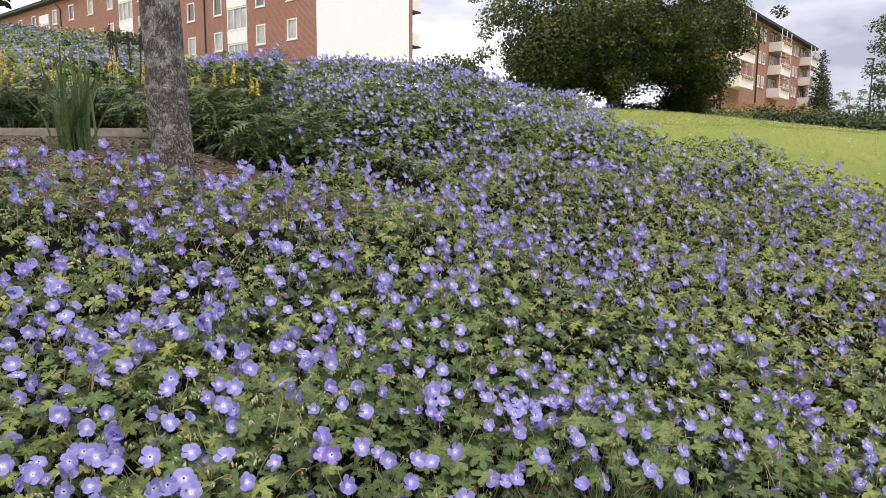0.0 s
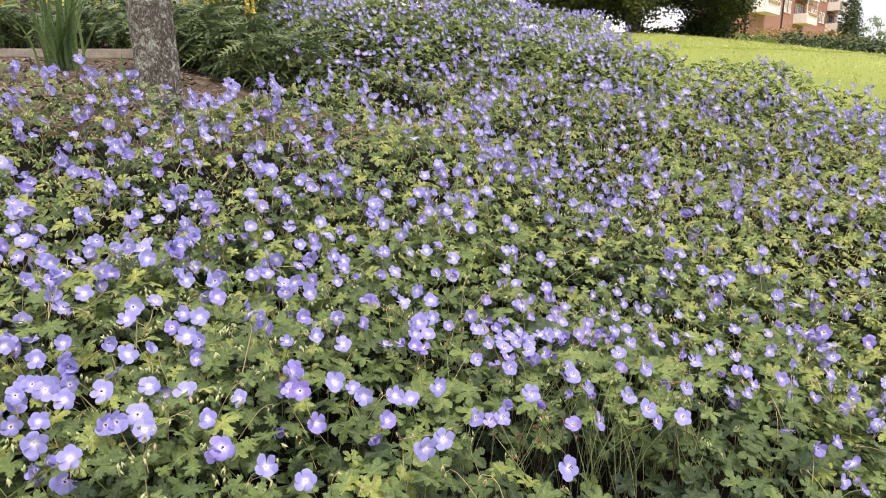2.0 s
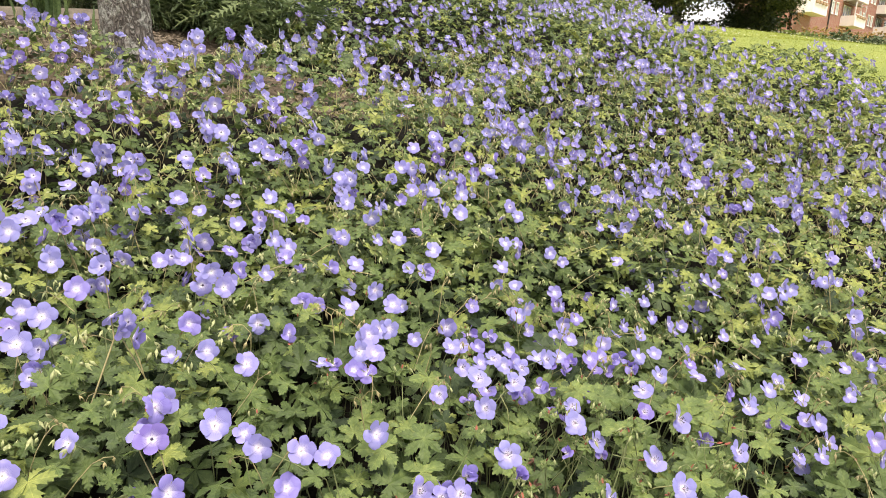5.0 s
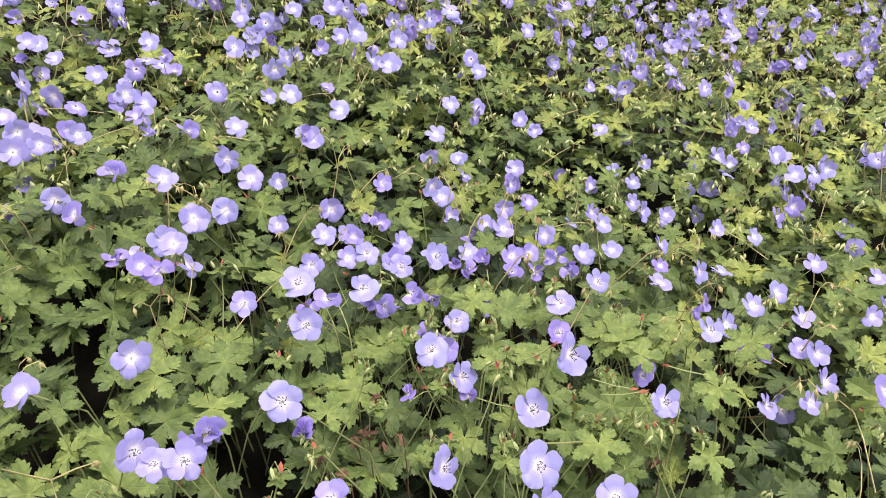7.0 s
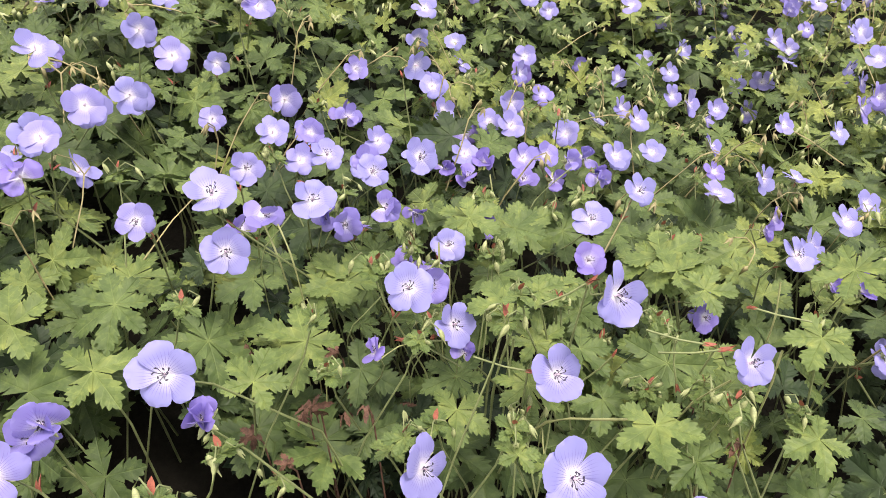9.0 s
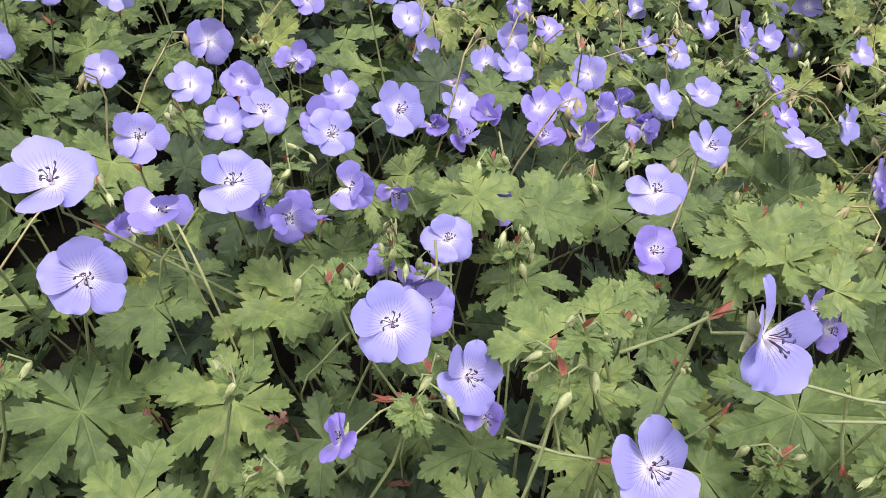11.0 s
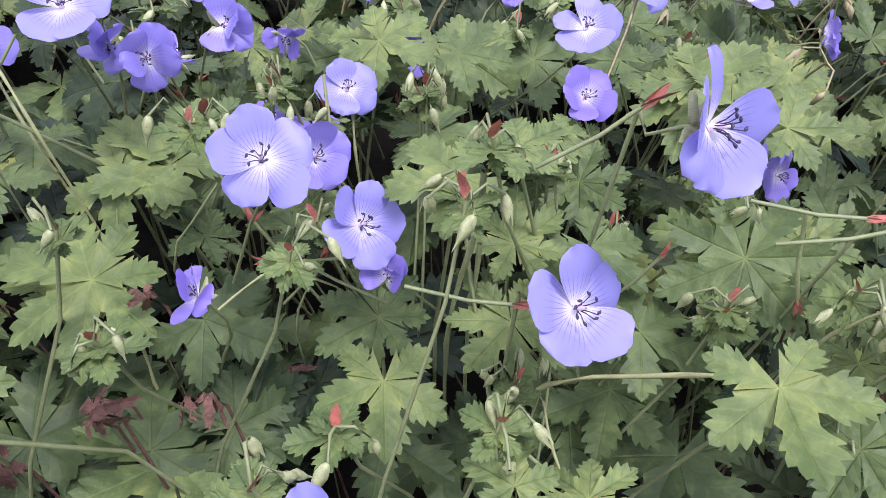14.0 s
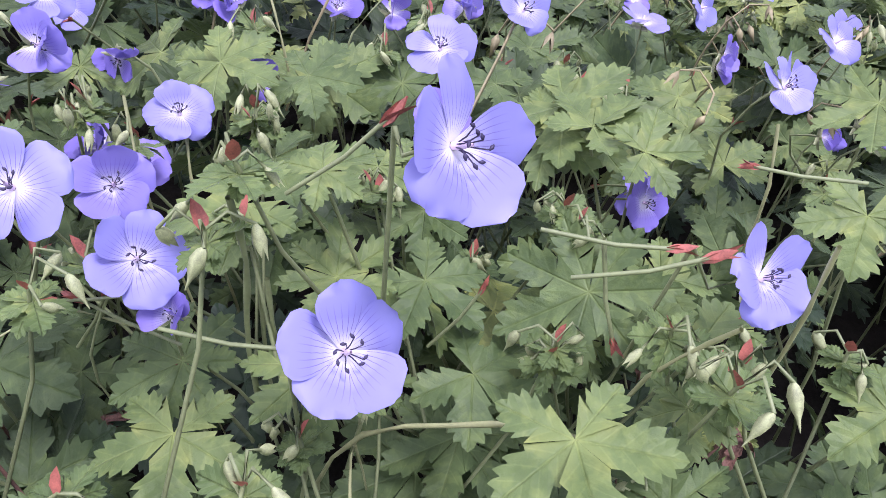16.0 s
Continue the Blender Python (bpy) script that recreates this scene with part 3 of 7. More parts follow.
# ---- the blooms and leaves near the path, one by one ----
TONES = (0.08, 0.2, 0.45, 0.7, 0.9)
NEAR_PETALS = [[tri_mesh("petal", *toned(petal_shape(9, 7, c, w), t)) for t in TONES] for c, w in ((0.02, 0.03), (-0.16, 0.045), (0.14, 0.02))]
WIDE_PETALS = [[tri_mesh("petal", *toned(petal_shape(5, 4, c, w), t)) for t in TONES] for c, w in ((0.02, 0.03), (-0.16, 0.045), (0.14, 0.02))]
STYLE_MESH, CALYX_MESH = tri_mesh("style", *stamens_shape()), tri_mesh("calyx", *calyx_shape())
STAMEN_MESHES = [tri_mesh("stamen", *stamen_shape(s)) for s in range(5)]
BRACT_MESH = tri_mesh("bract", *strip_shape([[(x, w * s, 0.35 * abs(s) * w) for s in (-1, 0, 1)] for x, w in ((0.0, 0.12), (0.3, 0.24), (0.7, 0.18), (1.0, 0.01))], [[(0.5, s) for s in (-1, 0, 1)]] * 4, 0.5))
for group in NEAR_PETALS + WIDE_PETALS:
    for me in group:
        me.materials.append(PETAL)
pick = random.Random(11)
taken = []


def bloom(x, y, z, n, size, tone, spin, knot=None, foot=None):
    """One flower: five petals, stamens, calyx and its stalk down into the leaves."""
    n = Vector(n).normalized()
    at = Vector((x, y, z)) - n * size * 0.25
    close = math.hypot(x - FOCUS[0], y - FOCUS[1]) < 0.9
    label = "open violet-blue geranium bloom with a white eye" if tone < 0.6 else "ageing purple geranium bloom with a pale eye"
    ob = thing("geranium_bloom", facing(n, spin, 1.0, at), label, "flower", "blooms in the geranium bed")
    k = min(range(5), key=lambda i: abs(TONES[i] - tone))
    ruffle = 0.0 if tone < 0.55 else pick.choice((20.0, 45.0, 70.0, 85.0)) if tone < 0.88 else pick.choice((75.0, 95.0, 110.0))
    for i in range(5):
        me = (NEAR_PETALS if close else WIDE_PETALS)[pick.randrange(3)][k]
        turn = pose(0, 0, 0.0, 11 + pick.uniform(-9, 9) + pick.uniform(-0.4, 0.4) * ruffle, pick.uniform(-15, 10) - pick.uniform(-0.3, 1.0) * ruffle, 72 * i + pick.uniform(-5, 5))
        part("petal", me, PETAL, ob, "", turn @ Matrix.Diagonal((size * pick.uniform(0.9, 1.06), size * pick.uniform(0.88, 1.08), size, 1)))
    grow = Matrix.Scale(size, 4)
    if close:
        part("style", STYLE_MESH, STYLE, ob, "", grow)
    if math.hypot(x - FOCUS[0], y - FOCUS[1]) < 0.47:
        for i in range(8):
            part("stamen", pick.choice(STAMEN_MESHES), ANTHER, ob, "dark blue-black stamen" if i == 0 else "", grow @ pose(0, 0, 0, 0, 0, 45 * i + pick.uniform(-14, 14)))
    part("calyx", CALYX_MESH, BUD, ob, "pale green pointed sepals", grow)
    back = ob.matrix_basis.inverted()
    side = Vector((pick.uniform(-0.9, 0.9), pick.uniform(-0.3, 0.9), 0))
    down = Vector((0, 0, -1))
    p1 = at - n * 0.010
    p2 = p1 - n * 0.016 + down * 0.004
    knot = Vector(knot) if knot else p2 + (down * 0.55 + side * 0.7 - n * 0.4).normalized() * pick.uniform(0.022, 0.045)
    foot = Vector(foot) if foot else Vector((knot.x + side.x * 0.16, knot.y + side.y * 0.13 + 0.03, 0))
    foot.z = float(ground_z(foot.x, foot.y))
    mid = knot.lerp(foot, 0.35) + Vector((side.x * 0.03 + pick.uniform(-0.02, 0.02), side.y * 0.03, 0.02))
    pts = [back @ q for q in (at - n * 0.002, p1, p2, p2.lerp(knot, 0.6), knot)]
    stalk = part("stalk", tube(pts, [0.0011, 0.0010, 0.0009, 0.0009, 0.0011], 6 if close else 4), STEM, ob)
    part("lower_stalk", tube([back @ q for q in (knot, mid, foot)], [0.0011, 0.0013, 0.0015], 6 if close else 3), STEM, stalk)
    if close and pick.random() < 0.55:
        for i in range(2):
            lean = facing((knot - mid).normalized() + Vector((pick.uniform(-0.5, 0.5), pick.uniform(-0.5, 0.5), 0)), pick.uniform(0, 360), 1.0, knot)
            part("bract", BRACT_MESH, BRACT, stalk, "small red bract", back @ lean @ pose(0, 0, 0, 0, -60, 180 * i) @ Matrix.Diagonal((pick.uniform(0.010, 0.015), pick.uniform(0.007, 0.010), 0.02, 1)))
    taken.append((x, y, z))
    return ob


LEAF_TONES = (0.06, 0.26, 0.42, 0.58, 0.76)
LEAF_MESHES = [[tri_mesh("blade", *toned(s, t)) for t in LEAF_TONES] for s in NEAR_LEAVES]


def leaf(x, y, z, n, size, tone, spin):
    """One lobed leaf on its stalk."""
    n = Vector(n).normalized()
    m = facing(n, spin, 1.0, (x, y, z))
    shade = "fresh yellow-green" if tone > 0.8 else "mid-green" if tone > 0.45 else "dark green"
    ob = thing("geranium_leaf", m, shade + " toothed five-lobed geranium leaf on a thin stalk", "leaf", "leaves of the geranium bed")
    k = min(range(5), key=lambda i: abs(LEAF_TONES[i] - tone))
    part("blade", pick.choice(LEAF_MESHES)[k], LEAF, ob, "", Matrix.Scale(size, 4))
    back = m.inverted()
    foot = Vector((x + pick.uniform(-0.10, 0.10), y + pick.uniform(0.0, 0.10), float(ground_z(x, y))))
    top = Vector((x, y, z))
    mid = top.lerp(foot, 0.35) + Vector((pick.uniform(-0.02, 0.02), pick.uniform(-0.01, 0.02), 0.01))
    part("leaf_stalk", tube([back @ q for q in (top - n * 0.0005, top - n * 0.01, mid, foot)], [0.0011, 0.0012, 0.0014, 0.0017], 5), STEM, ob)
    taken.append((x, y, z))
    return ob


bloom(0.596, 2.046, 0.515, (0.37, -0.69, 0.62), 0.0305, 0.15, 10, (0.568, 2.056, 0.514), (0.50, 2.12, 0))
bloom(0.442, 2.105, 0.552, (0.13, -0.69, 0.71), 0.0290, 0.10, 30)
bloom(0.491, 2.104, 0.514, (0.58, -0.63, 0.52), 0.0270, 0.15, 50)
bloom(0.640, 2.058, 0.600, (0.70, -0.62, 0.35), 0.0310, 0.20, 0, (0.613, 2.085, 0.593), (0.52, 2.13, 0))
bloom(0.774, 2.091, 0.522, (0.50, -0.62, 0.60), 0.0275, 0.15, 20, (0.742, 2.105, 0.528), (0.64, 2.18, 0))
bloom(0.624, 2.312, 0.543, (0.13, -0.52, 0.84), 0.0280, 0.15, 5)
bloom(0.625, 2.280, 0.503, (0.14, -0.65, 0.75), 0.0265, 0.85, 40)
bloom(0.317, 2.189, 0.596, (0.36, -0.57, 0.74), 0.0285, 0.10, 0)
bloom(0.239, 2.119, 0.631, (0.31, -0.38, 0.87), 0.0320, 0.12, 25)
bloom(0.257, 2.097, 0.574, (0.53, -0.75, 0.40), 0.0285, 0.15, 12)
bloom(0.299, 1.904, 0.585, (0.25, -0.70, 0.67), 0.0290, 0.10, 33)
bloom(0.322, 1.904, 0.543, (0.10, -0.58, 0.81), 0.0260, 0.85, 10)
bloom(0.191, 1.876, 0.524, (0.47, -0.61, 0.64), 0.0260, 0.60, 10)
bloom(0.495, 1.934, 0.492, (0.67, -0.59, 0.45), 0.0290, 0.15, 60)
bloom(0.610, 1.897, 0.548, (0.43, -0.71, 0.55), 0.0305, 0.12, 10)
bloom(0.878, 2.335, 0.509, (0.46, -0.61, 0.65), 0.0270, 0.12, 0)
bloom(0.976, 2.467, 0.498, (0.40, -0.56, 0.72), 0.0270, 0.15, 20)
bloom(0.691, 2.427, 0.533, (0.44, -0.64, 0.63), 0.0270, 0.12, 15)
bloom(0.664, 2.548, 0.533, (0.57, -0.52, 0.63), 0.0260, 0.20, 50)
bloom(0.384, 2.436, 0.555, (0.25, -0.34, 0.91), 0.0260, 0.10, 10)
bloom(0.333, 2.800, 0.542, (0.29, -0.65, 0.70), 0.0270, 0.10, 40)
bloom(0.165, 2.440, 0.568, (0.38, -0.54, 0.75), 0.0285, 0.15, 20)
bloom(0.302, 2.437, 0.527, (0.35, -0.67, 0.65), 0.0260, 0.30, 0)
bloom(0.777, 2.302, 0.436, (0.66, -0.74, 0.16), 0.0240, 0.70, 0)
bloom(0.189, 2.512, 0.543, (0.12, -0.66, 0.74), 0.0240, 0.50, 0)
bloom(1.157, 2.923, 0.543, (0.18, -0.84, 0.52), 0.0302, 0.70, 3)
bloom(0.963, 3.197, 0.468, (-0.10, -0.89, 0.44), 0.0277, 0.05, 20)
bloom(-0.027, 2.215, 0.633, (0.68, -0.55, 0.49), 0.0294, 0.05, 27)
bloom(-0.022, 2.302, 0.639, (0.62, -0.66, 0.43), 0.0308, 0.50, 20)
bloom(0.021, 2.334, 0.644, (0.49, -0.79, 0.36), 0.0272, 0.05, 26)
bloom(-0.039, 2.474, 0.692, (0.44, -0.89, 0.11), 0.0273, 0.15, 37)
bloom(0.005, 2.139, 0.615, (0.44, -0.60, 0.67), 0.0274, 0.85, 25)
bloom(-0.075, 2.307, 0.707, (0.46, -0.48, 0.75), 0.0280, 0.30, 53)
bloom(0.209, 2.640, 0.528, (0.76, -0.36, 0.55), 0.0283, 0.85, 1)
bloom(0.406, 2.740, 0.470, (0.20, -0.93, 0.30), 0.0271, 0.85, 31)
bloom(0.514, 3.024, 0.363, (0.17, -0.60, 0.78), 0.0282, 0.85, 45)
bloom(0.484, 3.001, 0.515, (0.59, -0.77, 0.26), 0.0304, 0.85, 47)
bloom(-0.189, 2.337, 0.698, (0.37, -0.56, 0.74), 0.0311, 0.70, 11)
bloom(-0.407, 2.514, 0.713, (0.44, -0.87, 0.22), 0.0269, 0.70, 68)
bloom(0.052, 1.977, 0.565, (0.54, -0.69, 0.48), 0.0302, 0.30, 32)
bloom(0.012, 2.175, 0.647, (0.23, -0.60, 0.76), 0.0267, 0.50, 42)
bloom(-0.189, 2.747, 0.759, (0.61, -0.51, 0.60), 0.0280, 0.50, 21)
bloom(-0.356, 2.652, 0.769, (0.79, -0.44, 0.42), 0.0289, 0.30, 61)
bloom(-0.184, 2.594, 0.712, (0.52, -0.55, 0.65), 0.0306, 0.70, 22)
bloom(-0.287, 2.293, 0.651, (0.40, -0.85, 0.33), 0.0282, 0.05, 62)
bloom(1.042, 3.267, 0.559, (0.38, -0.84, 0.40), 0.0300, 0.30, 62)
bloom(1.130, 3.065, 0.626, (0.72, -0.18, 0.67), 0.0282, 0.15, 1)
bloom(1.191, 3.063, 0.579, (-0.08, -0.89, 0.44), 0.0281, 0.30, 59)
bloom(0.846, 3.266, 0.525, (0.56, -0.62, 0.55), 0.0279, 0.30, 52)
bloom(1.020, 3.192, 0.481, (0.23, -0.77, 0.59), 0.0308, 0.50, 46)
bloom(0.982, 3.105, 0.436, (0.66, -0.67, 0.34), 0.0307, 0.50, 36)
bloom(1.335, 3.055, 0.451, (0.47, -0.85, 0.25), 0.0302, 0.15, 66)
bloom(1.279, 3.106, 0.587, (0.35, -0.89, 0.28), 0.0297, 0.05, 25)
bloom(1.021, 2.335, 0.367, (0.22, -0.66, 0.71), 0.0298, 0.15, 23)
bloom(1.085, 2.408, 0.443, (0.46, -0.80, 0.39), 0.0268, 0.15, 14)
bloom(0.305, 3.067, 0.700, (0.47, -0.70, 0.53), 0.0275, 0.05, 53)
bloom(0.478, 3.280, 0.623, (0.33, -0.85, 0.41), 0.0277, 0.30, 0)
bloom(0.081, 2.814, 0.725, (0.21, -0.77, 0.60), 0.0308, 0.05, 70)
bloom(0.152, 3.001, 0.807, (0.48, -0.74, 0.47), 0.0292, 0.30, 37)
bloom(-0.061, 3.098, 0.821, (0.62, -0.49, 0.61), 0.0286, 0.70, 68)
bloom(0.146, 3.131, 0.852, (0.49, -0.78, 0.39), 0.0313, 0.15, 11)
bloom(0.350, 3.279, 0.754, (0.24, -0.77, 0.59), 0.0265, 0.05, 41)
bloom(0.484, 3.085, 0.532, (0.17, -0.78, 0.59), 0.0310, 0.50, 54)
bloom(0.797, 2.980, 0.498, (0.59, -0.68, 0.43), 0.0280, 0.50, 49)
bloom(-0.333, 1.911, 0.636, (0.74, -0.61, 0.28), 0.0314, 0.50, 32)
bloom(-0.351, 1.888, 0.588, (0.34, -0.79, 0.50), 0.0314, 0.85, 62)
bloom(-0.215, 1.857, 0.626, (0.50, -0.63, 0.59), 0.0313, 0.15, 37)
bloom(-0.055, 1.836, 0.602, (0.56, -0.63, 0.53), 0.0285, 0.50, 68)
bloom(-0.140, 1.859, 0.587, (0.34, -0.82, 0.47), 0.0290, 0.15, 36)
bloom(-0.075, 1.809, 0.545, (0.43, -0.68, 0.60), 0.0289, 0.70, 15)
bloom(-0.590, 2.082, 0.781, (0.59, -0.68, 0.42), 0.0296, 0.70, 3)
bloom(-0.333, 2.032, 0.742, (0.63, -0.67, 0.38), 0.0302, 0.70, 16)
bloom(-0.235, 1.718, 0.579, (0.69, -0.71, 0.15), 0.0309, 0.70, 24)
bloom(-0.367, 1.836, 0.490, (0.72, -0.39, 0.58), 0.0286, 0.70, 61)
bloom(-0.449, 2.425, 0.730, (0.59, -0.79, 0.19), 0.0301, 0.30, 59)
bloom(-0.332, 2.254, 0.636, (0.51, -0.77, 0.37), 0.0292, 0.85, 6)
bloom(-0.722, 2.858, 0.834, (0.59, -0.59, 0.55), 0.0298, 0.05, 42)
bloom(-0.587, 2.707, 0.736, (0.13, -0.99, 0.05), 0.0315, 0.50, 6)
bloom(-0.828, 2.719, 0.751, (0.64, -0.71, 0.29), 0.0271, 0.15, 37)
bloom(-0.840, 2.567, 0.740, (0.23, -0.90, 0.37), 0.0274, 0.15, 52)
bloom(-0.458, 2.929, 0.840, (0.48, -0.73, 0.49), 0.0298, 0.05, 35)
bloom(-0.612, 3.243, 0.963, (0.58, -0.70, 0.41), 0.0283, 0.30, 7)
bloom(-0.935, 3.050, 0.868, (0.27, -0.69, 0.68), 0.0293, 0.70, 37)
bloom(-1.065, 3.044, 0.920, (0.62, -0.72, 0.33), 0.0293, 0.30, 36)
bloom(-0.260, 3.046, 0.896, (0.35, -0.81, 0.47), 0.0277, 0.30, 58)
bloom(-0.032, 3.185, 0.845, (0.23, -0.83, 0.52), 0.0288, 0.50, 59)
bloom(-0.241, 3.371, 0.893, (0.31, -0.77, 0.56), 0.0301, 0.05, 19)
bloom(-0.506, 3.283, 0.908, (0.67, -0.62, 0.42), 0.0296, 0.30, 30)
bloom(-0.065, 3.499, 0.964, (0.30, -0.67, 0.68), 0.0300, 0.50, 48)
bloom(0.092, 3.079, 0.801, (0.84, -0.43, 0.33), 0.0287, 0.30, 66)
bloom(0.472, 3.456, 0.853, (0.53, -0.67, 0.51), 0.0290, 0.50, 44)
bloom(0.556, 3.599, 0.815, (0.68, -0.51, 0.53), 0.0309, 0.70, 54)
bloom(-0.814, 1.988, 0.744, (0.44, -0.59, 0.68), 0.0269, 0.50, 60)
bloom(-0.667, 2.019, 0.753, (0.69, -0.53, 0.50), 0.0279, 0.15, 36)
bloom(-0.616, 2.004, 0.748, (0.43, -0.71, 0.56), 0.0303, 0.30, 7)
bloom(-0.890, 2.308, 0.836, (0.48, -0.81, 0.33), 0.0315, 0.05, 25)
bloom(-0.971, 2.229, 0.803, (0.55, -0.79, 0.28), 0.0298, 0.70, 51)
bloom(-0.734, 2.223, 0.791, (0.63, -0.70, 0.35), 0.0283, 0.05, 59)
bloom(-0.673, 1.791, 0.638, (0.37, -0.68, 0.63), 0.0299, 0.05, 55)
bloom(-0.661, 1.853, 0.581, (0.44, -0.85, 0.30), 0.0299, 0.15, 5)
bloom(-0.329, 1.875, 0.644, (0.66, -0.37, 0.66), 0.0307, 0.70, 44)
bloom(-0.496, 1.705, 0.595, (0.65, -0.65, 0.40), 0.0270, 0.50, 6)
bloom(-1.190, 2.284, 0.824, (0.72, -0.66, 0.22), 0.0290, 0.05, 6)
bloom(-1.266, 1.996, 0.709, (0.58, -0.59, 0.56), 0.0267, 0.15, 22)
bloom(-0.960, 1.804, 0.697, (0.55, -0.80, 0.26), 0.0274, 0.15, 10)
bloom(-0.990, 1.972, 0.677, (0.57, -0.58, 0.58), 0.0273, 0.05, 27)
bloom(-1.240, 2.336, 0.817, (0.66, -0.69, 0.29), 0.0283, 0.50, 48)
bloom(-1.411, 2.452, 0.892, (0.54, -0.59, 0.60), 0.0269, 0.30, 51)
bloom(-0.895, 1.681, 0.591, (0.49, -0.65, 0.58), 0.0277, 0.15, 36)
bloom(-0.983, 1.530, 0.667, (0.56, -0.67, 0.49), 0.0284, 0.70, 0)
bloom(-1.195, 1.981, 0.679, (0.76, -0.53, 0.39), 0.0303, 0.70, 3)
bloom(-1.075, 2.569, 0.799, (-0.01, -0.52, 0.85), 0.0293, 0.30, 8)
bloom(-0.068, 3.533, 0.953, (0.54, -0.73, 0.42), 0.0267, 0.70, 71)
bloom(-0.085, 3.280, 0.911, (0.53, -0.65, 0.54), 0.0313, 0.30, 55)
bloom(-0.195, 2.866, 0.847, (0.58, -0.76, 0.27), 0.0286, 0.30, 25)
bloom(0.150, 3.051, 0.801, (0.39, -0.76, 0.53), 0.0294, 0.15, 12)
bloom(0.077, 2.635, 0.704, (0.60, -0.56, 0.57), 0.0303, 0.50, 54)
bloom(0.341, 2.766, 0.553, (0.43, -0.63, 0.64), 0.0311, 0.50, 55)
bloom(1.167, 2.958, 0.533, (0.55, -0.69, 0.46), 0.0289, 0.50, 0)
bloom(1.179, 3.160, 0.604, (0.42, -0.46, 0.78), 0.0286, 0.05, 26)
bloom(-0.377, 2.324, 0.724, (0.57, -0.75, 0.33), 0.0309, 0.50, 59)
bloom(-1.103, 3.002, 0.888, (0.54, -0.59, 0.60), 0.0310, 0.15, 41)
bloom(-1.031, 1.794, 0.736, (0.53, -0.79, 0.31), 0.0274, 0.50, 2)
bloom(1.117, 2.998, 0.643, (0.32, -0.85, 0.42), 0.0269, 0.30, 52)
bloom(-0.707, 2.807, 0.844, (0.43, -0.66, 0.62), 0.0279, 0.15, 9)
bloom(0.084, 2.569, 0.725, (0.53, -0.63, 0.56), 0.0283, 0.70, 71)
bloom(0.401, 2.362, 0.582, (0.60, -0.68, 0.43), 0.0291, 0.15, 38)
bloom(0.342, 2.216, 0.552, (0.39, -0.83, 0.41), 0.0240, 0.75, 53)
bloom(0.351, 2.244, 0.541, (0.57, -0.55, 0.61), 0.0230, 0.90, 35)
bloom(0.381, 2.259, 0.557, (0.70, -0.59, 0.39), 0.0240, 0.75, 10)
bloom(0.409, 2.292, 0.533, (0.33, -0.93, -0.12), 0.0190, 0.90, 42)
bloom(0.457, 2.260, 0.515, (0.24, -0.53, 0.81), 0.0250, 0.30, 23)
bloom(0.411, 2.237, 0.502, (0.01, -0.35, 0.94), 0.0240, 0.90, 53)
bloom(0.453, 2.168, 0.515, (0.45, -0.62, 0.64), 0.0260, 0.70, 3)
bloom(0.503, 2.095, 0.487, (0.35, -0.58, 0.74), 0.0160, 0.90, 19)
bloom(0.218, 2.202, 0.542, (0.04, -0.56, 0.83), 0.0220, 0.90, 37)
bloom(0.455, 2.414, 0.536, (0.26, -0.61, 0.75), 0.0250, 0.90, 71)
bloom(0.526, 2.500, 0.536, (0.17, -0.70, 0.69), 0.0260, 0.60, 23)
bloom(0.531, 2.450, 0.525, (0.22, -0.45, 0.86), 0.0240, 0.80, 55)
bloom(0.559, 2.529, 0.531, (0.26, -0.61, 0.75), 0.0240, 0.70, 24)
bloom(0.575, 2.494, 0.508, (0.37, -0.65, 0.66), 0.0240, 0.80, 41)
bloom(0.618, 2.558, 0.522, (0.14, -0.55, 0.82), 0.0260, 0.60, 13)
bloom(0.641, 2.505, 0.508, (0.19, -0.84, 0.51), 0.0230, 0.75, 42)
bloom(0.673, 2.584, 0.514, (0.45, -0.62, 0.64), 0.0250, 0.30, 9)
bloom(0.728, 2.646, 0.505, (0.26, -0.61, 0.75), 0.0250, 0.20, 7)
bloom(0.833, 2.647, 0.479, (0.55, -0.48, 0.68), 0.0220, 0.80, 62)
bloom(0.443, 2.470, 0.548, (0.14, -0.55, 0.82), 0.0240, 0.20, 17)
bloom(0.241, 2.350, 0.569, (0.44, -0.55, 0.71), 0.0240, 0.40, 66)
bloom(0.272, 2.366, 0.574, (0.22, -0.45, 0.86), 0.0260, 0.30, 9)
bloom(0.341, 2.346, 0.563, (0.37, -0.65, 0.66), 0.0260, 0.15, 40)
bloom(0.420, 2.447, 0.532, (0.35, -0.58, 0.74), 0.0220, 0.90, 24)
bloom(0.422, 2.043, 0.519, (-0.19, -0.45, 0.87), 0.0180, 0.90, 59)
bloom(0.441, 2.215, 0.497, (0.22, -0.44, 0.87), 0.0250, 0.90, 49)
bloom(0.492, 2.322, 0.510, (0.21, -0.56, 0.80), 0.0220, 0.90, 61)
bloom(0.566, 2.385, 0.489, (0.52, -0.53, 0.67), 0.0220, 0.90, 12)
bloom(0.908, 2.536, 0.457, (0.75, -0.62, 0.21), 0.0220, 0.80, 0)
bloom(0.928, 2.427, 0.473, (0.53, -0.61, 0.59), 0.0290, 0.15, 24)
bloom(1.067, 2.628, 0.453, (0.32, -0.69, 0.65), 0.0280, 0.15, 20)
bloom(0.951, 2.389, 0.439, (0.68, -0.72, 0.13), 0.0210, 0.90, 14)
bloom(0.985, 2.397, 0.444, (0.56, -0.80, 0.20), 0.0230, 0.80, 11)
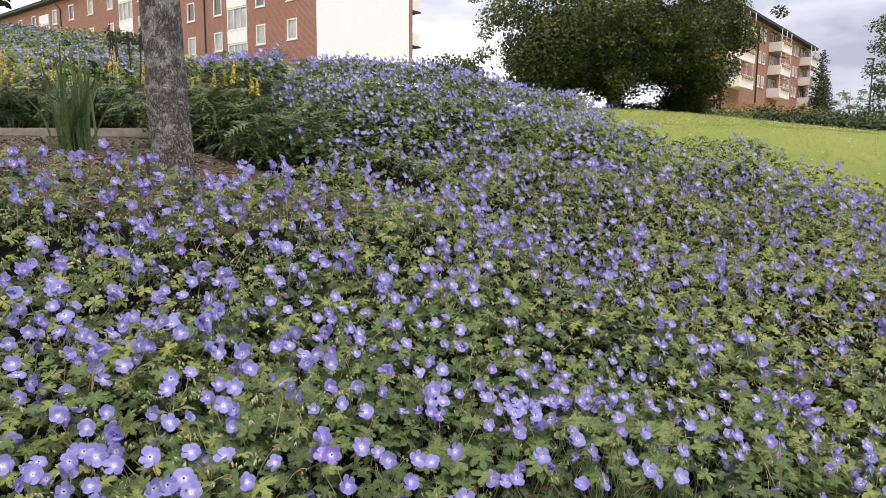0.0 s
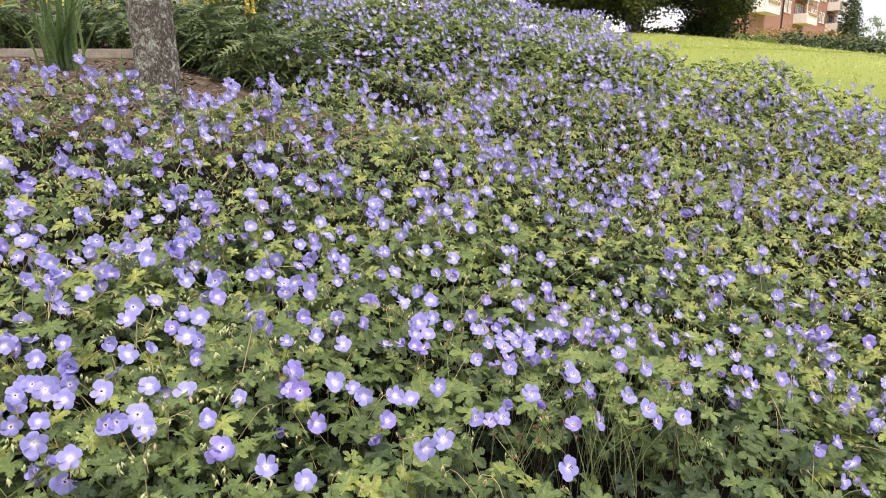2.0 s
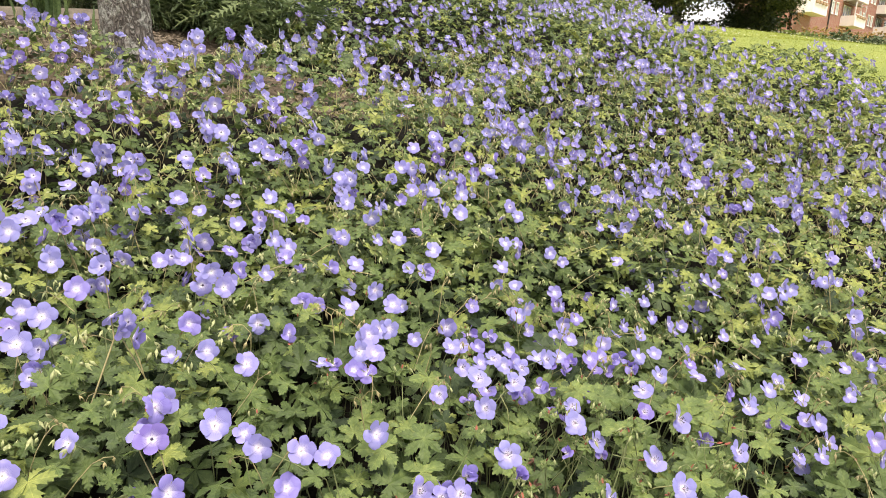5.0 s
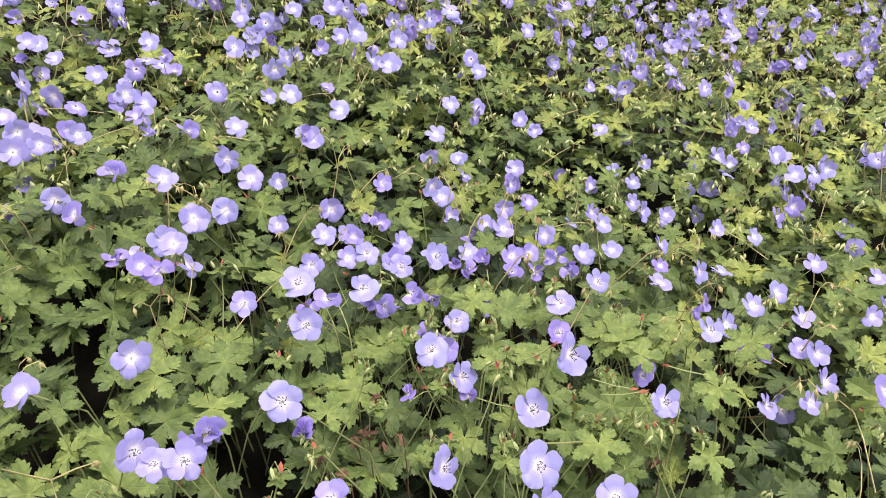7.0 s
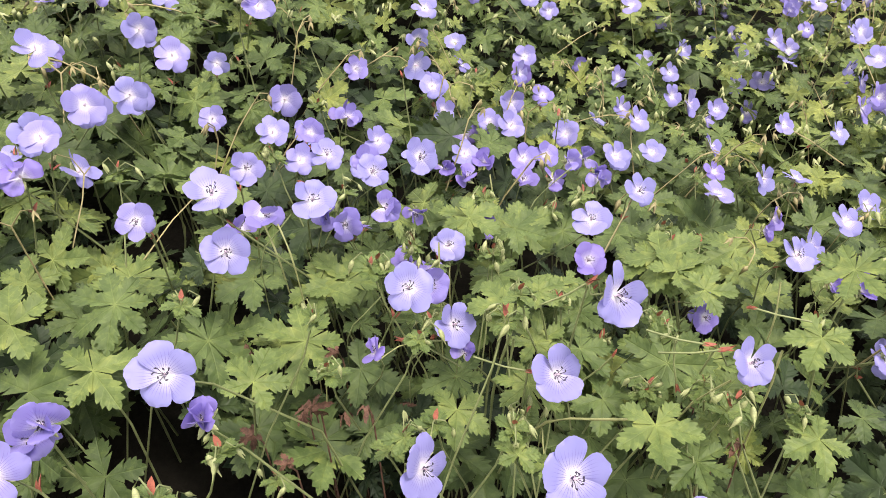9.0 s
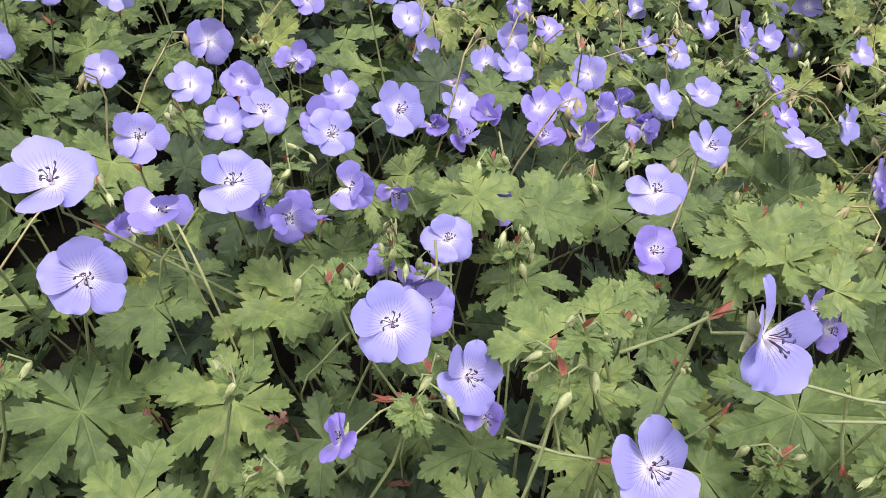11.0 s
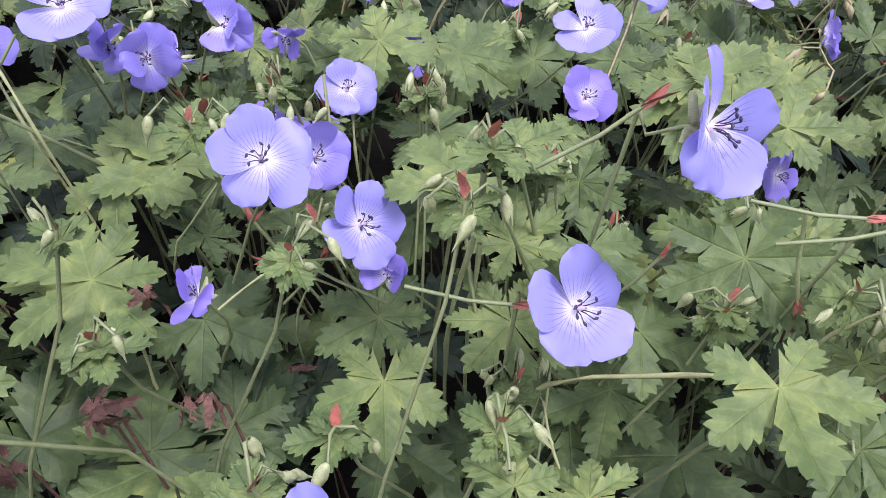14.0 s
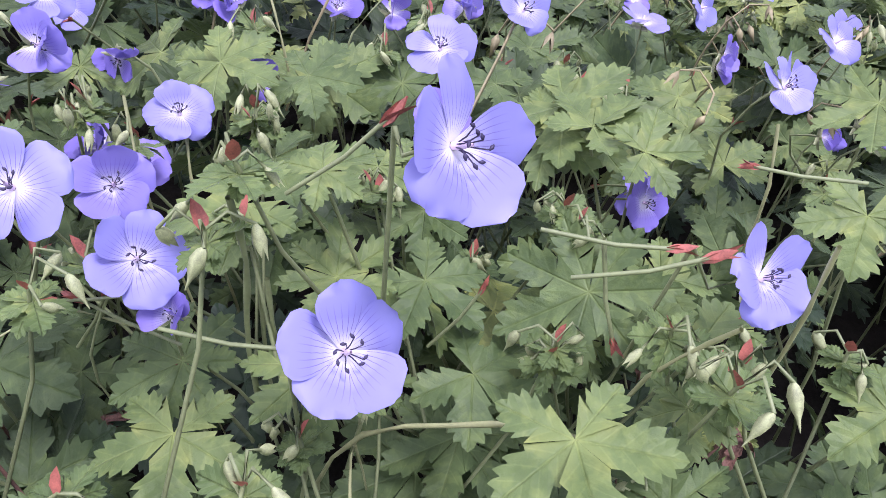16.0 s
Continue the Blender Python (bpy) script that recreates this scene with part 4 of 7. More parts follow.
bloom(-0.026, 2.140, 0.619, (0.44, -0.69, 0.57), 0.0260, 0.60, 19)
bloom(0.231, 1.854, 0.567, (0.64, -0.56, 0.53), 0.0260, 0.60, 47)
bloom(0.220, 1.812, 0.559, (0.33, -0.66, 0.67), 0.0260, 0.50, 13)
bloom(0.201, 2.274, 0.585, (0.53, -0.64, 0.55), 0.0240, 0.40, 56)
bloom(0.327, 2.369, 0.566, (0.44, -0.69, 0.57), 0.0250, 0.60, 41)
bloom(0.232, 2.417, 0.581, (0.37, -0.79, 0.50), 0.0240, 0.60, 23)
bloom(0.263, 2.498, 0.577, (0.54, -0.70, 0.47), 0.0230, 0.70, 70)
bloom(0.639, 2.534, 0.508, (0.22, -0.63, 0.75), 0.0250, 0.90, 13)
bloom(0.594, 2.529, 0.525, (0.40, -0.56, 0.72), 0.0240, 0.70, 46)
bloom(0.818, 2.541, 0.491, (0.09, -0.01, 1.00), 0.0280, 0.40, 13)
bloom(0.874, 2.460, 0.472, (0.85, -0.50, 0.15), 0.0200, 0.80, 8)
bloom(0.975, 2.357, 0.455, (0.54, -0.55, 0.64), 0.0230, 0.80, 25)
bloom(0.944, 2.191, 0.469, (0.74, -0.46, 0.49), 0.0240, 0.40, 26)
bloom(0.767, 2.251, 0.457, (0.50, -0.82, 0.27), 0.0220, 0.80, 41)
bloom(-0.189, 2.464, 0.646, (0.38, -0.87, 0.30), 0.0270, 0.60, 47)
bloom(-0.037, 2.330, 0.622, (0.44, -0.69, 0.57), 0.0280, 0.30, 22)
bloom(-0.013, 2.396, 0.619, (0.35, -0.73, 0.59), 0.0280, 0.20, 58)
bloom(-0.146, 2.651, 0.641, (0.22, -0.63, 0.75), 0.0290, 0.20, 10)
bloom(0.209, 2.720, 0.586, (0.53, -0.64, 0.55), 0.0250, 0.60, 31)
bloom(0.347, 2.721, 0.565, (0.35, -0.73, 0.59), 0.0270, 0.20, 51)
bloom(0.491, 2.905, 0.544, (0.85, -0.46, 0.25), 0.0270, 0.40, 69)
bloom(-0.636, 2.800, 0.810, (0.21, -0.61, 0.76), 0.0255, 0.20, 64)
bloom(-0.374, 2.855, 0.819, (0.59, -0.67, 0.45), 0.0237, 0.60, 5)
bloom(-0.311, 2.791, 0.798, (0.31, -0.58, 0.76), 0.0241, 0.60, 21)
bloom(0.121, 3.550, 0.841, (0.26, -0.70, 0.66), 0.0278, 0.40, 8)
bloom(0.156, 3.784, 0.893, (0.43, -0.76, 0.49), 0.0268, 0.20, 28)
bloom(0.126, 4.532, 0.899, (0.39, -0.84, 0.38), 0.0259, 0.30, 34)
bloom(0.335, 4.649, 0.837, (0.57, -0.69, 0.45), 0.0287, 0.30, 0)
bloom(-0.508, 2.772, 0.781, (0.52, -0.68, 0.52), 0.0272, 0.30, 62)
bloom(-0.323, 2.668, 0.746, (0.57, -0.63, 0.53), 0.0298, 0.40, 0)
bloom(-0.315, 2.609, 0.731, (-0.01, -0.59, 0.80), 0.0265, 0.60, 25)
bloom(-0.268, 2.574, 0.707, (0.21, -0.41, 0.89), 0.0245, 0.60, 63)
bloom(-0.403, 2.424, 0.711, (0.66, -0.63, 0.41), 0.0258, 0.40, 24)
bloom(0.353, 3.267, 0.652, (0.40, -0.79, 0.46), 0.0282, 0.40, 5)
bloom(0.293, 2.921, 0.657, (0.42, -0.56, 0.71), 0.0282, 0.20, 19)
bloom(0.524, 3.264, 0.596, (0.37, -0.82, 0.43), 0.0263, 0.50, 51)
bloom(-0.190, 2.220, 0.662, (0.47, -0.67, 0.57), 0.0251, 0.60, 5)
bloom(0.484, 2.786, 0.523, (0.36, -0.90, 0.25), 0.0286, 0.40, 44)
bloom(-0.068, 2.141, 0.630, (0.39, -0.44, 0.81), 0.0238, 0.85, 26)
bloom(1.057, 2.422, 0.442, (-0.16, -0.63, 0.76), 0.0260, 0.50, 42)
bloom(1.044, 2.289, 0.420, (0.46, -0.67, 0.59), 0.0231, 0.50, 34)
bloom(1.083, 2.347, 0.426, (0.45, -0.71, 0.54), 0.0290, 0.40, 3)
bloom(1.160, 2.718, 0.487, (0.31, -0.72, 0.62), 0.0274, 0.40, 44)
bloom(0.984, 3.303, 0.517, (0.38, -0.77, 0.51), 0.0265, 0.20, 51)
bloom(1.078, 3.263, 0.538, (0.16, -0.89, 0.42), 0.0280, 0.40, 17)
bloom(0.811, 3.165, 0.496, (0.35, -0.73, 0.59), 0.0257, 0.30, 22)
bloom(1.003, 3.500, 0.517, (0.29, -0.69, 0.66), 0.0260, 0.30, 18)
bloom(1.534, 4.237, 0.586, (0.50, -0.65, 0.57), 0.0283, 0.20, 45)
bloom(1.700, 4.409, 0.551, (0.53, -0.58, 0.62), 0.0234, 0.60, 11)
bloom(1.694, 4.266, 0.556, (0.37, -0.70, 0.60), 0.0227, 0.60, 71)
bloom(0.695, 3.108, 0.492, (0.62, -0.70, 0.35), 0.0264, 0.50, 21)
bloom(0.607, 3.151, 0.504, (0.37, -0.87, 0.34), 0.0237, 0.60, 6)
bloom(0.881, 3.852, 0.658, (0.26, -0.71, 0.66), 0.0291, 0.40, 10)
bloom(0.672, 3.429, 0.704, (0.64, -0.45, 0.62), 0.0276, 0.40, 71)
bloom(1.111, 3.925, 0.585, (0.33, -0.78, 0.54), 0.0247, 0.50, 33)
bloom(1.513, 5.136, 0.645, (-0.07, -0.54, 0.84), 0.0295, 0.20, 69)
bloom(-0.992, 3.005, 0.890, (0.46, -0.62, 0.64), 0.0284, 0.40, 8)
bloom(-0.615, 2.491, 0.735, (0.53, -0.68, 0.50), 0.0265, 0.40, 17)
bloom(-0.570, 2.530, 0.732, (0.42, -0.50, 0.75), 0.0275, 0.40, 62)
bloom(-0.296, 2.023, 0.691, (0.59, -0.69, 0.42), 0.0266, 0.30, 58)
bloom(-0.226, 2.046, 0.660, (0.32, -0.55, 0.77), 0.0288, 0.40, 63)
bloom(-0.229, 1.903, 0.610, (0.53, -0.78, 0.33), 0.0286, 0.40, 52)
bloom(-0.172, 1.878, 0.602, (0.28, -0.80, 0.53), 0.0222, 0.50, 23)
bloom(0.152, 1.822, 0.551, (0.54, -0.74, 0.40), 0.0276, 0.40, 9)
bloom(0.188, 1.804, 0.555, (0.19, -0.68, 0.71), 0.0220, 0.50, 57)
bloom(-0.018, 1.858, 0.582, (-0.07, -0.70, 0.71), 0.0260, 0.40, 44)
bloom(0.395, 1.796, 0.551, (-0.09, -0.54, 0.83), 0.0265, 0.60, 2)
bloom(0.695, 1.874, 0.538, (0.10, -0.85, 0.52), 0.0258, 0.20, 25)
bloom(0.621, 1.847, 0.538, (0.60, -0.55, 0.57), 0.0259, 0.40, 2)
bloom(1.089, 2.530, 0.454, (0.39, -0.50, 0.77), 0.0258, 0.50, 50)
bloom(0.584, 2.649, 0.522, (-0.32, -0.81, 0.50), 0.0262, 0.40, 52)
bloom(0.494, 2.678, 0.520, (0.29, -0.61, 0.73), 0.0288, 0.40, 26)
bloom(0.455, 2.690, 0.518, (0.40, -0.74, 0.55), 0.0255, 0.50, 0)
bloom(0.313, 2.478, 0.553, (0.55, -0.54, 0.64), 0.0250, 0.50, 66)
bloom(0.146, 2.536, 0.583, (0.23, -0.91, 0.33), 0.0294, 0.40, 0)
bloom(0.374, 2.683, 0.536, (0.66, -0.57, 0.49), 0.0239, 0.50, 14)
bloom(0.475, 2.465, 0.539, (0.24, -0.74, 0.63), 0.0242, 0.80, 37)
bloom(0.318, 2.220, 0.558, (0.40, -0.84, 0.37), 0.0235, 0.70, 5)
bloom(0.263, 2.183, 0.574, (0.53, -0.54, 0.65), 0.0243, 0.60, 59)
bloom(0.160, 2.101, 0.596, (0.34, -0.81, 0.47), 0.0221, 0.50, 55)
bloom(0.008, 2.471, 0.661, (0.35, -0.68, 0.64), 0.0295, 0.40, 14)
bloom(-0.139, 2.725, 0.693, (0.52, -0.54, 0.66), 0.0300, 0.30, 8)
bloom(0.704, 3.185, 0.634, (-0.07, -0.55, 0.83), 0.0283, 0.40, 37)
bloom(0.917, 3.598, 0.563, (0.84, -0.35, 0.40), 0.0281, 0.40, 45)
bloom(0.994, 3.631, 0.552, (0.57, -0.69, 0.45), 0.0290, 0.40, 26)
bloom(1.287, 3.714, 0.567, (0.46, -0.60, 0.65), 0.0276, 0.30, 64)
bloom(1.208, 3.630, 0.556, (0.63, -0.65, 0.42), 0.0295, 0.40, 39)
bloom(0.926, 3.407, 0.521, (0.43, -0.85, 0.30), 0.0268, 0.40, 64)
bloom(0.758, 3.227, 0.505, (0.04, -0.66, 0.75), 0.0265, 0.30, 5)
bloom(0.869, 2.899, 0.502, (0.20, -0.82, 0.53), 0.0246, 0.50, 12)
bloom(0.971, 2.809, 0.513, (0.54, -0.66, 0.52), 0.0238, 0.50, 56)
bloom(0.693, 2.910, 0.490, (0.63, -0.65, 0.43), 0.0256, 0.50, 67)
bloom(0.537, 2.881, 0.512, (0.15, -0.71, 0.69), 0.0242, 0.60, 58)
bloom(0.793, 3.369, 0.559, (0.37, -0.82, 0.44), 0.0235, 0.50, 35)
bloom(-0.845, 1.399, 0.652, (0.28, -0.74, 0.61), 0.0295, 0.15, 50)
bloom(-0.693, 1.463, 0.625, (0.25, -0.77, 0.59), 0.0279, 0.15, 28)
bloom(-0.791, 1.504, 0.631, (0.54, -0.83, 0.11), 0.0297, 0.30, 25)
bloom(-1.077, 1.622, 0.673, (0.44, -0.73, 0.52), 0.0292, 0.15, 67)
bloom(-0.992, 1.605, 0.659, (0.64, -0.58, 0.51), 0.0284, 0.15, 60)
bloom(-0.904, 1.737, 0.646, (0.56, -0.74, 0.39), 0.0305, 0.30, 60)
bloom(-0.852, 1.722, 0.629, (0.28, -0.71, 0.64), 0.0313, 0.15, 17)
bloom(-0.616, 1.635, 0.602, (0.33, -0.63, 0.70), 0.0307, 0.30, 50)
bloom(-0.303, 1.524, 0.579, (0.68, -0.60, 0.42), 0.0300, 0.05, 41)
bloom(0.034, 1.636, 0.565, (0.60, -0.78, 0.17), 0.0314, 0.30, 26)
bloom(0.073, 1.685, 0.564, (0.45, -0.72, 0.52), 0.0292, 0.30, 17)
bloom(-0.207, 1.460, 0.587, (0.25, -0.79, 0.56), 0.0275, 0.05, 5)
bloom(-0.893, 1.325, 0.654, (0.39, -0.67, 0.64), 0.0310, 0.05, 65)
bloom(0.355, 1.587, 0.554, (0.51, -0.74, 0.44), 0.0304, 0.15, 29)
bloom(-1.796, 2.837, 0.863, (0.69, -0.55, 0.46), 0.0283, 0.30, 21)
bloom(-1.813, 3.114, 0.881, (0.61, -0.71, 0.35), 0.0290, 0.05, 25)
bloom(-1.417, 2.314, 0.830, (0.79, -0.60, 0.11), 0.0284, 0.05, 14)
bloom(-1.445, 2.243, 0.809, (0.46, -0.82, 0.35), 0.0288, 0.30, 53)
bloom(-1.371, 2.143, 0.771, (0.48, -0.75, 0.45), 0.0310, 0.15, 52)
bloom(-1.152, 2.052, 0.709, (0.59, -0.74, 0.33), 0.0290, 0.15, 3)
bloom(-1.012, 2.139, 0.770, (0.33, -0.75, 0.57), 0.0294, 0.30, 65)
bloom(-0.767, 1.888, 0.682, (0.62, -0.59, 0.52), 0.0313, 0.05, 56)
bloom(-0.629, 1.945, 0.713, (0.50, -0.71, 0.50), 0.0310, 0.30, 43)
bloom(-1.410, 2.589, 0.861, (0.28, -0.74, 0.61), 0.0301, 0.05, 70)
bloom(-1.454, 3.263, 0.886, (0.63, -0.66, 0.41), 0.0312, 0.05, 40)
bloom(-1.393, 3.313, 0.892, (0.39, -0.67, 0.62), 0.0309, 0.05, 25)

leaf(0.173, 2.121, 0.417, (-0.19, -0.52, 0.83), 0.055, 0.28, 182)
leaf(0.517, 2.379, 0.478, (0.27, -0.44, 0.86), 0.056, 0.55, 40)
leaf(0.403, 2.375, 0.509, (-0.46, -0.47, 0.75), 0.052, 0.54, 240)
leaf(0.831, 2.430, 0.456, (-0.07, -0.49, 0.87), 0.050, 0.52, 222)
leaf(0.133, 2.074, 0.508, (0.05, -0.48, 0.88), 0.054, 0.39, 221)
leaf(0.058, 2.016, 0.512, (0.17, -0.55, 0.82), 0.056, 0.51, 173)
leaf(0.504, 2.367, 0.420, (0.24, -0.20, 0.95), 0.050, 0.59, 189)
leaf(0.667, 2.385, 0.484, (0.05, -0.29, 0.96), 0.049, 0.41, 146)
leaf(0.134, 2.018, 0.465, (0.11, -0.38, 0.92), 0.055, 0.58, 15)
leaf(0.872, 2.395, 0.409, (-0.18, -0.33, 0.93), 0.052, 0.59, 123)
leaf(0.446, 2.353, 0.501, (0.11, -0.50, 0.86), 0.046, 0.25, 197)
leaf(0.735, 2.328, 0.472, (-0.15, -0.47, 0.87), 0.046, 0.50, 250)
leaf(0.717, 2.368, 0.465, (0.03, -0.58, 0.82), 0.046, 0.50, 20)
leaf(0.821, 2.366, 0.459, (0.06, -0.46, 0.89), 0.033, 0.60, 0)

def placed_leaf(x, y, z, n, size, tone, tip):
    """A leaf whose middle lobe points along tip in the plan."""
    n = Vector(n).normalized()
    flat = facing(n, 0, 1.0, (0, 0, 0)).to_3x3().inverted() @ Vector((*tip, 0))
    return leaf(x, y, z, n, size, tone, math.degrees(math.atan2(flat.y, flat.x)))


# The lowest ones get dark tones, canopy shade painted as leaf colour.
placed_leaf(0.322, 2.117, 0.456, (0.06, -0.43, 0.90), 0.060, 0.62, (-0.71, -0.71))
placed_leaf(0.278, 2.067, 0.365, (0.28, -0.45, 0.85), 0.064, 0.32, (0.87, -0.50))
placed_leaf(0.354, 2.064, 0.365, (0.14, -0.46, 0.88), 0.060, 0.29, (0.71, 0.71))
placed_leaf(0.500, 2.071, 0.431, (0.18, -0.25, 0.95), 0.045, 0.50, (0.12, -0.99))
placed_leaf(0.569, 2.091, 0.460, (0.14, -0.36, 0.92), 0.042, 0.55, (0.24, -0.97))
placed_leaf(0.686, 2.032, 0.484, (-0.13, -0.30, 0.95), 0.045, 0.52, (0.16, -0.99))
placed_leaf(0.537, 2.128, 0.530, (-0.09, -0.37, 0.92), 0.042, 0.65, (-0.95, -0.32))
placed_leaf(0.704, 2.170, 0.460, (-0.31, -0.37, 0.88), 0.048, 0.50, (-0.89, 0.45))
placed_leaf(0.342, 2.206, 0.480, (0.28, -0.35, 0.90), 0.055, 0.50, (-0.87, 0.49))
placed_leaf(0.250, 2.213, 0.490, (0.21, -0.04, 0.98), 0.048, 0.45, (0.39, -0.92))
placed_leaf(0.493, 2.111, 0.440, (0.06, -0.38, 0.92), 0.043, 0.42, (-0.92, 0.39))
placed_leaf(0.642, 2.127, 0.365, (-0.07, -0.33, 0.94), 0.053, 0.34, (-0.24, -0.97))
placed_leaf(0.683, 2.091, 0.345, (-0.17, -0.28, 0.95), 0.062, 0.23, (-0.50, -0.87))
placed_leaf(0.648, 2.117, 0.430, (0.15, -0.30, 0.94), 0.048, 0.35, (0.89, -0.45))
placed_leaf(0.453, 1.978, 0.460, (0.14, -0.12, 0.98), 0.022, 0.60, (-0.16, 0.99))
placed_leaf(0.567, 1.985, 0.470, (0.21, -0.25, 0.95), 0.026, 0.55, (0.00, 1.00))
placed_leaf(0.599, 1.987, 0.460, (-0.16, 0.09, 0.98), 0.027, 0.50, (0.16, 0.99))
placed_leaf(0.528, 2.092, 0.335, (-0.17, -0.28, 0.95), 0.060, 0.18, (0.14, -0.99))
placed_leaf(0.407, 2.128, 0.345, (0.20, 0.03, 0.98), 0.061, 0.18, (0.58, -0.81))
placed_leaf(0.385, 2.114, 0.430, (0.03, -0.54, 0.84), 0.049, 0.30, (0.92, -0.39))
placed_leaf(0.753, 2.097, 0.470, (-0.13, -0.36, 0.92), 0.037, 0.50, (0.66, 0.75))
placed_leaf(0.760, 2.180, 0.450, (-0.25, -0.27, 0.93), 0.038, 0.50, (0.27, -0.96))
placed_leaf(0.570, 2.151, 0.535, (-0.01, -0.37, 0.93), 0.029, 0.66, (0.83, 0.55))
placed_leaf(0.442, 2.181, 0.470, (0.04, -0.20, 0.98), 0.031, 0.55, (0.41, -0.91))
placed_leaf(0.572, 2.148, 0.470, (0.16, -0.35, 0.92), 0.039, 0.50, (-0.09, 1.00))
placed_leaf(0.466, 2.330, 0.520, (0.00, -0.36, 0.93), 0.047, 0.50, (0.47, -0.88))
placed_leaf(0.535, 2.350, 0.500, (0.07, -0.55, 0.83), 0.054, 0.50, (0.79, -0.61))
placed_leaf(0.359, 2.280, 0.480, (0.10, -0.26, 0.96), 0.042, 0.40, (-0.99, -0.11))
placed_leaf(0.725, 2.018, 0.460, (-0.22, -0.27, 0.94), 0.039, 0.45, (-1.00, 0.00))
placed_leaf(0.702, 2.302, 0.490, (-0.11, -0.42, 0.90), 0.052, 0.50, (-0.27, -0.96))
placed_leaf(0.862, 2.176, 0.500, (-0.22, -0.55, 0.80), 0.040, 0.66, (-0.42, -0.91))
placed_leaf(0.847, 2.079, 0.450, (-0.01, -0.25, 0.97), 0.039, 0.55, (-0.87, -0.50))
placed_leaf(0.860, 2.090, 0.365, (-0.31, -0.11, 0.94), 0.057, 0.32, (-0.83, -0.55))
placed_leaf(0.746, 2.071, 0.460, (-0.11, -0.29, 0.95), 0.028, 0.50, (-0.24, -0.97))
placed_leaf(0.727, 2.278, 0.500, (0.05, -0.12, 0.99), 0.047, 0.50, (0.67, 0.74))
placed_leaf(0.602, 2.231, 0.500, (0.11, -0.22, 0.97), 0.027, 0.62, (0.66, -0.75))
placed_leaf(0.755, 2.244, 0.500, (0.16, -0.52, 0.84), 0.037, 0.55, (0.99, 0.12))
placed_leaf(0.940, 2.326, 0.500, (-0.33, -0.29, 0.90), 0.053, 0.50, (-0.43, -0.90))
placed_leaf(0.617, 2.217, 0.470, (-0.22, -0.42, 0.88), 0.039, 0.48, (0.71, -0.71))
placed_leaf(0.807, 2.087, 0.345, (0.01, -0.11, 0.99), 0.053, 0.27, (-0.39, -0.92))
placed_leaf(0.319, 1.997, 0.500, (0.28, -0.40, 0.87), 0.039, 0.60, (0.00, 1.00))
placed_leaf(0.221, 2.092, 0.460, (0.52, -0.15, 0.84), 0.060, 0.40, (0.75, -0.66))
placed_leaf(0.117, 2.348, 0.520, (0.38, -0.29, 0.88), 0.060, 0.50, (0.29, -0.96))
placed_leaf(0.313, 2.193, 0.480, (-0.04, -0.49, 0.87), 0.052, 0.50, (0.96, -0.29))
placed_leaf(0.519, 2.244, 0.490, (-0.17, -0.13, 0.98), 0.047, 0.48, (0.38, -0.92))
placed_leaf(0.474, 2.304, 0.530, (-0.07, -0.45, 0.89), 0.046, 0.52, (0.87, -0.49))
placed_leaf(0.532, 2.308, 0.520, (-0.05, -0.35, 0.94), 0.042, 0.45, (0.97, -0.24))
placed_leaf(0.589, 2.219, 0.500, (-0.00, -0.34, 0.94), 0.031, 0.60, (-0.08, -1.00))
placed_leaf(0.712, 2.153, 0.460, (-0.28, -0.58, 0.77), 0.059, 0.45, (-0.37, -0.93))
placed_leaf(0.712, 2.313, 0.500, (-0.13, -0.36, 0.92), 0.060, 0.55, (0.81, -0.58))
placed_leaf(0.592, 2.369, 0.490, (0.11, -0.43, 0.90), 0.058, 0.35, (0.23, -0.97))
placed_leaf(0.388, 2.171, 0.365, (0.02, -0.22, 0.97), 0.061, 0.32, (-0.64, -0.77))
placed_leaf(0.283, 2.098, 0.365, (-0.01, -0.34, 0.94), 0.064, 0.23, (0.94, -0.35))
placed_leaf(0.240, 2.175, 0.490, (0.11, -0.28, 0.95), 0.049, 0.40, (-0.62, -0.78))
placed_leaf(0.620, 2.160, 0.460, (0.18, -0.22, 0.96), 0.044, 0.40, (0.77, -0.64))
placed_leaf(0.384, 2.290, 0.530, (0.27, -0.37, 0.89), 0.032, 0.55, (0.47, -0.88))


def clear_of(places, gap):
    """Leaves out places that stand before or in the pieces set one by one."""
    t = np.array(taken)
    out = []
    for m, tone in places:
        p = np.array(m.translation)
        d = t - p
        near = (np.hypot(d[:, 0], d[:, 1]) < gap) & (d[:, 2] < 0.05)
        if not near.any():
            out.append((m, tone))
    return out


NEAR_R, MID_R = 0.85, 1.9
rng = np.random.default_rng(7)
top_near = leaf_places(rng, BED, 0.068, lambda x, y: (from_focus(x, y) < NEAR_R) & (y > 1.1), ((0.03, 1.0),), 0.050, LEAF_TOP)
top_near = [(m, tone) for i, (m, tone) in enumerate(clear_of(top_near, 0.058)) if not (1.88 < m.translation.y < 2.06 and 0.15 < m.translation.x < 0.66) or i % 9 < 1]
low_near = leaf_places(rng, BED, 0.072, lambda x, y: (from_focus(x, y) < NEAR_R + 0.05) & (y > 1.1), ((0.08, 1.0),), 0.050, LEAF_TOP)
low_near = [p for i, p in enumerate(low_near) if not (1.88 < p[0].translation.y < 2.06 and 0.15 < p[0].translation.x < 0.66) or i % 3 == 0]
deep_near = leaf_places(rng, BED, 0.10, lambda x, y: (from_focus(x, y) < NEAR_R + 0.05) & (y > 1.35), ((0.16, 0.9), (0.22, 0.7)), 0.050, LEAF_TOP)
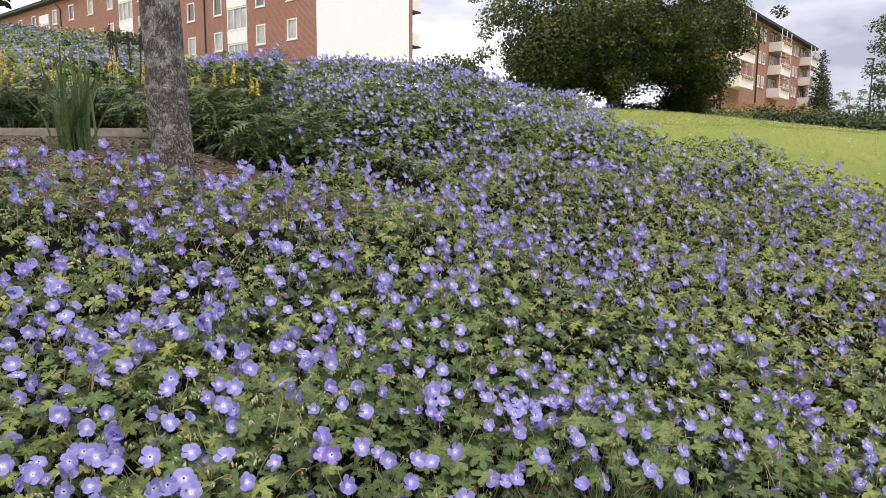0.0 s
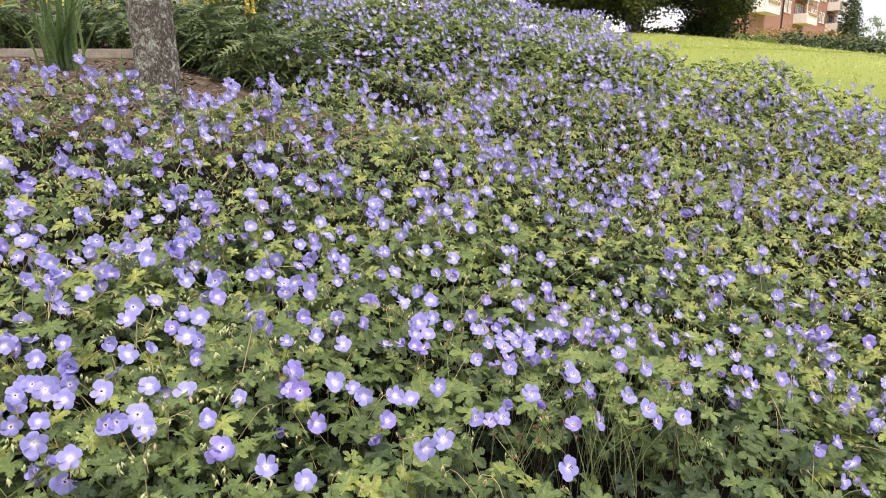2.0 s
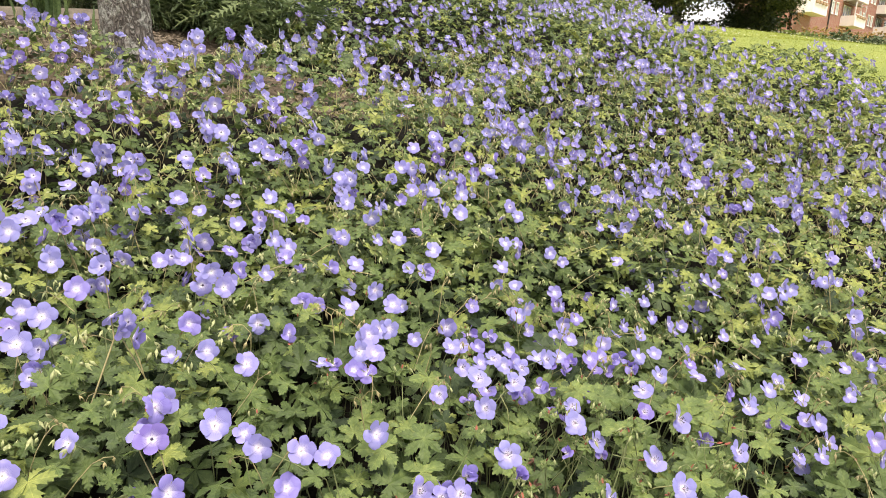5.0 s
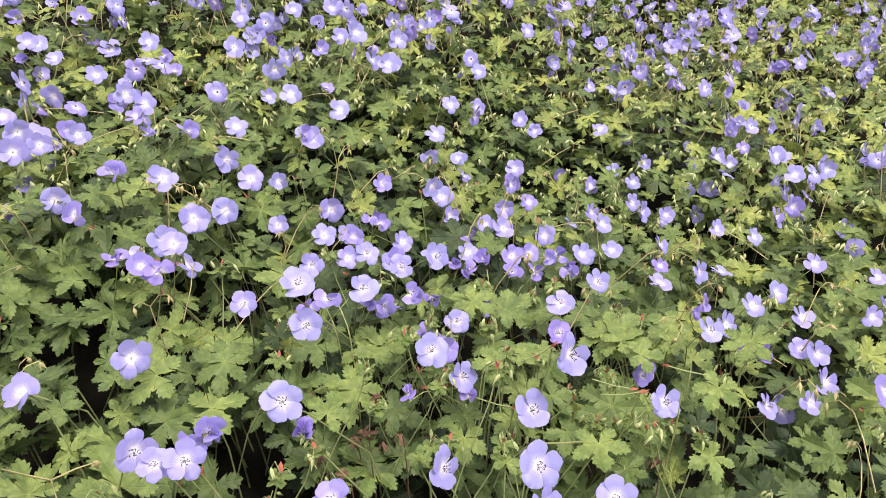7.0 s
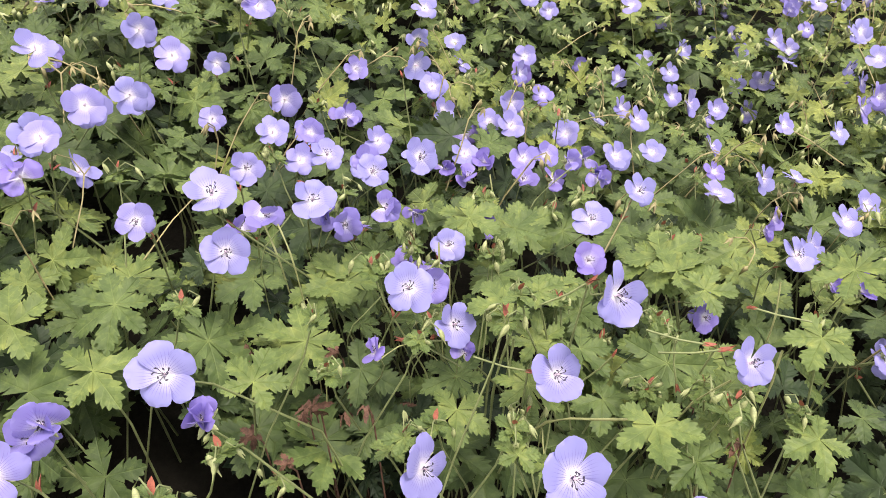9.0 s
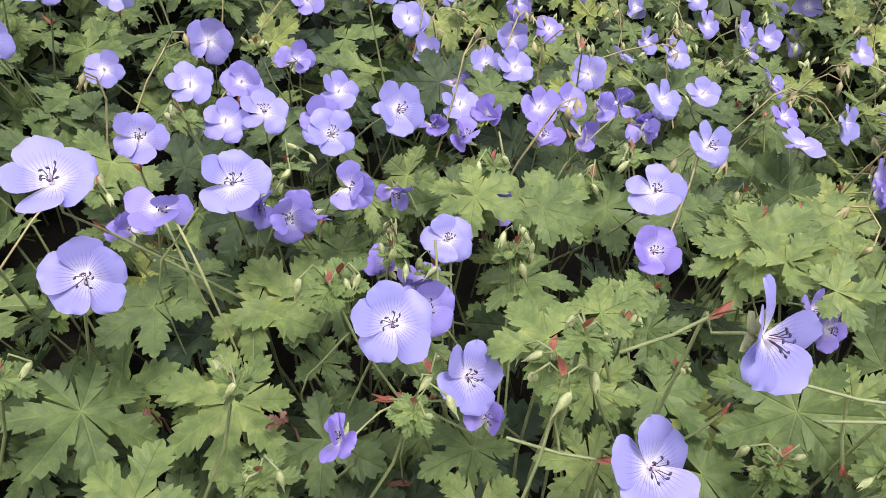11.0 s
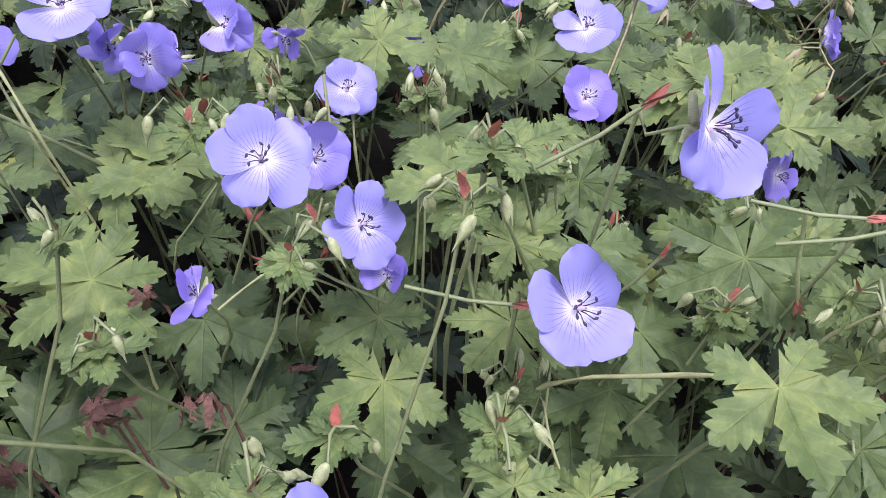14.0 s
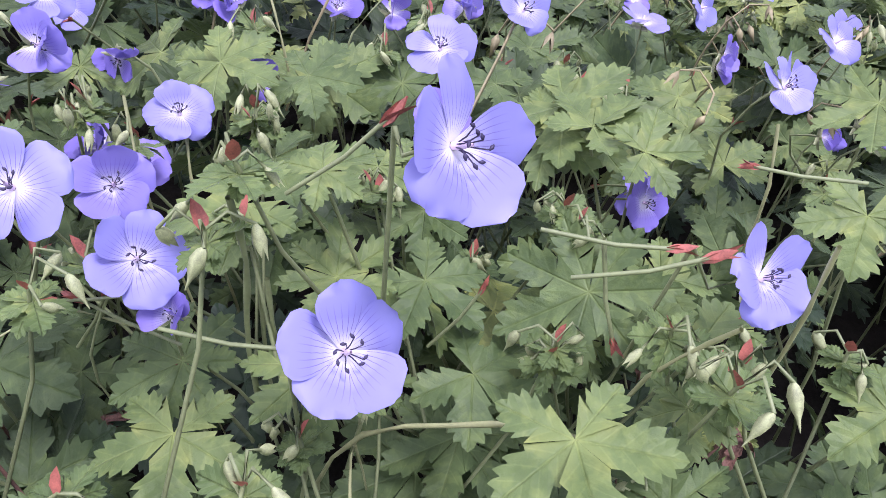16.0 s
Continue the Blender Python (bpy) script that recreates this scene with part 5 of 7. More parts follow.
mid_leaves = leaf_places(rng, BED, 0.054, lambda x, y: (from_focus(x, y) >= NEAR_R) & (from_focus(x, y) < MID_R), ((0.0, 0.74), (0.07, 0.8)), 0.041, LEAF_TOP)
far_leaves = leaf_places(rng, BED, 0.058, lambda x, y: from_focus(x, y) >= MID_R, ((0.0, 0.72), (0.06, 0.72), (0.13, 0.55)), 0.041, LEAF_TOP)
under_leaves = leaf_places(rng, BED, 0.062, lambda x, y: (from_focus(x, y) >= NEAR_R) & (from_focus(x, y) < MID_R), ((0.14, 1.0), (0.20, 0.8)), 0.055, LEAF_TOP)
inner_blooms = bloom_places(rng, BED, 0.12, lambda x, y: (from_focus(x, y) < 1.15) & ((y > 2.42) | (x < 0.0) | (x > 1.05)) & (y > 1.7), 0.026, False)
inner_blooms = clear_of(inner_blooms, 0.075)
mid_blooms = clear_of(bloom_places(rng, BED, 0.128, lambda x, y: (from_focus(x, y) >= 1.15) & (from_focus(x, y) < MID_R), 0.031), 0.035)
left_blooms = clear_of(bloom_places(rng, [(-2.6, 1.5), (-0.25, 1.6), (-0.15, 3.0), (-0.6, 4.3), (-2.8, 4.0)], 0.235, lambda x, y: from_focus(x, y) < MID_R + 0.9, 0.031), 0.03)
right_blooms = clear_of(bloom_places(rng, [(0.95, 1.45), (2.5, 1.45), (3.0, 2.8), (1.2, 2.4)], 0.125, lambda x, y: np.ones(x.shape, bool), 0.0275), 0.04)
far_blooms = bloom_places(rng, BED, 0.124, lambda x, y: from_focus(x, y) >= MID_R, 0.0325)

mid_blooms.sort(key=lambda p: from_focus(p[0].translation.x, p[0].translation.y))
for m, tone in inner_blooms + mid_blooms[:40]:
    bloom(*m.translation, m.to_3x3() @ Vector((0, 0, 1)), m.to_scale().x, tone, pick.uniform(0, 72))
top_near.sort(key=lambda p: from_focus(p[0].translation.x, p[0].translation.y))
for m, tone in top_near[:270]:
    leaf(*m.translation, m.to_3x3() @ Vector((0, 0, 1)), m.to_scale().x, tone, pick.uniform(0, 360))

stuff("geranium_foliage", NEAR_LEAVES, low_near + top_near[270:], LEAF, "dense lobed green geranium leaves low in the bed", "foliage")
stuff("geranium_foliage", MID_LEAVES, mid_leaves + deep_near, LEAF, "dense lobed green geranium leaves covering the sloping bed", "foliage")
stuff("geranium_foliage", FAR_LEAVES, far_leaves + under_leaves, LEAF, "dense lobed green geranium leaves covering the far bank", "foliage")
stuff("geranium_blooms", MID_FLOWERS, mid_blooms[40:] + left_blooms + right_blooms, PETAL, "many violet-blue geranium blooms over the leaves of the bed", "flowers")
stuff("geranium_blooms", FAR_FLOWERS, [p for p in far_blooms if from_focus(p[0].translation.x, p[0].translation.y) < 5.5], PETAL, "many violet-blue geranium blooms over the bank", "flowers")
stuff("geranium_blooms", TINY_FLOWERS, [p for p in far_blooms if from_focus(p[0].translation.x, p[0].translation.y) >= 5.5], PETAL, "many violet-blue geranium blooms over the far bank", "flowers")


STALK = plain("tan_stalk", (0.27, 0.235, 0.115), 0.6, 0.5, 25.0)


def stalk_shape(bend):
    """A thin stalk that drops from a bloom, 1 long."""
    return tube([(0, 0, 0), (0.10, 0.05 * bend, -0.30), (0.28 * bend, 0.12, -1.0)], [0.011, 0.012, 0.013], 3)


def stalk_places(blooms):
    out = []
    for m, _ in blooms:
        p, n = m.translation, (m.to_3x3() @ Vector((0, 0, 1))).normalized()
        out.append((pose(*(p - n * 0.004), 0, 0, rng.uniform(0, 360)) @ Matrix.Scale(rng.uniform(0.10, 0.16), 4), 0.0))
    return out


stuff("geranium_stalks", [stalk_shape(1.0), stalk_shape(-1.3), stalk_shape(2.2)], stalk_places(mid_blooms[40:] + left_blooms + right_blooms + [p for p in far_blooms if from_focus(p[0].translation.x, p[0].translation.y) < 5.0]), STALK, "thin tan and pale green stalks under the blooms", "stalks")


# ---- buds and loose stalks ----
def spent_shape(seed):
    """A bent stalk that forks into two or three thin ones with spent calyces, 1 long."""
    rnd = random.Random(seed)
    out = [tube([(-0.55, 0.1, -0.75), (-0.22, 0.03, -0.25), (0, 0, 0)], [0.012, 0.011, 0.012], 3)]
    for k in range(rnd.choice((2, 2, 3))):
        a = rnd.uniform(-1.1, 1.1)
        r = rnd.uniform(0.22, 0.40)
        tip = (r * math.cos(a), r * math.sin(a), rnd.uniform(-0.02, 0.24))
        out.append(tube([(0, 0, 0), (0.55 * tip[0], 0.55 * tip[1], tip[2] * 0.5 + 0.07), tip], [0.010, 0.008, 0.008], 3))
        v, f, m = small_bud(k % 2 == 1)
        out.append((v * 0.14 + np.array(tip), f, m))
    return join(out)


def bud_places(rnd, step, keep, size):
    out = []
    for x, y in scatter(rnd, BED, step, keep):
        z = float(ground_z(x, y)) + LEAF_TOP + hump(x, y) + rnd.uniform(-0.03, 0.045)
        for k in range(rnd.integers(2, 5)):
            at = (x + rnd.normal(0, 0.012), y + rnd.normal(0, 0.012), z + rnd.normal(0, 0.008))
            out.append((facing((rnd.normal(0, 0.5), rnd.normal(0, 0.5), 1.0), rnd.uniform(0, 360), size * rnd.uniform(0.7, 1.2), at), 0.0))
    return out


stuff("geranium_buds", [small_bud(False), small_bud(True)], bud_places(rng, 0.085, lambda x, y: (from_focus(x, y) > 0.9) & (from_focus(x, y) < 4.5), 0.019), BUD, "cream and pale green hanging geranium buds among the leaves", "buds")


SPENT = [spent_shape(s) for s in range(5)]
spent = []
for x, y in scatter(rng, BED, 0.145, lambda x, y: (from_focus(x, y) > 0.42) & (from_focus(x, y) < 4.5) & (y > 1.5)):
    top = float(ground_z(x, y)) + LEAF_TOP + hump(x, y) + rng.uniform(0.0, 0.06)
    spent.append((pose(x, y, top, rng.normal(0, 22), rng.normal(0, 22), rng.uniform(0, 360)) @ Matrix.Scale(rng.uniform(0.08, 0.14), 4), 0.0))
stuff("spent_stalks", SPENT, spent, STALK, "tan forked stalks with spent calyces above the leaves", "stalks")


def bud_cluster(x, y, z, turn):
    ob = thing("bud_cluster", (x, y, z, 0, 0, turn), "cluster of pale green nodding geranium buds above the leaves", "bud", "bud clusters of the bed")
    stalk = part("stalk", tube([(0, 0, 0), (0.012, 0.008, -0.05), (0.05, 0.03, -0.14), (0.13, 0.05, float(ground_z(x, y)) - z)], [0.0010, 0.0011, 0.0012, 0.0013], 5), STEM, ob)
    for k in range(pick.randint(2, 4)):
        a = pick.uniform(0, 6.28)
        r, h = pick.uniform(0.008, 0.02), pick.uniform(-0.006, 0.010)
        tip = (r * math.cos(a), r * math.sin(a), h)
        bud = part("bud", BUD_MESHES[k % 2], BUD, ob, "", pose(*tip, pick.uniform(-40, 40), pick.uniform(-40, 40), pick.uniform(0, 60)) @ Matrix.Scale(pick.uniform(0.010, 0.0145), 4))
        part("bud_stalk", tube([(0, 0, 0), (tip[0] * 0.5, tip[1] * 0.5, h + 0.008), tip], 0.0008, 5), STEM, ob)
    for k in range(2):
        part("young_leaf", YOUNG_MESHES[pick.randrange(2)], LEAF, ob, "small yellow-green leaf", pose(0, 0, -0.006, pick.uniform(-25, 25), pick.uniform(-25, 25), 180 * k + pick.uniform(-40, 40)) @ Matrix.Scale(pick.uniform(0.014, 0.024), 4))
    part("bract", BRACT_MESH, BRACT, stalk, "small red bract", pose(0, 0, 0.0, 0, -65, pick.uniform(0, 360)) @ Matrix.Scale(pick.uniform(0.009, 0.014), 4))
    return ob


BUD_MESHES = [tri_mesh("bud", *b) for b in BUDS]
YOUNG_MESHES = [tri_mesh("young_leaf", *toned(s, 0.55)) for s in (NEAR_LEAVES[0], NEAR_LEAVES[3])]
for x, y in scatter(rng, [(-0.2, 1.75), (1.3, 1.75), (1.4, 2.9), (-0.4, 2.9)], 0.19, lambda x, y: from_focus(x, y) < 0.9):
    if min(math.hypot(x - p[0], y - p[1]) for p in taken[:128]) > 0.04:
        bud_cluster(x, y, float(ground_z(x, y)) + LEAF_TOP + hump(x, y) + rng.uniform(-0.02, 0.05), rng.uniform(0, 360))


# buds that stand close by the path's end
for x, y, z, turn in ((0.553, 2.080, 0.580, 20), (0.543, 2.063, 0.560, 200), (0.745, 2.038, 0.510, 90), (0.730, 2.075, 0.505, 10)):
    bud_cluster(x, y, z, turn)
bud_cluster(0.423, 2.218, 0.540, 356)
bud_cluster(0.395, 2.161, 0.544, 56)
bud_cluster(0.578, 2.378, 0.517, 32)
bud_cluster(0.770, 2.380, 0.487, 350)
bud_cluster(0.715, 2.360, 0.486, 302)
bud_cluster(0.381, 2.025, 0.505, 47)
bud_cluster(0.465, 2.106, 0.513, 21)
bud_cluster(0.688, 2.105, 0.468, 34)
bud_cluster(0.509, 2.242, 0.517, 235)
bud_cluster(0.316, 2.296, 0.557, 155)
bud_cluster(0.486, 2.352, 0.541, 332)
bud_cluster(0.594, 2.181, 0.503, 268)
bud_cluster(0.569, 2.051, 0.456, 277)
bud_cluster(0.489, 2.005, 0.478, 35)
bud_cluster(0.759, 2.064, 0.497, 329)
bud_cluster(0.719, 2.025, 0.453, 348)
bud_cluster(0.702, 2.199, 0.487, 139)
bud_cluster(0.769, 2.390, 0.488, 61)
bud_cluster(0.832, 2.104, 0.466, 207)
bud_cluster(0.686, 2.104, 0.459, 156)
bud_cluster(0.455, 2.202, 0.525, 132)
bud_cluster(0.724, 2.403, 0.495, 232)
bud_cluster(0.240, 2.032, 0.557, 152)
bud_cluster(0.342, 1.891, 0.530, 153)
bud_cluster(0.472, 1.953, 0.511, 0)
bud_cluster(0.561, 2.004, 0.487, 165)
bud_cluster(0.539, 2.116, 0.531, 264)
bud_cluster(0.391, 2.148, 0.545, 336)
bud_cluster(0.066, 2.218, 0.595, 254)
bud_cluster(0.513, 2.241, 0.526, 238)
bud_cluster(0.408, 2.839, 0.556, 194)
bud_cluster(0.732, 2.364, 0.493, 79)
bud_cluster(0.750, 2.057, 0.498, 335)
bud_cluster(0.708, 2.186, 0.486, 110)
bud_cluster(0.323, 1.832, 0.543, 134)
bud_cluster(0.461, 2.069, 0.523, 161)
bud_cluster(0.212, 2.329, 0.583, 313)
bud_cluster(0.423, 2.203, 0.540, 105)
bud_cluster(0.948, 2.624, 0.471, 234)
bud_cluster(0.590, 2.176, 0.514, 45)
bud_cluster(0.887, 2.261, 0.468, 76)
bud_cluster(0.359, 2.060, 0.539, 180)
bud_cluster(0.038, 2.618, 0.612, 40)
bud_cluster(-0.088, 2.483, 0.631, 327)
bud_cluster(1.358, 3.822, 0.415, 217)


# ---- stems, bracts and withered leaves among the near leaves ----
WITHERED = plain("withered_leaf", (0.12, 0.058, 0.038), 0.8, 0.7, 120.0, 0.4)
STRAW = plain("straw_stem", (0.25, 0.265, 0.115), 0.55, 0.25, 90.0)


def geranium_shoot(points, radius, label):
    """A stem from its tip downwards, carried on to the soil behind the leaves."""
    pts = [Vector(p) for p in points]
    low = pts[-1]
    foot = Vector((low.x + 0.3 * (low.x - pts[-2].x), low.y + 0.05, 0))
    foot.z = float(ground_z(foot.x, foot.y))
    pts += [low.lerp(foot, 0.4) + Vector((0, 0.012, 0.006)), foot]
    fine = []
    for a, b in zip(pts, pts[1:]):
        fine += [a, a.lerp(b, 0.5)]
    fine.append(pts[-1])
    for i in range(2, len(fine) - 1, 2):
        fine[i] = fine[i] * 0.5 + (fine[i - 1] + fine[i + 1]) * 0.25
    ob = thing("geranium_shoot", pose(*pts[-1]), label + " rising from the soil", "shoot", "loose shoots of the bed")
    width = [0.68 * radius * (1.0 + 0.25 * math.sin(2.4 * i)) for i in range(len(fine))]
    part("stem", tube([p - pts[-1] for p in fine], width, 7), STRAW if "pale" in label or "yellow" in label else STEM, ob)
    return ob


def red_bracts(at, along, size):
    """A tuft of three pointed bracts round a joint of a stalk."""
    ob = thing("bract_tuft", facing(along, 0, 1.0, at), "small tuft of pointed red bracts on a flower stalk", "bract", "red bracts of the bed")
    for k in range(3):
        part("bract", BRACT_MESH, BRACT, ob, "", pose(0, 0, 0, 0, pick.uniform(-84, -72), 120 * k + pick.uniform(-20, 20)) @ Matrix.Diagonal((size * pick.uniform(0.7, 0.95), size * 0.55, size * 0.7, 1)))
    part("stalk", tube([(0, 0, 0.004), (0.002, 0, -0.02), (0.006, 0.004, -0.05)], 0.0010, 6), STEM, ob)
    return ob


def withered_leaf(x, y, z, size):
    """A shrivelled leaf hanging on its stalk."""
    ob = thing("withered_leaf", (x, y, z, pick.uniform(-50, 50), pick.uniform(-50, 50), pick.uniform(0, 360)), "shrivelled red-brown geranium leaf hanging low among the green ones", "leaf", "withered leaves of the bed")
    v, f, m = leaf_shape(LOBE_MID, 5, pick.randrange(99), 0.9)
    curl = np.stack([v[:, 0] * 0.7, v[:, 1] * 0.8, v[:, 2] + 0.25 * np.sin(6 * v[:, 0]) * np.cos(5 * v[:, 1])], 1)
    part("blade", (curl * size * 0.75, f, m), WITHERED, ob)
    back = ob.matrix_basis.inverted()
    foot = Vector((x + 0.02, y + 0.03, float(ground_z(x + 0.02, y + 0.03))))
    part("leaf_stalk", tube([(0, 0, 0), back @ Vector((x + 0.005, y + 0.01, z - 0.02)), back @ foot], [0.0009, 0.0010, 0.0013], 5), WITHERED, ob)
    return ob


geranium_shoot(((0.689, 2.035, 0.480), (0.672, 2.055, 0.466), (0.638, 2.070, 0.444), (0.590, 2.080, 0.429), (0.554, 2.100, 0.351)), 0.0021, "thick yellow-green leaf stem with a swollen node")
geranium_shoot(((0.598, 2.010, 0.432), (0.594, 2.020, 0.424), (0.589, 2.050, 0.422), (0.587, 2.080, 0.429)), 0.0012, "pale arching flower stalk")
geranium_shoot(((0.550, 2.075, 0.567), (0.549, 2.085, 0.528), (0.541, 2.090, 0.496), (0.532, 2.100, 0.435)), 0.0022, "thick green flower stem")
geranium_shoot(((0.286, 2.160, 0.576), (0.298, 2.150, 0.560), (0.309, 2.140, 0.541)), 0.0014, "pale straw-coloured flower stem")
geranium_shoot(((0.455, 2.200, 0.551), (0.458, 2.190, 0.527), (0.461, 2.180, 0.501)), 0.0014, "pale straw-coloured flower stem")
geranium_shoot(((0.407, 2.130, 0.519), (0.386, 2.130, 0.491), (0.362, 2.130, 0.462)), 0.0011, "slender green flower stalk")
geranium_shoot(((0.417, 2.070, 0.481), (0.426, 2.090, 0.480), (0.438, 2.110, 0.479), (0.455, 2.120, 0.461), (0.477, 2.130, 0.440)), 0.0010, "slender pale flower stalk")
geranium_shoot(((0.466, 2.110, 0.485), (0.452, 2.110, 0.461), (0.439, 2.110, 0.428)), 0.0011, "slender green flower stalk")
geranium_shoot(((0.349, 2.100, 0.430), (0.349, 2.100, 0.402), (0.346, 2.100, 0.369)), 0.0015, "pale straw-coloured leaf stem")
geranium_shoot(((0.740, 2.040, 0.538), (0.731, 2.060, 0.505), (0.711, 2.070, 0.467)), 0.0014, "pale green flower stalk bearing hanging buds")
geranium_shoot(((0.789, 2.080, 0.547), (0.791, 2.085, 0.520), (0.794, 2.090, 0.493)), 0.0016, "pale yellow-green flower stem")
geranium_shoot(((0.830, 2.240, 0.523), (0.832, 2.235, 0.498), (0.834, 2.230, 0.472)), 0.0015, "pale yellow-green flower stem")
geranium_shoot(((0.459, 2.260, 0.504), (0.460, 2.250, 0.483), (0.462, 2.240, 0.464)), 0.0015, "pale straw-coloured flower stem")
geranium_shoot(((0.550, 2.100, 0.507), (0.549, 2.100, 0.482), (0.545, 2.110, 0.441)), 0.0020, "thick green flower stem")
geranium_shoot(((0.488, 2.400, 0.548), (0.495, 2.390, 0.521), (0.500, 2.380, 0.494)), 0.0014, "pale straw-coloured flower stem")
geranium_shoot(((0.235, 2.220, 0.556), (0.255, 2.200, 0.536), (0.274, 2.180, 0.518)), 0.0016, "pale straw-coloured flower stem")
geranium_shoot(((0.298, 2.170, 0.584), (0.281, 2.160, 0.561), (0.260, 2.150, 0.536)), 0.0011, "slender green flower stalk")
geranium_shoot(((0.596, 2.420, 0.560), (0.567, 2.400, 0.538), (0.537, 2.380, 0.505)), 0.0011, "slender green flower stalk")
red_bracts((0.610, 2.070, 0.601), (0.71, 0.00, 0.71), 0.018)
red_bracts((0.440, 2.110, 0.482), (-0.99, 0.00, -0.14), 0.018)
red_bracts((0.464, 2.110, 0.485), (0.50, 0.00, 0.87), 0.018)
red_bracts((0.565, 2.055, 0.507), (1.00, 0.00, 0.00), 0.017)
red_bracts((0.599, 2.010, 0.430), (0.78, 0.00, -0.62), 0.022)
red_bracts((0.732, 2.070, 0.546), (0.93, 0.00, 0.37), 0.018)
red_bracts((0.454, 2.110, 0.481), (-0.86, 0.00, 0.51), 0.016)
red_bracts((0.649, 2.120, 0.484), (0.45, 0.00, 0.89), 0.013)
red_bracts((0.707, 2.080, 0.495), (0.27, 0.00, -0.96), 0.014)
red_bracts((0.783, 2.150, 0.543), (-0.99, 0.00, 0.16), 0.014)
red_bracts((0.721, 2.080, 0.544), (1.00, 0.00, 0.00), 0.016)
withered_leaf(0.338, 2.070, 0.405, 0.022)
withered_leaf(0.338, 2.050, 0.413, 0.016)
withered_leaf(0.429, 2.120, 0.377, 0.020)
withered_leaf(0.741, 2.130, 0.444, 0.022)
withered_leaf(0.291, 2.030, 0.395, 0.030)
withered_leaf(0.732, 2.030, 0.448, 0.020)
withered_leaf(0.372, 2.090, 0.384, 0.020)
withered_leaf(0.776, 2.070, 0.441, 0.026)
withered_leaf(0.408, 2.050, 0.437, 0.024)
withered_leaf(0.247, 2.120, 0.436, 0.022)
withered_leaf(0.360, 2.030, 0.448, 0.028)
withered_leaf(0.362, 2.100, 0.463, 0.018)
withered_leaf(0.340, 2.000, 0.394, 0.022)
withered_leaf(0.252, 1.900, 0.395, 0.022)


# ---- simple leaf shapes for shrubs and trees ----
TREE_LEAVES = [(np.array([(0, 0, 0), (0.55, 0.42, 0.06), (1.1, 0.0, -0.08), (0.55, -0.42, 0.06)]), np.array([(0, 2, 1), (0, 3, 2)]), np.array([(0.3, 0.3, 0), (0.6, 1, 0), (1, 0.3, 0), (0.6, -1, 0.0)])),
               (np.array([(0, 0, 0), (0.5, 0.5, -0.05), (0.95, 0.05, 0.1), (0.45, -0.45, -0.05)]), np.array([(0, 2, 1), (0, 3, 2)]), np.array([(0.3, 0.3, 0), (0.6, 1, 0), (1, 0.3, 0), (0.6, -1, 0.0)]))]


def fern_leaf(bend, seed):
    """A cut leaf along +x: a drooping midrib with pointed side lobes."""
    rnd = random.Random(seed)
    v, f, m = [], [], []
    for i in range(6):
        x = 0.12 + 0.15 * i
        z = -bend * x * x
        long = 0.40 * (1 - abs(x - 0.42) / 0.75)
        for side in (-1, 1):
            at = len(v)
            v += [(x - 0.035, 0.0, z), (x + 0.075, 0.0, z - 0.01), (x + 0.17 * rnd.uniform(0.6, 1.3), side * long, z - 0.10 * rnd.uniform(0.2, 1.6)), (x + 0.10, side * long * 0.5, z + 0.02)]
            m += [(0.3, 0.1, 0), (0.4, 0.1, 0), (0.9, side, 0), (0.6, 0.6 * side, 0)]
            f += [(at, at + 1, at + 3), (at, at + 3, at + 2)]
    at = len(v)
    v += [(0, -0.02, 0), (0, 0.02, 0), (0.9, 0.02, -bend * 0.81), (0.9, -0.02, -bend * 0.81), (1.08, 0, -bend * 1.2)]
    m += [(0.2, 0.0, 0)] * 5
    f += [(at, at + 1, at + 2), (at, at + 2, at + 3), (at + 3, at + 2, at + 4)]
    return np.array(v, float), np.array(f), np.array(m, float)


FERN = [fern_leaf(0.35, 1), fern_leaf(0.7, 2), fern_leaf(0.15, 3)]
CUT = [star_leaf(51, 0.3), star_leaf(52, 0.5)]


def laid(shapes, places):
    return join([many(s, [np.array(m) for m, _ in places[i::len(shapes)]], [t for _, t in places[i::len(shapes)]]) for i, s in enumerate(shapes) if places[i::len(shapes)]])


def clump_places(rnd, lobes, count, size, tone=0.4, shell=0.55):
    """Leaf places in flattened clumps; lobes: centre and radius."""
    out = []
    weights = np.array([l[3] ** 2 for l in lobes])
    own = rnd.normal(0, 0.12, len(lobes))
    for k in rnd.choice(len(lobes), count, p=weights / weights.sum()):
        cx, cy, cz, r = lobes[k]
        d = rnd.normal(size=3)
        d /= np.linalg.norm(d)
        q = r * (shell + (1.05 - shell) * rnd.random() ** 0.6) * (1.0 + 0.22 * math.sin(7.0 * d[0] + 3.0 * k) * math.cos(6.0 * d[1] - 2.0 * k))
        at = (cx + d[0] * q, cy + d[1] * q, cz + d[2] * q * 0.66)
        n = Vector((d[0] * 0.7 + rnd.normal(0, 0.45), d[1] * 0.7 + rnd.normal(0, 0.45), 0.6 + rnd.normal(0, 0.35)))
        out.append((facing(n, rnd.uniform(0, 360), size * rnd.uniform(0.7, 1.3), at), float(np.clip(rnd.normal(tone + own[k], 0.20), 0, 1))))
    return out


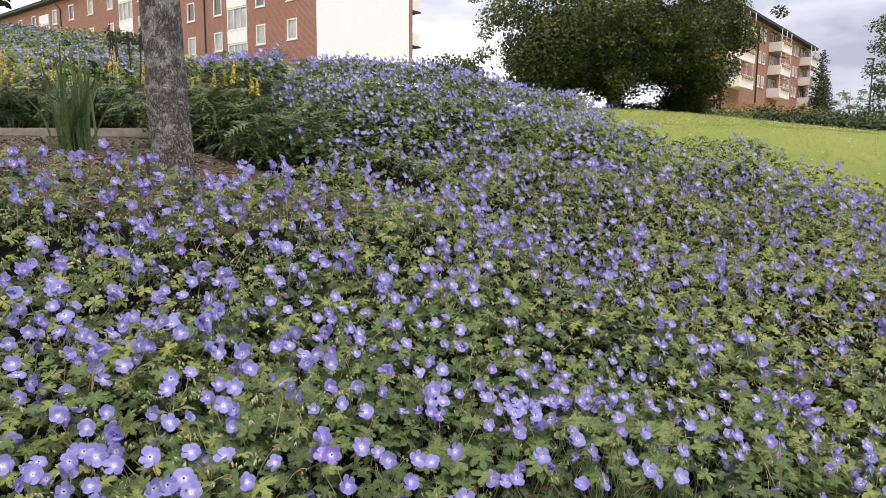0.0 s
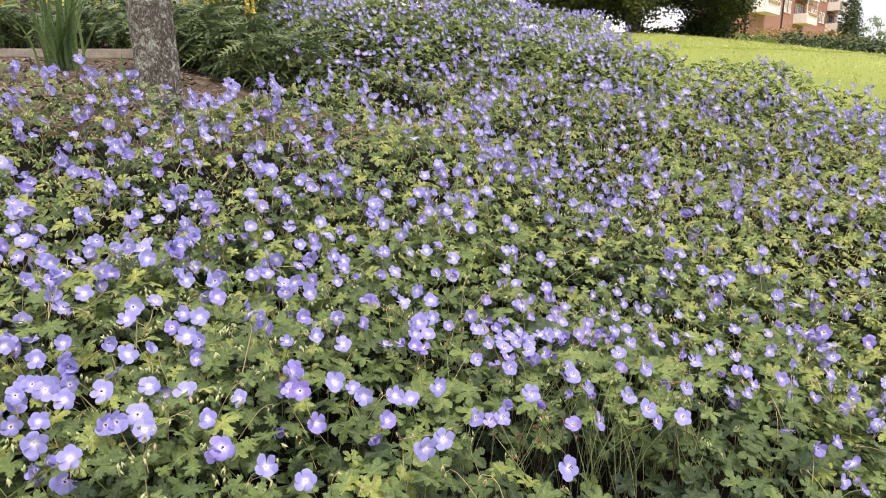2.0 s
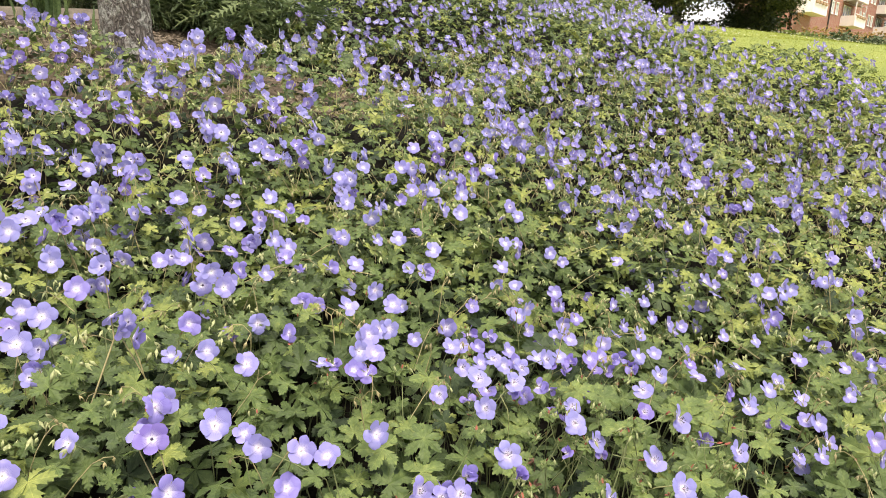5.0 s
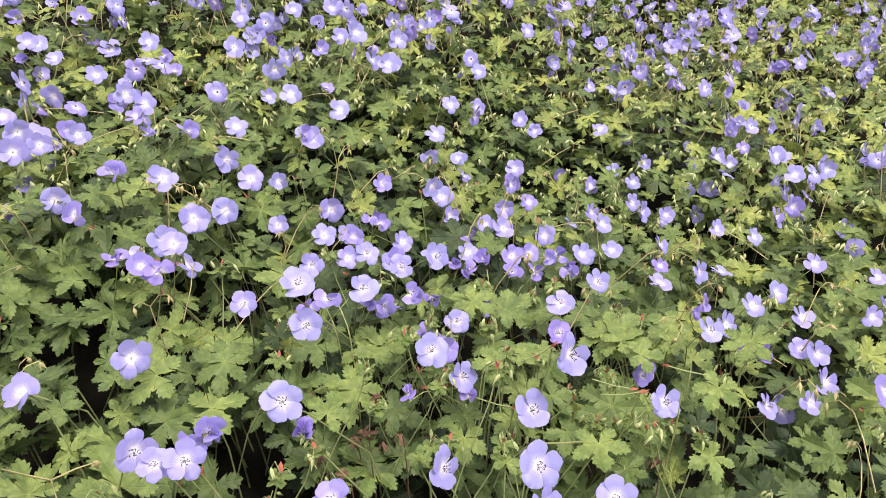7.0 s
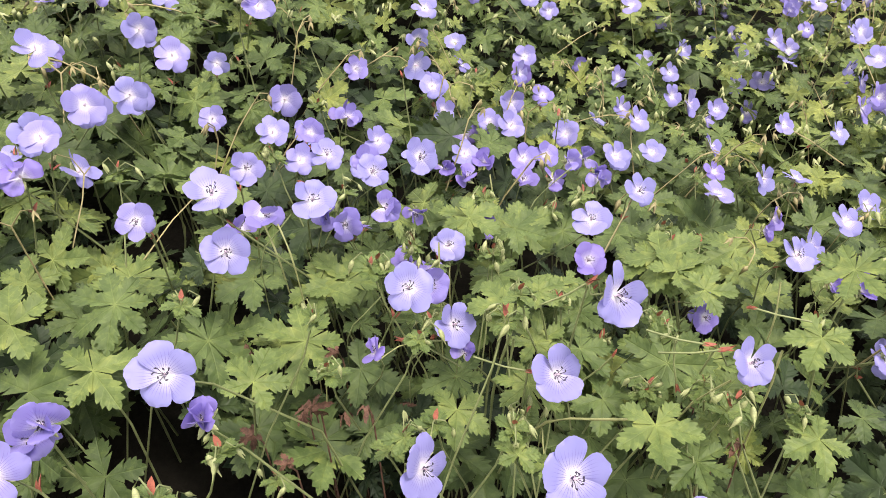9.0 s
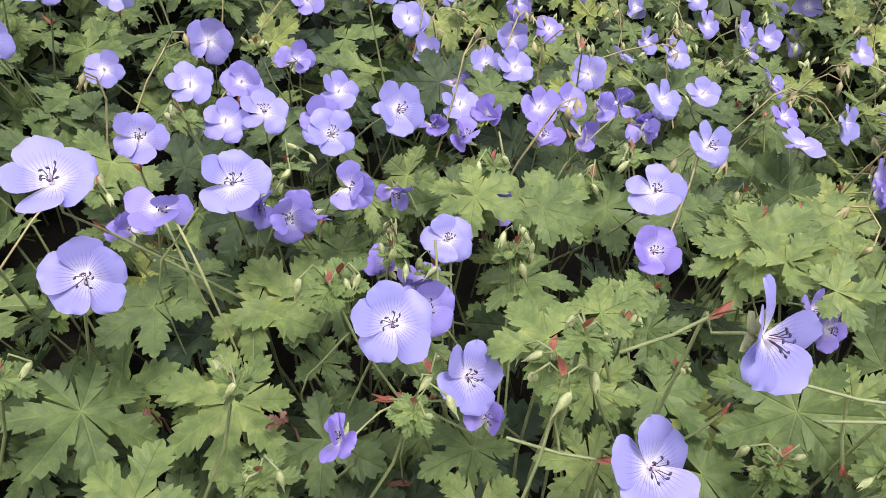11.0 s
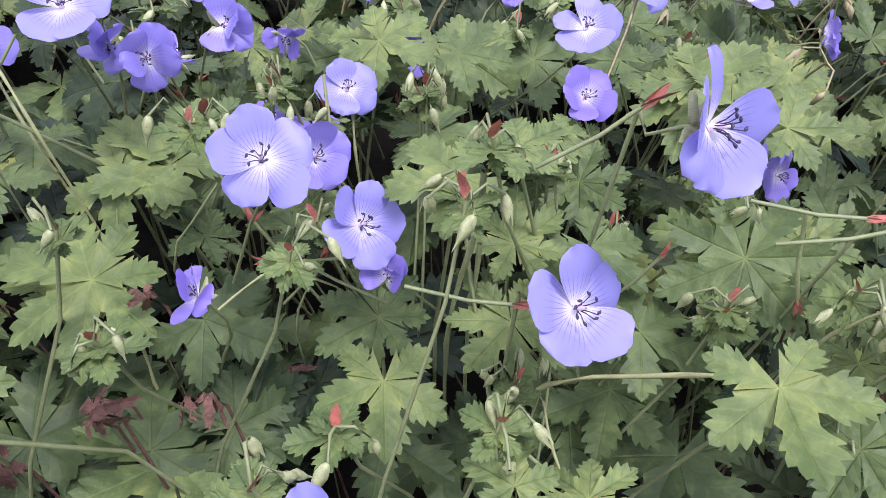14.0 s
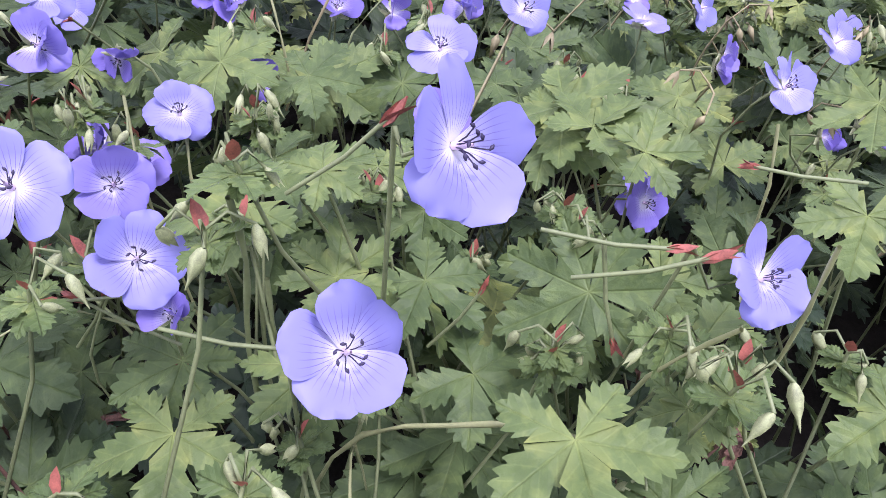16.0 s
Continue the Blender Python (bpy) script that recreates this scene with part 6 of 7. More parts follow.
# ---- the young tree in the bed ----
def trunk_form(points, radii, sides, rough, seed):
    """A trunk with fluted, uneven bark."""
    pts, rr = [], []
    for i in range(len(points) - 1):
        for k in range(12):
            f = k / 12
            pts.append(Vector(points[i]).lerp(Vector(points[i + 1]), f))
            rr.append(radii[i] * (1 - f) + radii[i + 1] * f)
    pts.append(Vector(points[-1])), rr.append(radii[-1])
    v, f, m = tube(pts, rr, sides)
    for i, p in enumerate(v):
        ring = i // sides
        c = np.array(pts[ring])
        q = noise.noise(Vector((p[0] * 9 + seed, p[1] * 9, p[2] * 2.2))) + 0.6 * noise.noise(Vector((p[0] * 30, p[1] * 30 + seed, p[2] * 7)))
        v[i] = c + (p - c) * (1 + rough * q)
    return v, f, m


ty = float(ground_z(-1.82, 4.66))
young_tree = thing("young_tree", (-1.82, 4.66, ty - 0.05), "slender park tree with grey lichen-spotted bark in the bed", "tree")
part("trunk", trunk_form([(0.02, 0, 0), (0, 0.0, 0.25), (-0.04, 0.02, 1.0), (-0.09, 0.03, 2.2), (-0.10, 0.05, 3.4), (-0.12, 0.05, 5.6)], [0.162, 0.136, 0.122, 0.112, 0.10, 0.03], 64, 0.11, 2.0), BARK, young_tree)
rnd_t = np.random.default_rng(21)
lobes_t = []
for k in range(16):
    a = k * 2.4
    h = 3.3 + 0.16 * k
    r = 1.25 * (1 - 0.035 * k)
    tip = (r * math.cos(a), r * math.sin(a), h + 0.55)
    part("limb", tube([(-0.10, 0.05, h - 0.2), (0.5 * tip[0], 0.5 * tip[1], h + 0.25), tip], [0.035, 0.022, 0.008], 6), BARK, young_tree)
    lobes_t.append((*tip, 0.55))
part("crown", laid(TREE_LEAVES, clump_places(rnd_t, lobes_t, 2600, 0.085, 0.4, 0.2)), TREE_LEAF, young_tree, kind="stuff")
part("limb", tube([(-0.10, 0.05, 3.2), (-0.55, -0.10, 2.9), (-1.0, -0.22, 1.35 + 0.0)], [0.02, 0.012, 0.004], 6), BARK, young_tree)
part("hanging_foliage", laid(TREE_LEAVES, clump_places(rnd_t, [(-1.0, -0.22, 1.28, 0.13), (-0.86, -0.18, 1.36, 0.10)], 34, 0.07, 0.3, 0.1)), TREE_LEAF, young_tree, kind="stuff")


# ---- left border: iris, timber edge, dark perennials, yellow spikes ----
def iris_clump(x, y, height, count, seed):
    rnd = np.random.default_rng(seed)
    ob = thing("iris_clump", (x, y, float(ground_z(x, y))), "upright fan of green sword-shaped iris leaves in bare soil", "plant")
    for k in range(count):
        a, lean = rnd.uniform(0, 360), abs(rnd.normal(0, 1)) * 11
        tall = height * rnd.uniform(0.55, 1.05)
        flop = 0.9 if rnd.random() < 0.26 else 0.12
        rows = []
        for i in range(7):
            f = i / 6
            w = 0.0125 * (1 - f ** 3) + 0.001
            rows.append([(f * f * flop * tall * 0.55, w * s, tall * f * (1 - 0.45 * flop * f)) for s in (-1, 0, 1)])
        shape = strip_shape(rows, [[(0.4, 0.7 * s) for s in (-1, 0, 1)]] * 7, float(rnd.uniform(0.2, 0.8)))
        part("sword_leaf", shape, BLADE, ob, "", pose(rnd.normal(0, 0.07), rnd.normal(0, 0.07), 0, 0, lean, a))
    return ob


iris_clump(-3.28, 6.16, 0.96, 44, 4)
iris_clump(-2.15, 5.15, 0.30, 9, 5)


def timber(x0, y0, x1, y1):
    z = float(ground_z((x0 + x1) / 2, (y0 + y1) / 2))
    long = math.hypot(x1 - x0, y1 - y0)
    ob = thing("timber_edging", pose(x0, y0, z - 0.02, 0, 0, math.degrees(math.atan2(y1 - y0, x1 - x0))), "weathered timber beam edging the border", "edging")
    bm = block(0, long, -0.08, 0.08, 0, 0.10, 0.012)
    for v in bm.verts:
        v.co += Vector((0, 0.008, 0.008)) * noise.noise(v.co * 6)
    part("beam", bm, TIMBER, ob)


timber(-7.2, 7.55, -4.8, 7.42)
timber(-4.78, 7.42, -2.7, 7.28)


def perennial(x, y, height, radius, count, leaf_size, shapes, mat, label, seed, tone=0.4):
    """A leafy clump: stems and a mass of cut or narrow leaves."""
    rnd = np.random.default_rng(seed)
    ob = thing("leafy_perennial", (x, y, float(ground_z(x, y))), label, "plant")
    stems, places = [], []
    for k in range(14):
        a, r = rnd.uniform(0, 6.28), radius * math.sqrt(rnd.random())
        tip = (r * math.cos(a), r * math.sin(a), height * rnd.uniform(0.75, 1.05) * (1 - 0.25 * (r / radius) ** 2))
        stems.append(tube([(tip[0] * 0.4, tip[1] * 0.4, 0), (tip[0] * 0.8, tip[1] * 0.8, tip[2] * 0.5), tip], [0.006, 0.005, 0.003], 4))
        for q in range(count // 14):
            f = 0.10 + 0.90 * math.sqrt(rnd.random())
            turn = rnd.uniform(0, 6.28)
            out = Vector((math.cos(turn), math.sin(turn), rnd.uniform(0.1, 0.6)))
            at = (tip[0] * (0.5 + 0.5 * f) + out.x * 0.03, tip[1] * (0.5 + 0.5 * f) + out.y * 0.03, tip[2] * f)
            n = Vector((0, 0, 1)) + Vector((rnd.normal(0, 0.4), rnd.normal(-0.2, 0.4), 0))
            places.append((facing(n, math.degrees(turn), leaf_size * rnd.uniform(0.7, 1.3), at), float(np.clip(rnd.normal(tone, 0.2), 0, 1))))
    part("stem", join(stems), STEM, ob, kind="stuff")
    part("foliage", laid(shapes, places), mat, ob, kind="stuff")
    return ob


spots = random.Random(8)
for k in range(15):
    perennial(-7.4 + 0.36 * k + spots.uniform(-0.1, 0.1), 7.95 + spots.uniform(-0.1, 0.5), spots.uniform(0.36, 0.54), 0.36, 230, 0.19, FERN, DARK_LEAF, "dark green cut-leaved perennial behind the timber edge", 60 + k, 0.5)
for k, (x, y, h) in enumerate(((-2.35, 6.9, 0.62), (-2.02, 6.75, 0.58), (-1.78, 6.65, 0.50), (-2.15, 7.15, 0.52), (-1.95, 7.0, 0.50), (-2.55, 7.25, 0.55), (-2.5, 6.75, 0.50), (-1.62, 6.75, 0.42), (-1.5, 6.95, 0.46))):
    perennial(x, y, h, 0.30, 300, 0.22, FERN, DARK_LEAF, "grey-green shrubby perennial with cut drooping leaves", 90 + k, 0.62)


def flower_spike(x, y, base, height, mat, seed, label):
    rnd = np.random.default_rng(seed)
    z = float(ground_z(x, y))
    ob = thing("flower_spike", (x, y, z, rnd.normal(0, 4), rnd.normal(0, 4), 0), label, "flower", "flower spikes in the border")
    part("stem", tube([(0, 0, 0), (0.01, 0, base), (0.0, 0.0, base + height)], [0.006, 0.005, 0.002], 5), STEM, ob)
    places = []
    for k in range(44):
        f = rnd.random()
        a = rnd.uniform(0, 6.28)
        r = 0.034 * (1 - 0.7 * f) * rnd.uniform(0.5, 1.1)
        places.append((facing((math.cos(a), math.sin(a), 0.4), rnd.uniform(0, 360), 0.020 * (1 - 0.4 * f) * rnd.uniform(0.6, 1.2), (r * math.cos(a), r * math.sin(a), base + height * f)), 0.0))
    part("flower_head", laid(CUT, places), mat, ob, "bright yellow florets", kind="stuff")
    return ob


YELLOWS = "tall yellow flower spike above dark leaves"
for k, (x, y, b, h) in enumerate(((-5.9, 9.3, 0.50, 0.32), (-6.05, 9.4, 0.45, 0.35), (-5.75, 9.2, 0.40, 0.38), (-5.55, 9.3, 0.38, 0.36), (-5.4, 9.5, 0.40, 0.32), (-5.2, 9.3, 0.36, 0.3), (-6.2, 9.2, 0.4, 0.3), (-6.35, 9.25, 0.42, 0.34), (-6.1, 9.0, 0.36, 0.34), (-5.95, 9.05, 0.34, 0.36), (-5.85, 9.1, 0.40, 0.30), (-5.65, 9.05, 0.32, 0.34), (-6.5, 9.1, 0.38, 0.34),
                                  (-4.55, 9.4, 0.46, 0.34), (-4.3, 9.2, 0.5, 0.36), (-4.45, 9.5, 0.35, 0.3), (-3.95, 9.2, 0.4, 0.3), (-3.75, 9.0, 0.35, 0.25), (-4.9, 9.5, 0.4, 0.25))):
    flower_spike(x, y, b, h, YELLOW, 130 + k, YELLOWS)
for k, (x, y, b, h) in enumerate(((-2.42, 7.6, 0.50, 0.30), (-2.25, 7.15, 0.36, 0.24), (-2.85, 8.1, 0.45, 0.26), (-2.75, 8.2, 0.36, 0.26), (-2.05, 7.5, 0.42, 0.24), (-1.92, 7.4, 0.38, 0.24), (-2.55, 7.9, 0.40, 0.24), (-2.3, 7.5, 0.42, 0.22))):
    flower_spike(x, y, b, h, YELLOW, 150 + k, YELLOWS)
for k, (x, zc, h) in enumerate(((-2.05, 2.25, 0.24), (-2.35, 2.08, 0.20), (-1.88, 2.10, 0.13), (-1.77, 2.04, 0.20), (-2.14, 1.89, 0.16), (-2.21, 2.16, 0.12))):
    flower_spike(x * 1.065, 7.05, zc + 0.03 - h / 2 - float(ground_z(x * 1.065, 7.05)), h, YELLOW, 190 + k, YELLOWS)
SEED_HEAD = plain("seed_head", (0.05, 0.045, 0.04), 0.9, 0.3, 60.0)


def seed_spike(x, y, height, seed):
    rnd = np.random.default_rng(seed)
    ob = thing("seed_spike", (x, y, float(ground_z(x, y)), rnd.normal(0, 5), rnd.normal(0, 6), 0), "dark dried seed spike standing over the border", "plant", "dried seed spikes in the border")
    part("stem", tube([(0, 0, 0), (0.01, 0, height * 0.65), (0.02, 0, height)], [0.006, 0.012, 0.003], 5), SEED_HEAD, ob)
    part("seed_head", laid(CUT, [(facing((math.cos(k), math.sin(k), 0.5), 30 * k, 0.022, (0.016 * math.cos(k), 0.016 * math.sin(k), height * (0.62 + 0.01 * k))), 0.0) for k in range(34)]), SEED_HEAD, ob, kind="stuff")


for k in range(9):
    seed_spike(-4.75 + 0.13 * k, 9.75 + 0.1 * math.sin(3 * k), 0.95 + 0.12 * math.sin(2.1 * k), 170 + k)

# the flowering slope above the border
SLOPE = [(-17, 9.6), (-3.2, 9.3), (-2.6, 11.5), (-3.4, 14), (-5.5, 17), (-9, 19.5), (-24, 20)]
everywhere = lambda x, y: np.ones(x.shape, bool)
stuff("slope_foliage", FAR_LEAVES, leaf_places(rng, SLOPE, 0.15, everywhere, ((0.0, 1.0), (0.08, 0.8)), 0.10, 0.34), LEAF, "green leaves of the planting on the upper slope", "foliage")
stuff("slope_blooms", TINY_FLOWERS, bloom_places(rng, SLOPE, 0.22, everywhere, 0.034), PETAL, "violet-blue blooms over the planting on the upper slope", "flowers")


# taller plants of the same bed behind the shrubby perennials
BACK = [(-2.75, 7.45), (-1.8, 7.35), (-2.1, 9.3), (-2.9, 9.2)]
stuff("geranium_foliage", FAR_LEAVES, leaf_places(rng, BACK, 0.07, everywhere, ((0.0, 1.1), (0.12, 1.0), (0.28, 1.0), (0.42, 0.8)), 0.05, 0.74), LEAF, "dense green geranium leaves at the back of the bed", "foliage")
stuff("geranium_blooms", FAR_FLOWERS, bloom_places(rng, BACK, 0.11, everywhere, 0.0315, True, 0.80), PETAL, "violet-blue geranium blooms at the back of the bed", "flowers")

# bark chips on the bare soil
CHIP = [(np.array([(-1, -0.4, 0), (1, -0.3, 0.05), (0.9, 0.4, 0), (-0.8, 0.35, 0.1), (0, 0, 0.35)]), np.array([(0, 1, 4), (1, 2, 4), (2, 3, 4), (3, 0, 4)]), np.tile([0.5, 0.5, 0.0], (5, 1)))]
CHIPS = plain("bark_chips", (0.16, 0.125, 0.09), 0.9, 0.7, 30.0, 0.3)
BARE = [(-7, 3.8), (-3.5, 3.8), (-1.4, 4.15), (-0.6, 4.9), (0.1, 5.5), (-0.4, 6.1), (-1.5, 6.3), (-2.0, 7.1), (-4.8, 7.3), (-7, 7.4)]
stuff("bark_chips", CHIP, [(pose(x, y, float(ground_z(x, y)) - 0.003, rng.normal(0, 25), rng.normal(0, 25), rng.uniform(0, 360)) @ Matrix.Scale(rng.uniform(0.008, 0.032), 4), 0.0) for x, y in scatter(rng, BARE, 0.048, everywhere)], CHIPS, "brown bark chips over bare soil round the tree", "mulch")


# ---- trees and shrubs of the park ----
def tree_form(name, at, height, lobes, count, size, trunk_r, seed, label, mat, tone=0.4, shell=0.5):
    rnd = np.random.default_rng(seed)
    ob = thing(name, at, label, "tree" if "tree" in name or name == "conifer" else "shrub")
    if trunk_r:
        part("trunk", trunk_form([(0, 0, -0.3), (0.02, 0, height * 0.12), (0.05, 0.05, height * 0.35), (0.0, 0.1, height * 0.65), (0, 0, height * 0.9)], [trunk_r * 1.2, trunk_r, trunk_r * 0.85, trunk_r * 0.5, 0.03], 14, 0.06, seed), BARK, ob)
        for k in range(0, len(lobes), max(1, len(lobes) // 12)):
            c = lobes[k]
            z0 = min(c[2] * 0.75, height * 0.6)
            part("limb", tube([(0.03, 0.05, z0), (c[0] * 0.5, c[1] * 0.5, (z0 + c[2]) / 2 + 0.2), c[:3]], [trunk_r * 0.35, trunk_r * 0.22, 0.02], 6), BARK, ob)
    part("crown", laid(TREE_LEAVES, clump_places(rnd, lobes, count, size, tone, shell)), mat, ob, kind="stuff")
    return ob


rnd_b = np.random.default_rng(33)
big = []
for k in range(420):
    h = 0.9 + 9.5 * rnd_b.random() ** 1.5
    if k > 260:
        h = rnd_b.uniform(0.45, 2.8)
    w = 3.95 * (0.72 + 0.28 * min(1.0, (h - 0.45) / 2.4)) * math.sqrt(max(0.04, 1 - max(0.0, (h - 4.0) / 7.2) ** 2))
    a, q = rnd_b.uniform(0, 6.2832), rnd_b.random() ** 0.42
    spot = (w * q * math.cos(a) + 0.05, w * q * math.sin(a), h + 0.25 * (1 - q), rnd_b.uniform(0.32, 0.78))
    if spot[0] + 0.7 * spot[3] < 3.15 + 0.55 * max(0.0, h - 0.6) and not (0.1 < spot[0] < 2.2 and spot[2] - 0.6 * spot[3] < 0.85):
        big.append(spot)
for k in range(22):
    a, h = 2.39996 * k, 0.9 + 0.32 * k
    w = (3.95 + rnd_b.uniform(0.0, 0.55)) * math.sqrt(max(0.1, 1 - max(0.0, (h - 4.0) / 7.2) ** 2))
    if w * math.cos(a) < 2.9 + 0.55 * h:
        big.append((w * math.cos(a), w * math.sin(a), h, rnd_b.uniform(0.22, 0.40)))
big += [(-4.15, -0.2, 1.55, 0.30), (-4.5, -0.3, 1.42, 0.18), (-3.9, -0.1, 1.75, 0.32)]
TREE_AT = (5.12, 21.5, float(ground_z(5.12, 21.5)))
tree_form("park_tree", TREE_AT, 11.0, big, 190000, 0.080, 0.20, 3, "broad dark green park tree with a low dense crown", TREE_LEAF, 0.50, 0.55)


def hedge(name, x0, y0, x1, y1, height, deep, count, size, mat, seed, label, tone=0.35, lift=0.0):
    rnd = np.random.default_rng(seed)
    ob = thing(name, (x0, y0, float(ground_z(x0, y0)) + lift), label, "hedge")
    n = max(4, int(math.hypot(x1 - x0, y1 - y0) / (deep * 0.8)))
    lobes = []
    for k in range(n):
        f = (k + 0.5) / n
        x, y = x0 + (x1 - x0) * f, y0 + (y1 - y0) * f
        lobes.append((x - x0, y - y0, float(ground_z(x, y)) - float(ground_z(x0, y0)) + height * rnd.uniform(0.40, 0.55), height * rnd.uniform(0.5, 0.62)))
    part("foliage", laid(TREE_LEAVES, clump_places(rnd, lobes, count, size, tone, 0.3)), mat, ob, kind="stuff")
    return ob


HEDGE_LEAF = leaf_material("hedge_leaf", (0.03, 0.05, 0.018), (0.055, 0.085, 0.028), (0.12, 0.16, 0.05), 0.15)
RUST_LEAF = leaf_material("rusty_leaf", (0.12, 0.10, 0.03), (0.25, 0.16, 0.05), (0.34, 0.24, 0.08), 0.2)
LIME_LEAF = leaf_material("light_leaf", (0.07, 0.11, 0.03), (0.15, 0.20, 0.05), (0.26, 0.30, 0.08), 0.2)


# ---- grass blades on the lawn ----
LAWN = [(2.2, 9), (2.7, 8.1), (3.4, 8.1), (3.9, 7.2), (4.5, 6.6), (6.0, 6.0), (9, 6.0), (15, 14), (13, 22), (4, 22), (2.3, 13)]
BLADES = [(np.array([(0, -0.05, 0), (0, 0.05, 0), (0.15, 0, 1.0), (-0.3, 0.2, 0), (-0.3, 0.3, 0), (-0.5, 0.3, 0.8), (0.3, -0.2, 0), (0.3, -0.3, 0), (0.55, -0.4, 0.9)]), np.array([(0, 1, 2), (3, 4, 5), (6, 7, 8)]), np.tile([0.6, 0.5, 0.0], (9, 1)))]
TURF = leaf_material("grass_blade", (0.125, 0.17, 0.028), (0.235, 0.285, 0.046), (0.36, 0.38, 0.085), 0.3)
tufts = [(pose(x, y, float(ground_z(x, y)) - 0.005, rng.normal(0, 12), rng.normal(0, 12), rng.uniform(0, 360)) @ Matrix.Scale(rng.uniform(0.02, 0.048), 4), float(rng.uniform(0.2, 0.9))) for x, y in scatter(rng, LAWN, 0.075, everywhere)]
stuff("grass", BLADES, tufts, TURF, "short mown yellow-green lawn grass", "grass")
DAISY = plain("daisy", (0.75, 0.74, 0.68), 0.7, 0.1, 30.0)
specks = [(pose(x, y, float(ground_z(x, y)) + 0.05, 20, 0, rng.uniform(0, 360)) @ Matrix.Scale(0.014, 4), 0.0) for x, y in scatter(rng, LAWN, 0.5, everywhere)]
stuff("lawn_daisies", CUT, specks, DAISY, "tiny white daisies scattered in the lawn", "flowers")


# ---- hedges, shrubs and distant trees ----
hedge("hedge", 14.6, 33, 23.5, 35.5, 1.45, 1.2, 9000, 0.13, HEDGE_LEAF, 41, "long clipped dark green hedge beyond the lawn", 0.3)
hedge("rusty_shrubs", 15.0, 37, 21.0, 39, 1.8, 1.4, 3500, 0.13, RUST_LEAF, 42, "rust-tinged shrubs behind the clipped hedge", 0.4)
hedge("shrub_row", 8.9, 26, 11.2, 26.3, 1.0, 0.9, 3200, 0.10, LIME_LEAF, 43, "low light green shrubs on the crest of the lawn", 0.35)
hedge("hedge", 5.6, 27.5, 9.5, 27, 0.55, 0.9, 4200, 0.11, HEDGE_LEAF, 44, "dark low hedge under the park tree", 0.3)
hedge("understorey_shrub", 7.2, 22.6, 8.1, 22.7, 1.15, 0.6, 3800, 0.085, HEDGE_LEAF, 48, "dark shrub under the edge of the park tree", 0.15)
hedge("understorey_shrub", 5.3, 22.8, 7.3, 22.8, 0.55, 0.4, 1300, 0.08, HEDGE_LEAF, 49, "low dark growth under the park tree", 0.15)
hedge("hedge", -10.3, 21.8, -9.2, 21.8, 0.8, 0.7, 1500, 0.09, HEDGE_LEAF, 45, "small dark hedge on the upper slope", 0.4)
hedge("shrub_row", -12.4, 22.4, -10.8, 22.0, 0.6, 0.7, 1400, 0.09, LIME_LEAF, 46, "yellow-green shrubs along the upper slope", 0.7)
hedge("shrub_row", -0.3, 60, 1.9, 60, 4.4, 2.4, 2600, 0.28, HEDGE_LEAF, 47, "dark shrub beyond the flowering bank", 0.3)


def conifer(x, y, height, radius, seed, label):
    rnd = np.random.default_rng(seed)
    lobes = []
    for k in range(46):
        f = k / 46
        a = k * 2.4
        w = radius * (1 - f) ** 0.8
        lobes.append((w * 0.6 * math.cos(a), w * 0.6 * math.sin(a), height * (0.06 + 0.94 * f), 0.25 + w * 0.55))
    tree_form("conifer", (x, y, float(ground_z(x, y))), height, lobes, 5200, 0.22, 0.25, seed, label, HEDGE_LEAF, 0.2, 0.4)


conifer(50.3, 95, 13.0, 2.2, 51, "dark narrow conifer beside the apartment block")
conifer(51.9, 97, 10.0, 2.2, 52, "dark narrow conifer beside the apartment block")
light = [(1.6 * math.cos(k * 2.4), 1.6 * math.sin(k * 2.4), 3.0 + 0.35 * k, 0.7) for k in range(14)]
tree_form("birch_tree", (55.5, 97, float(ground_z(55.5, 97))), 8.5, light, 1500, 0.20, 0.12, 53, "thin open-crowned birch in the distance", LIME_LEAF, 0.3, 0.2)
right = [(1.7 * math.cos(k * 2.4), 1.7 * math.sin(k * 2.4), 1.2 + 0.33 * k, 0.9) for k in range(22)]
tree_form("park_tree", (29.3, 45, float(ground_z(29.3, 45))), 9.5, right, 7000, 0.15, 0.2, 54, "dark green tree at the edge of the park", HEDGE_LEAF, 0.3, 0.3)

lamp = thing("street_lamp", (36.05, 60, float(ground_z(36.05, 60))), "tall grey street lamp with a flat head", "lamp")
lamp_top = 9.95 - float(ground_z(36.05, 60))
part("pole", tube([(0, 0, 0), (0, 0, lamp_top * 0.5), (0, 0, lamp_top)], [0.09, 0.07, 0.05], 8), STEEL, lamp)
part("head", block(-0.55, 0.1, -0.12, 0.12, lamp_top - 0.02, lamp_top + 0.10, 0.02), STEEL, lamp)


# ---- apartment blocks ----
PALE_PANE = plain("pale_grey_pane", (0.42, 0.44, 0.46), 0.15, 0.25, 1.6)


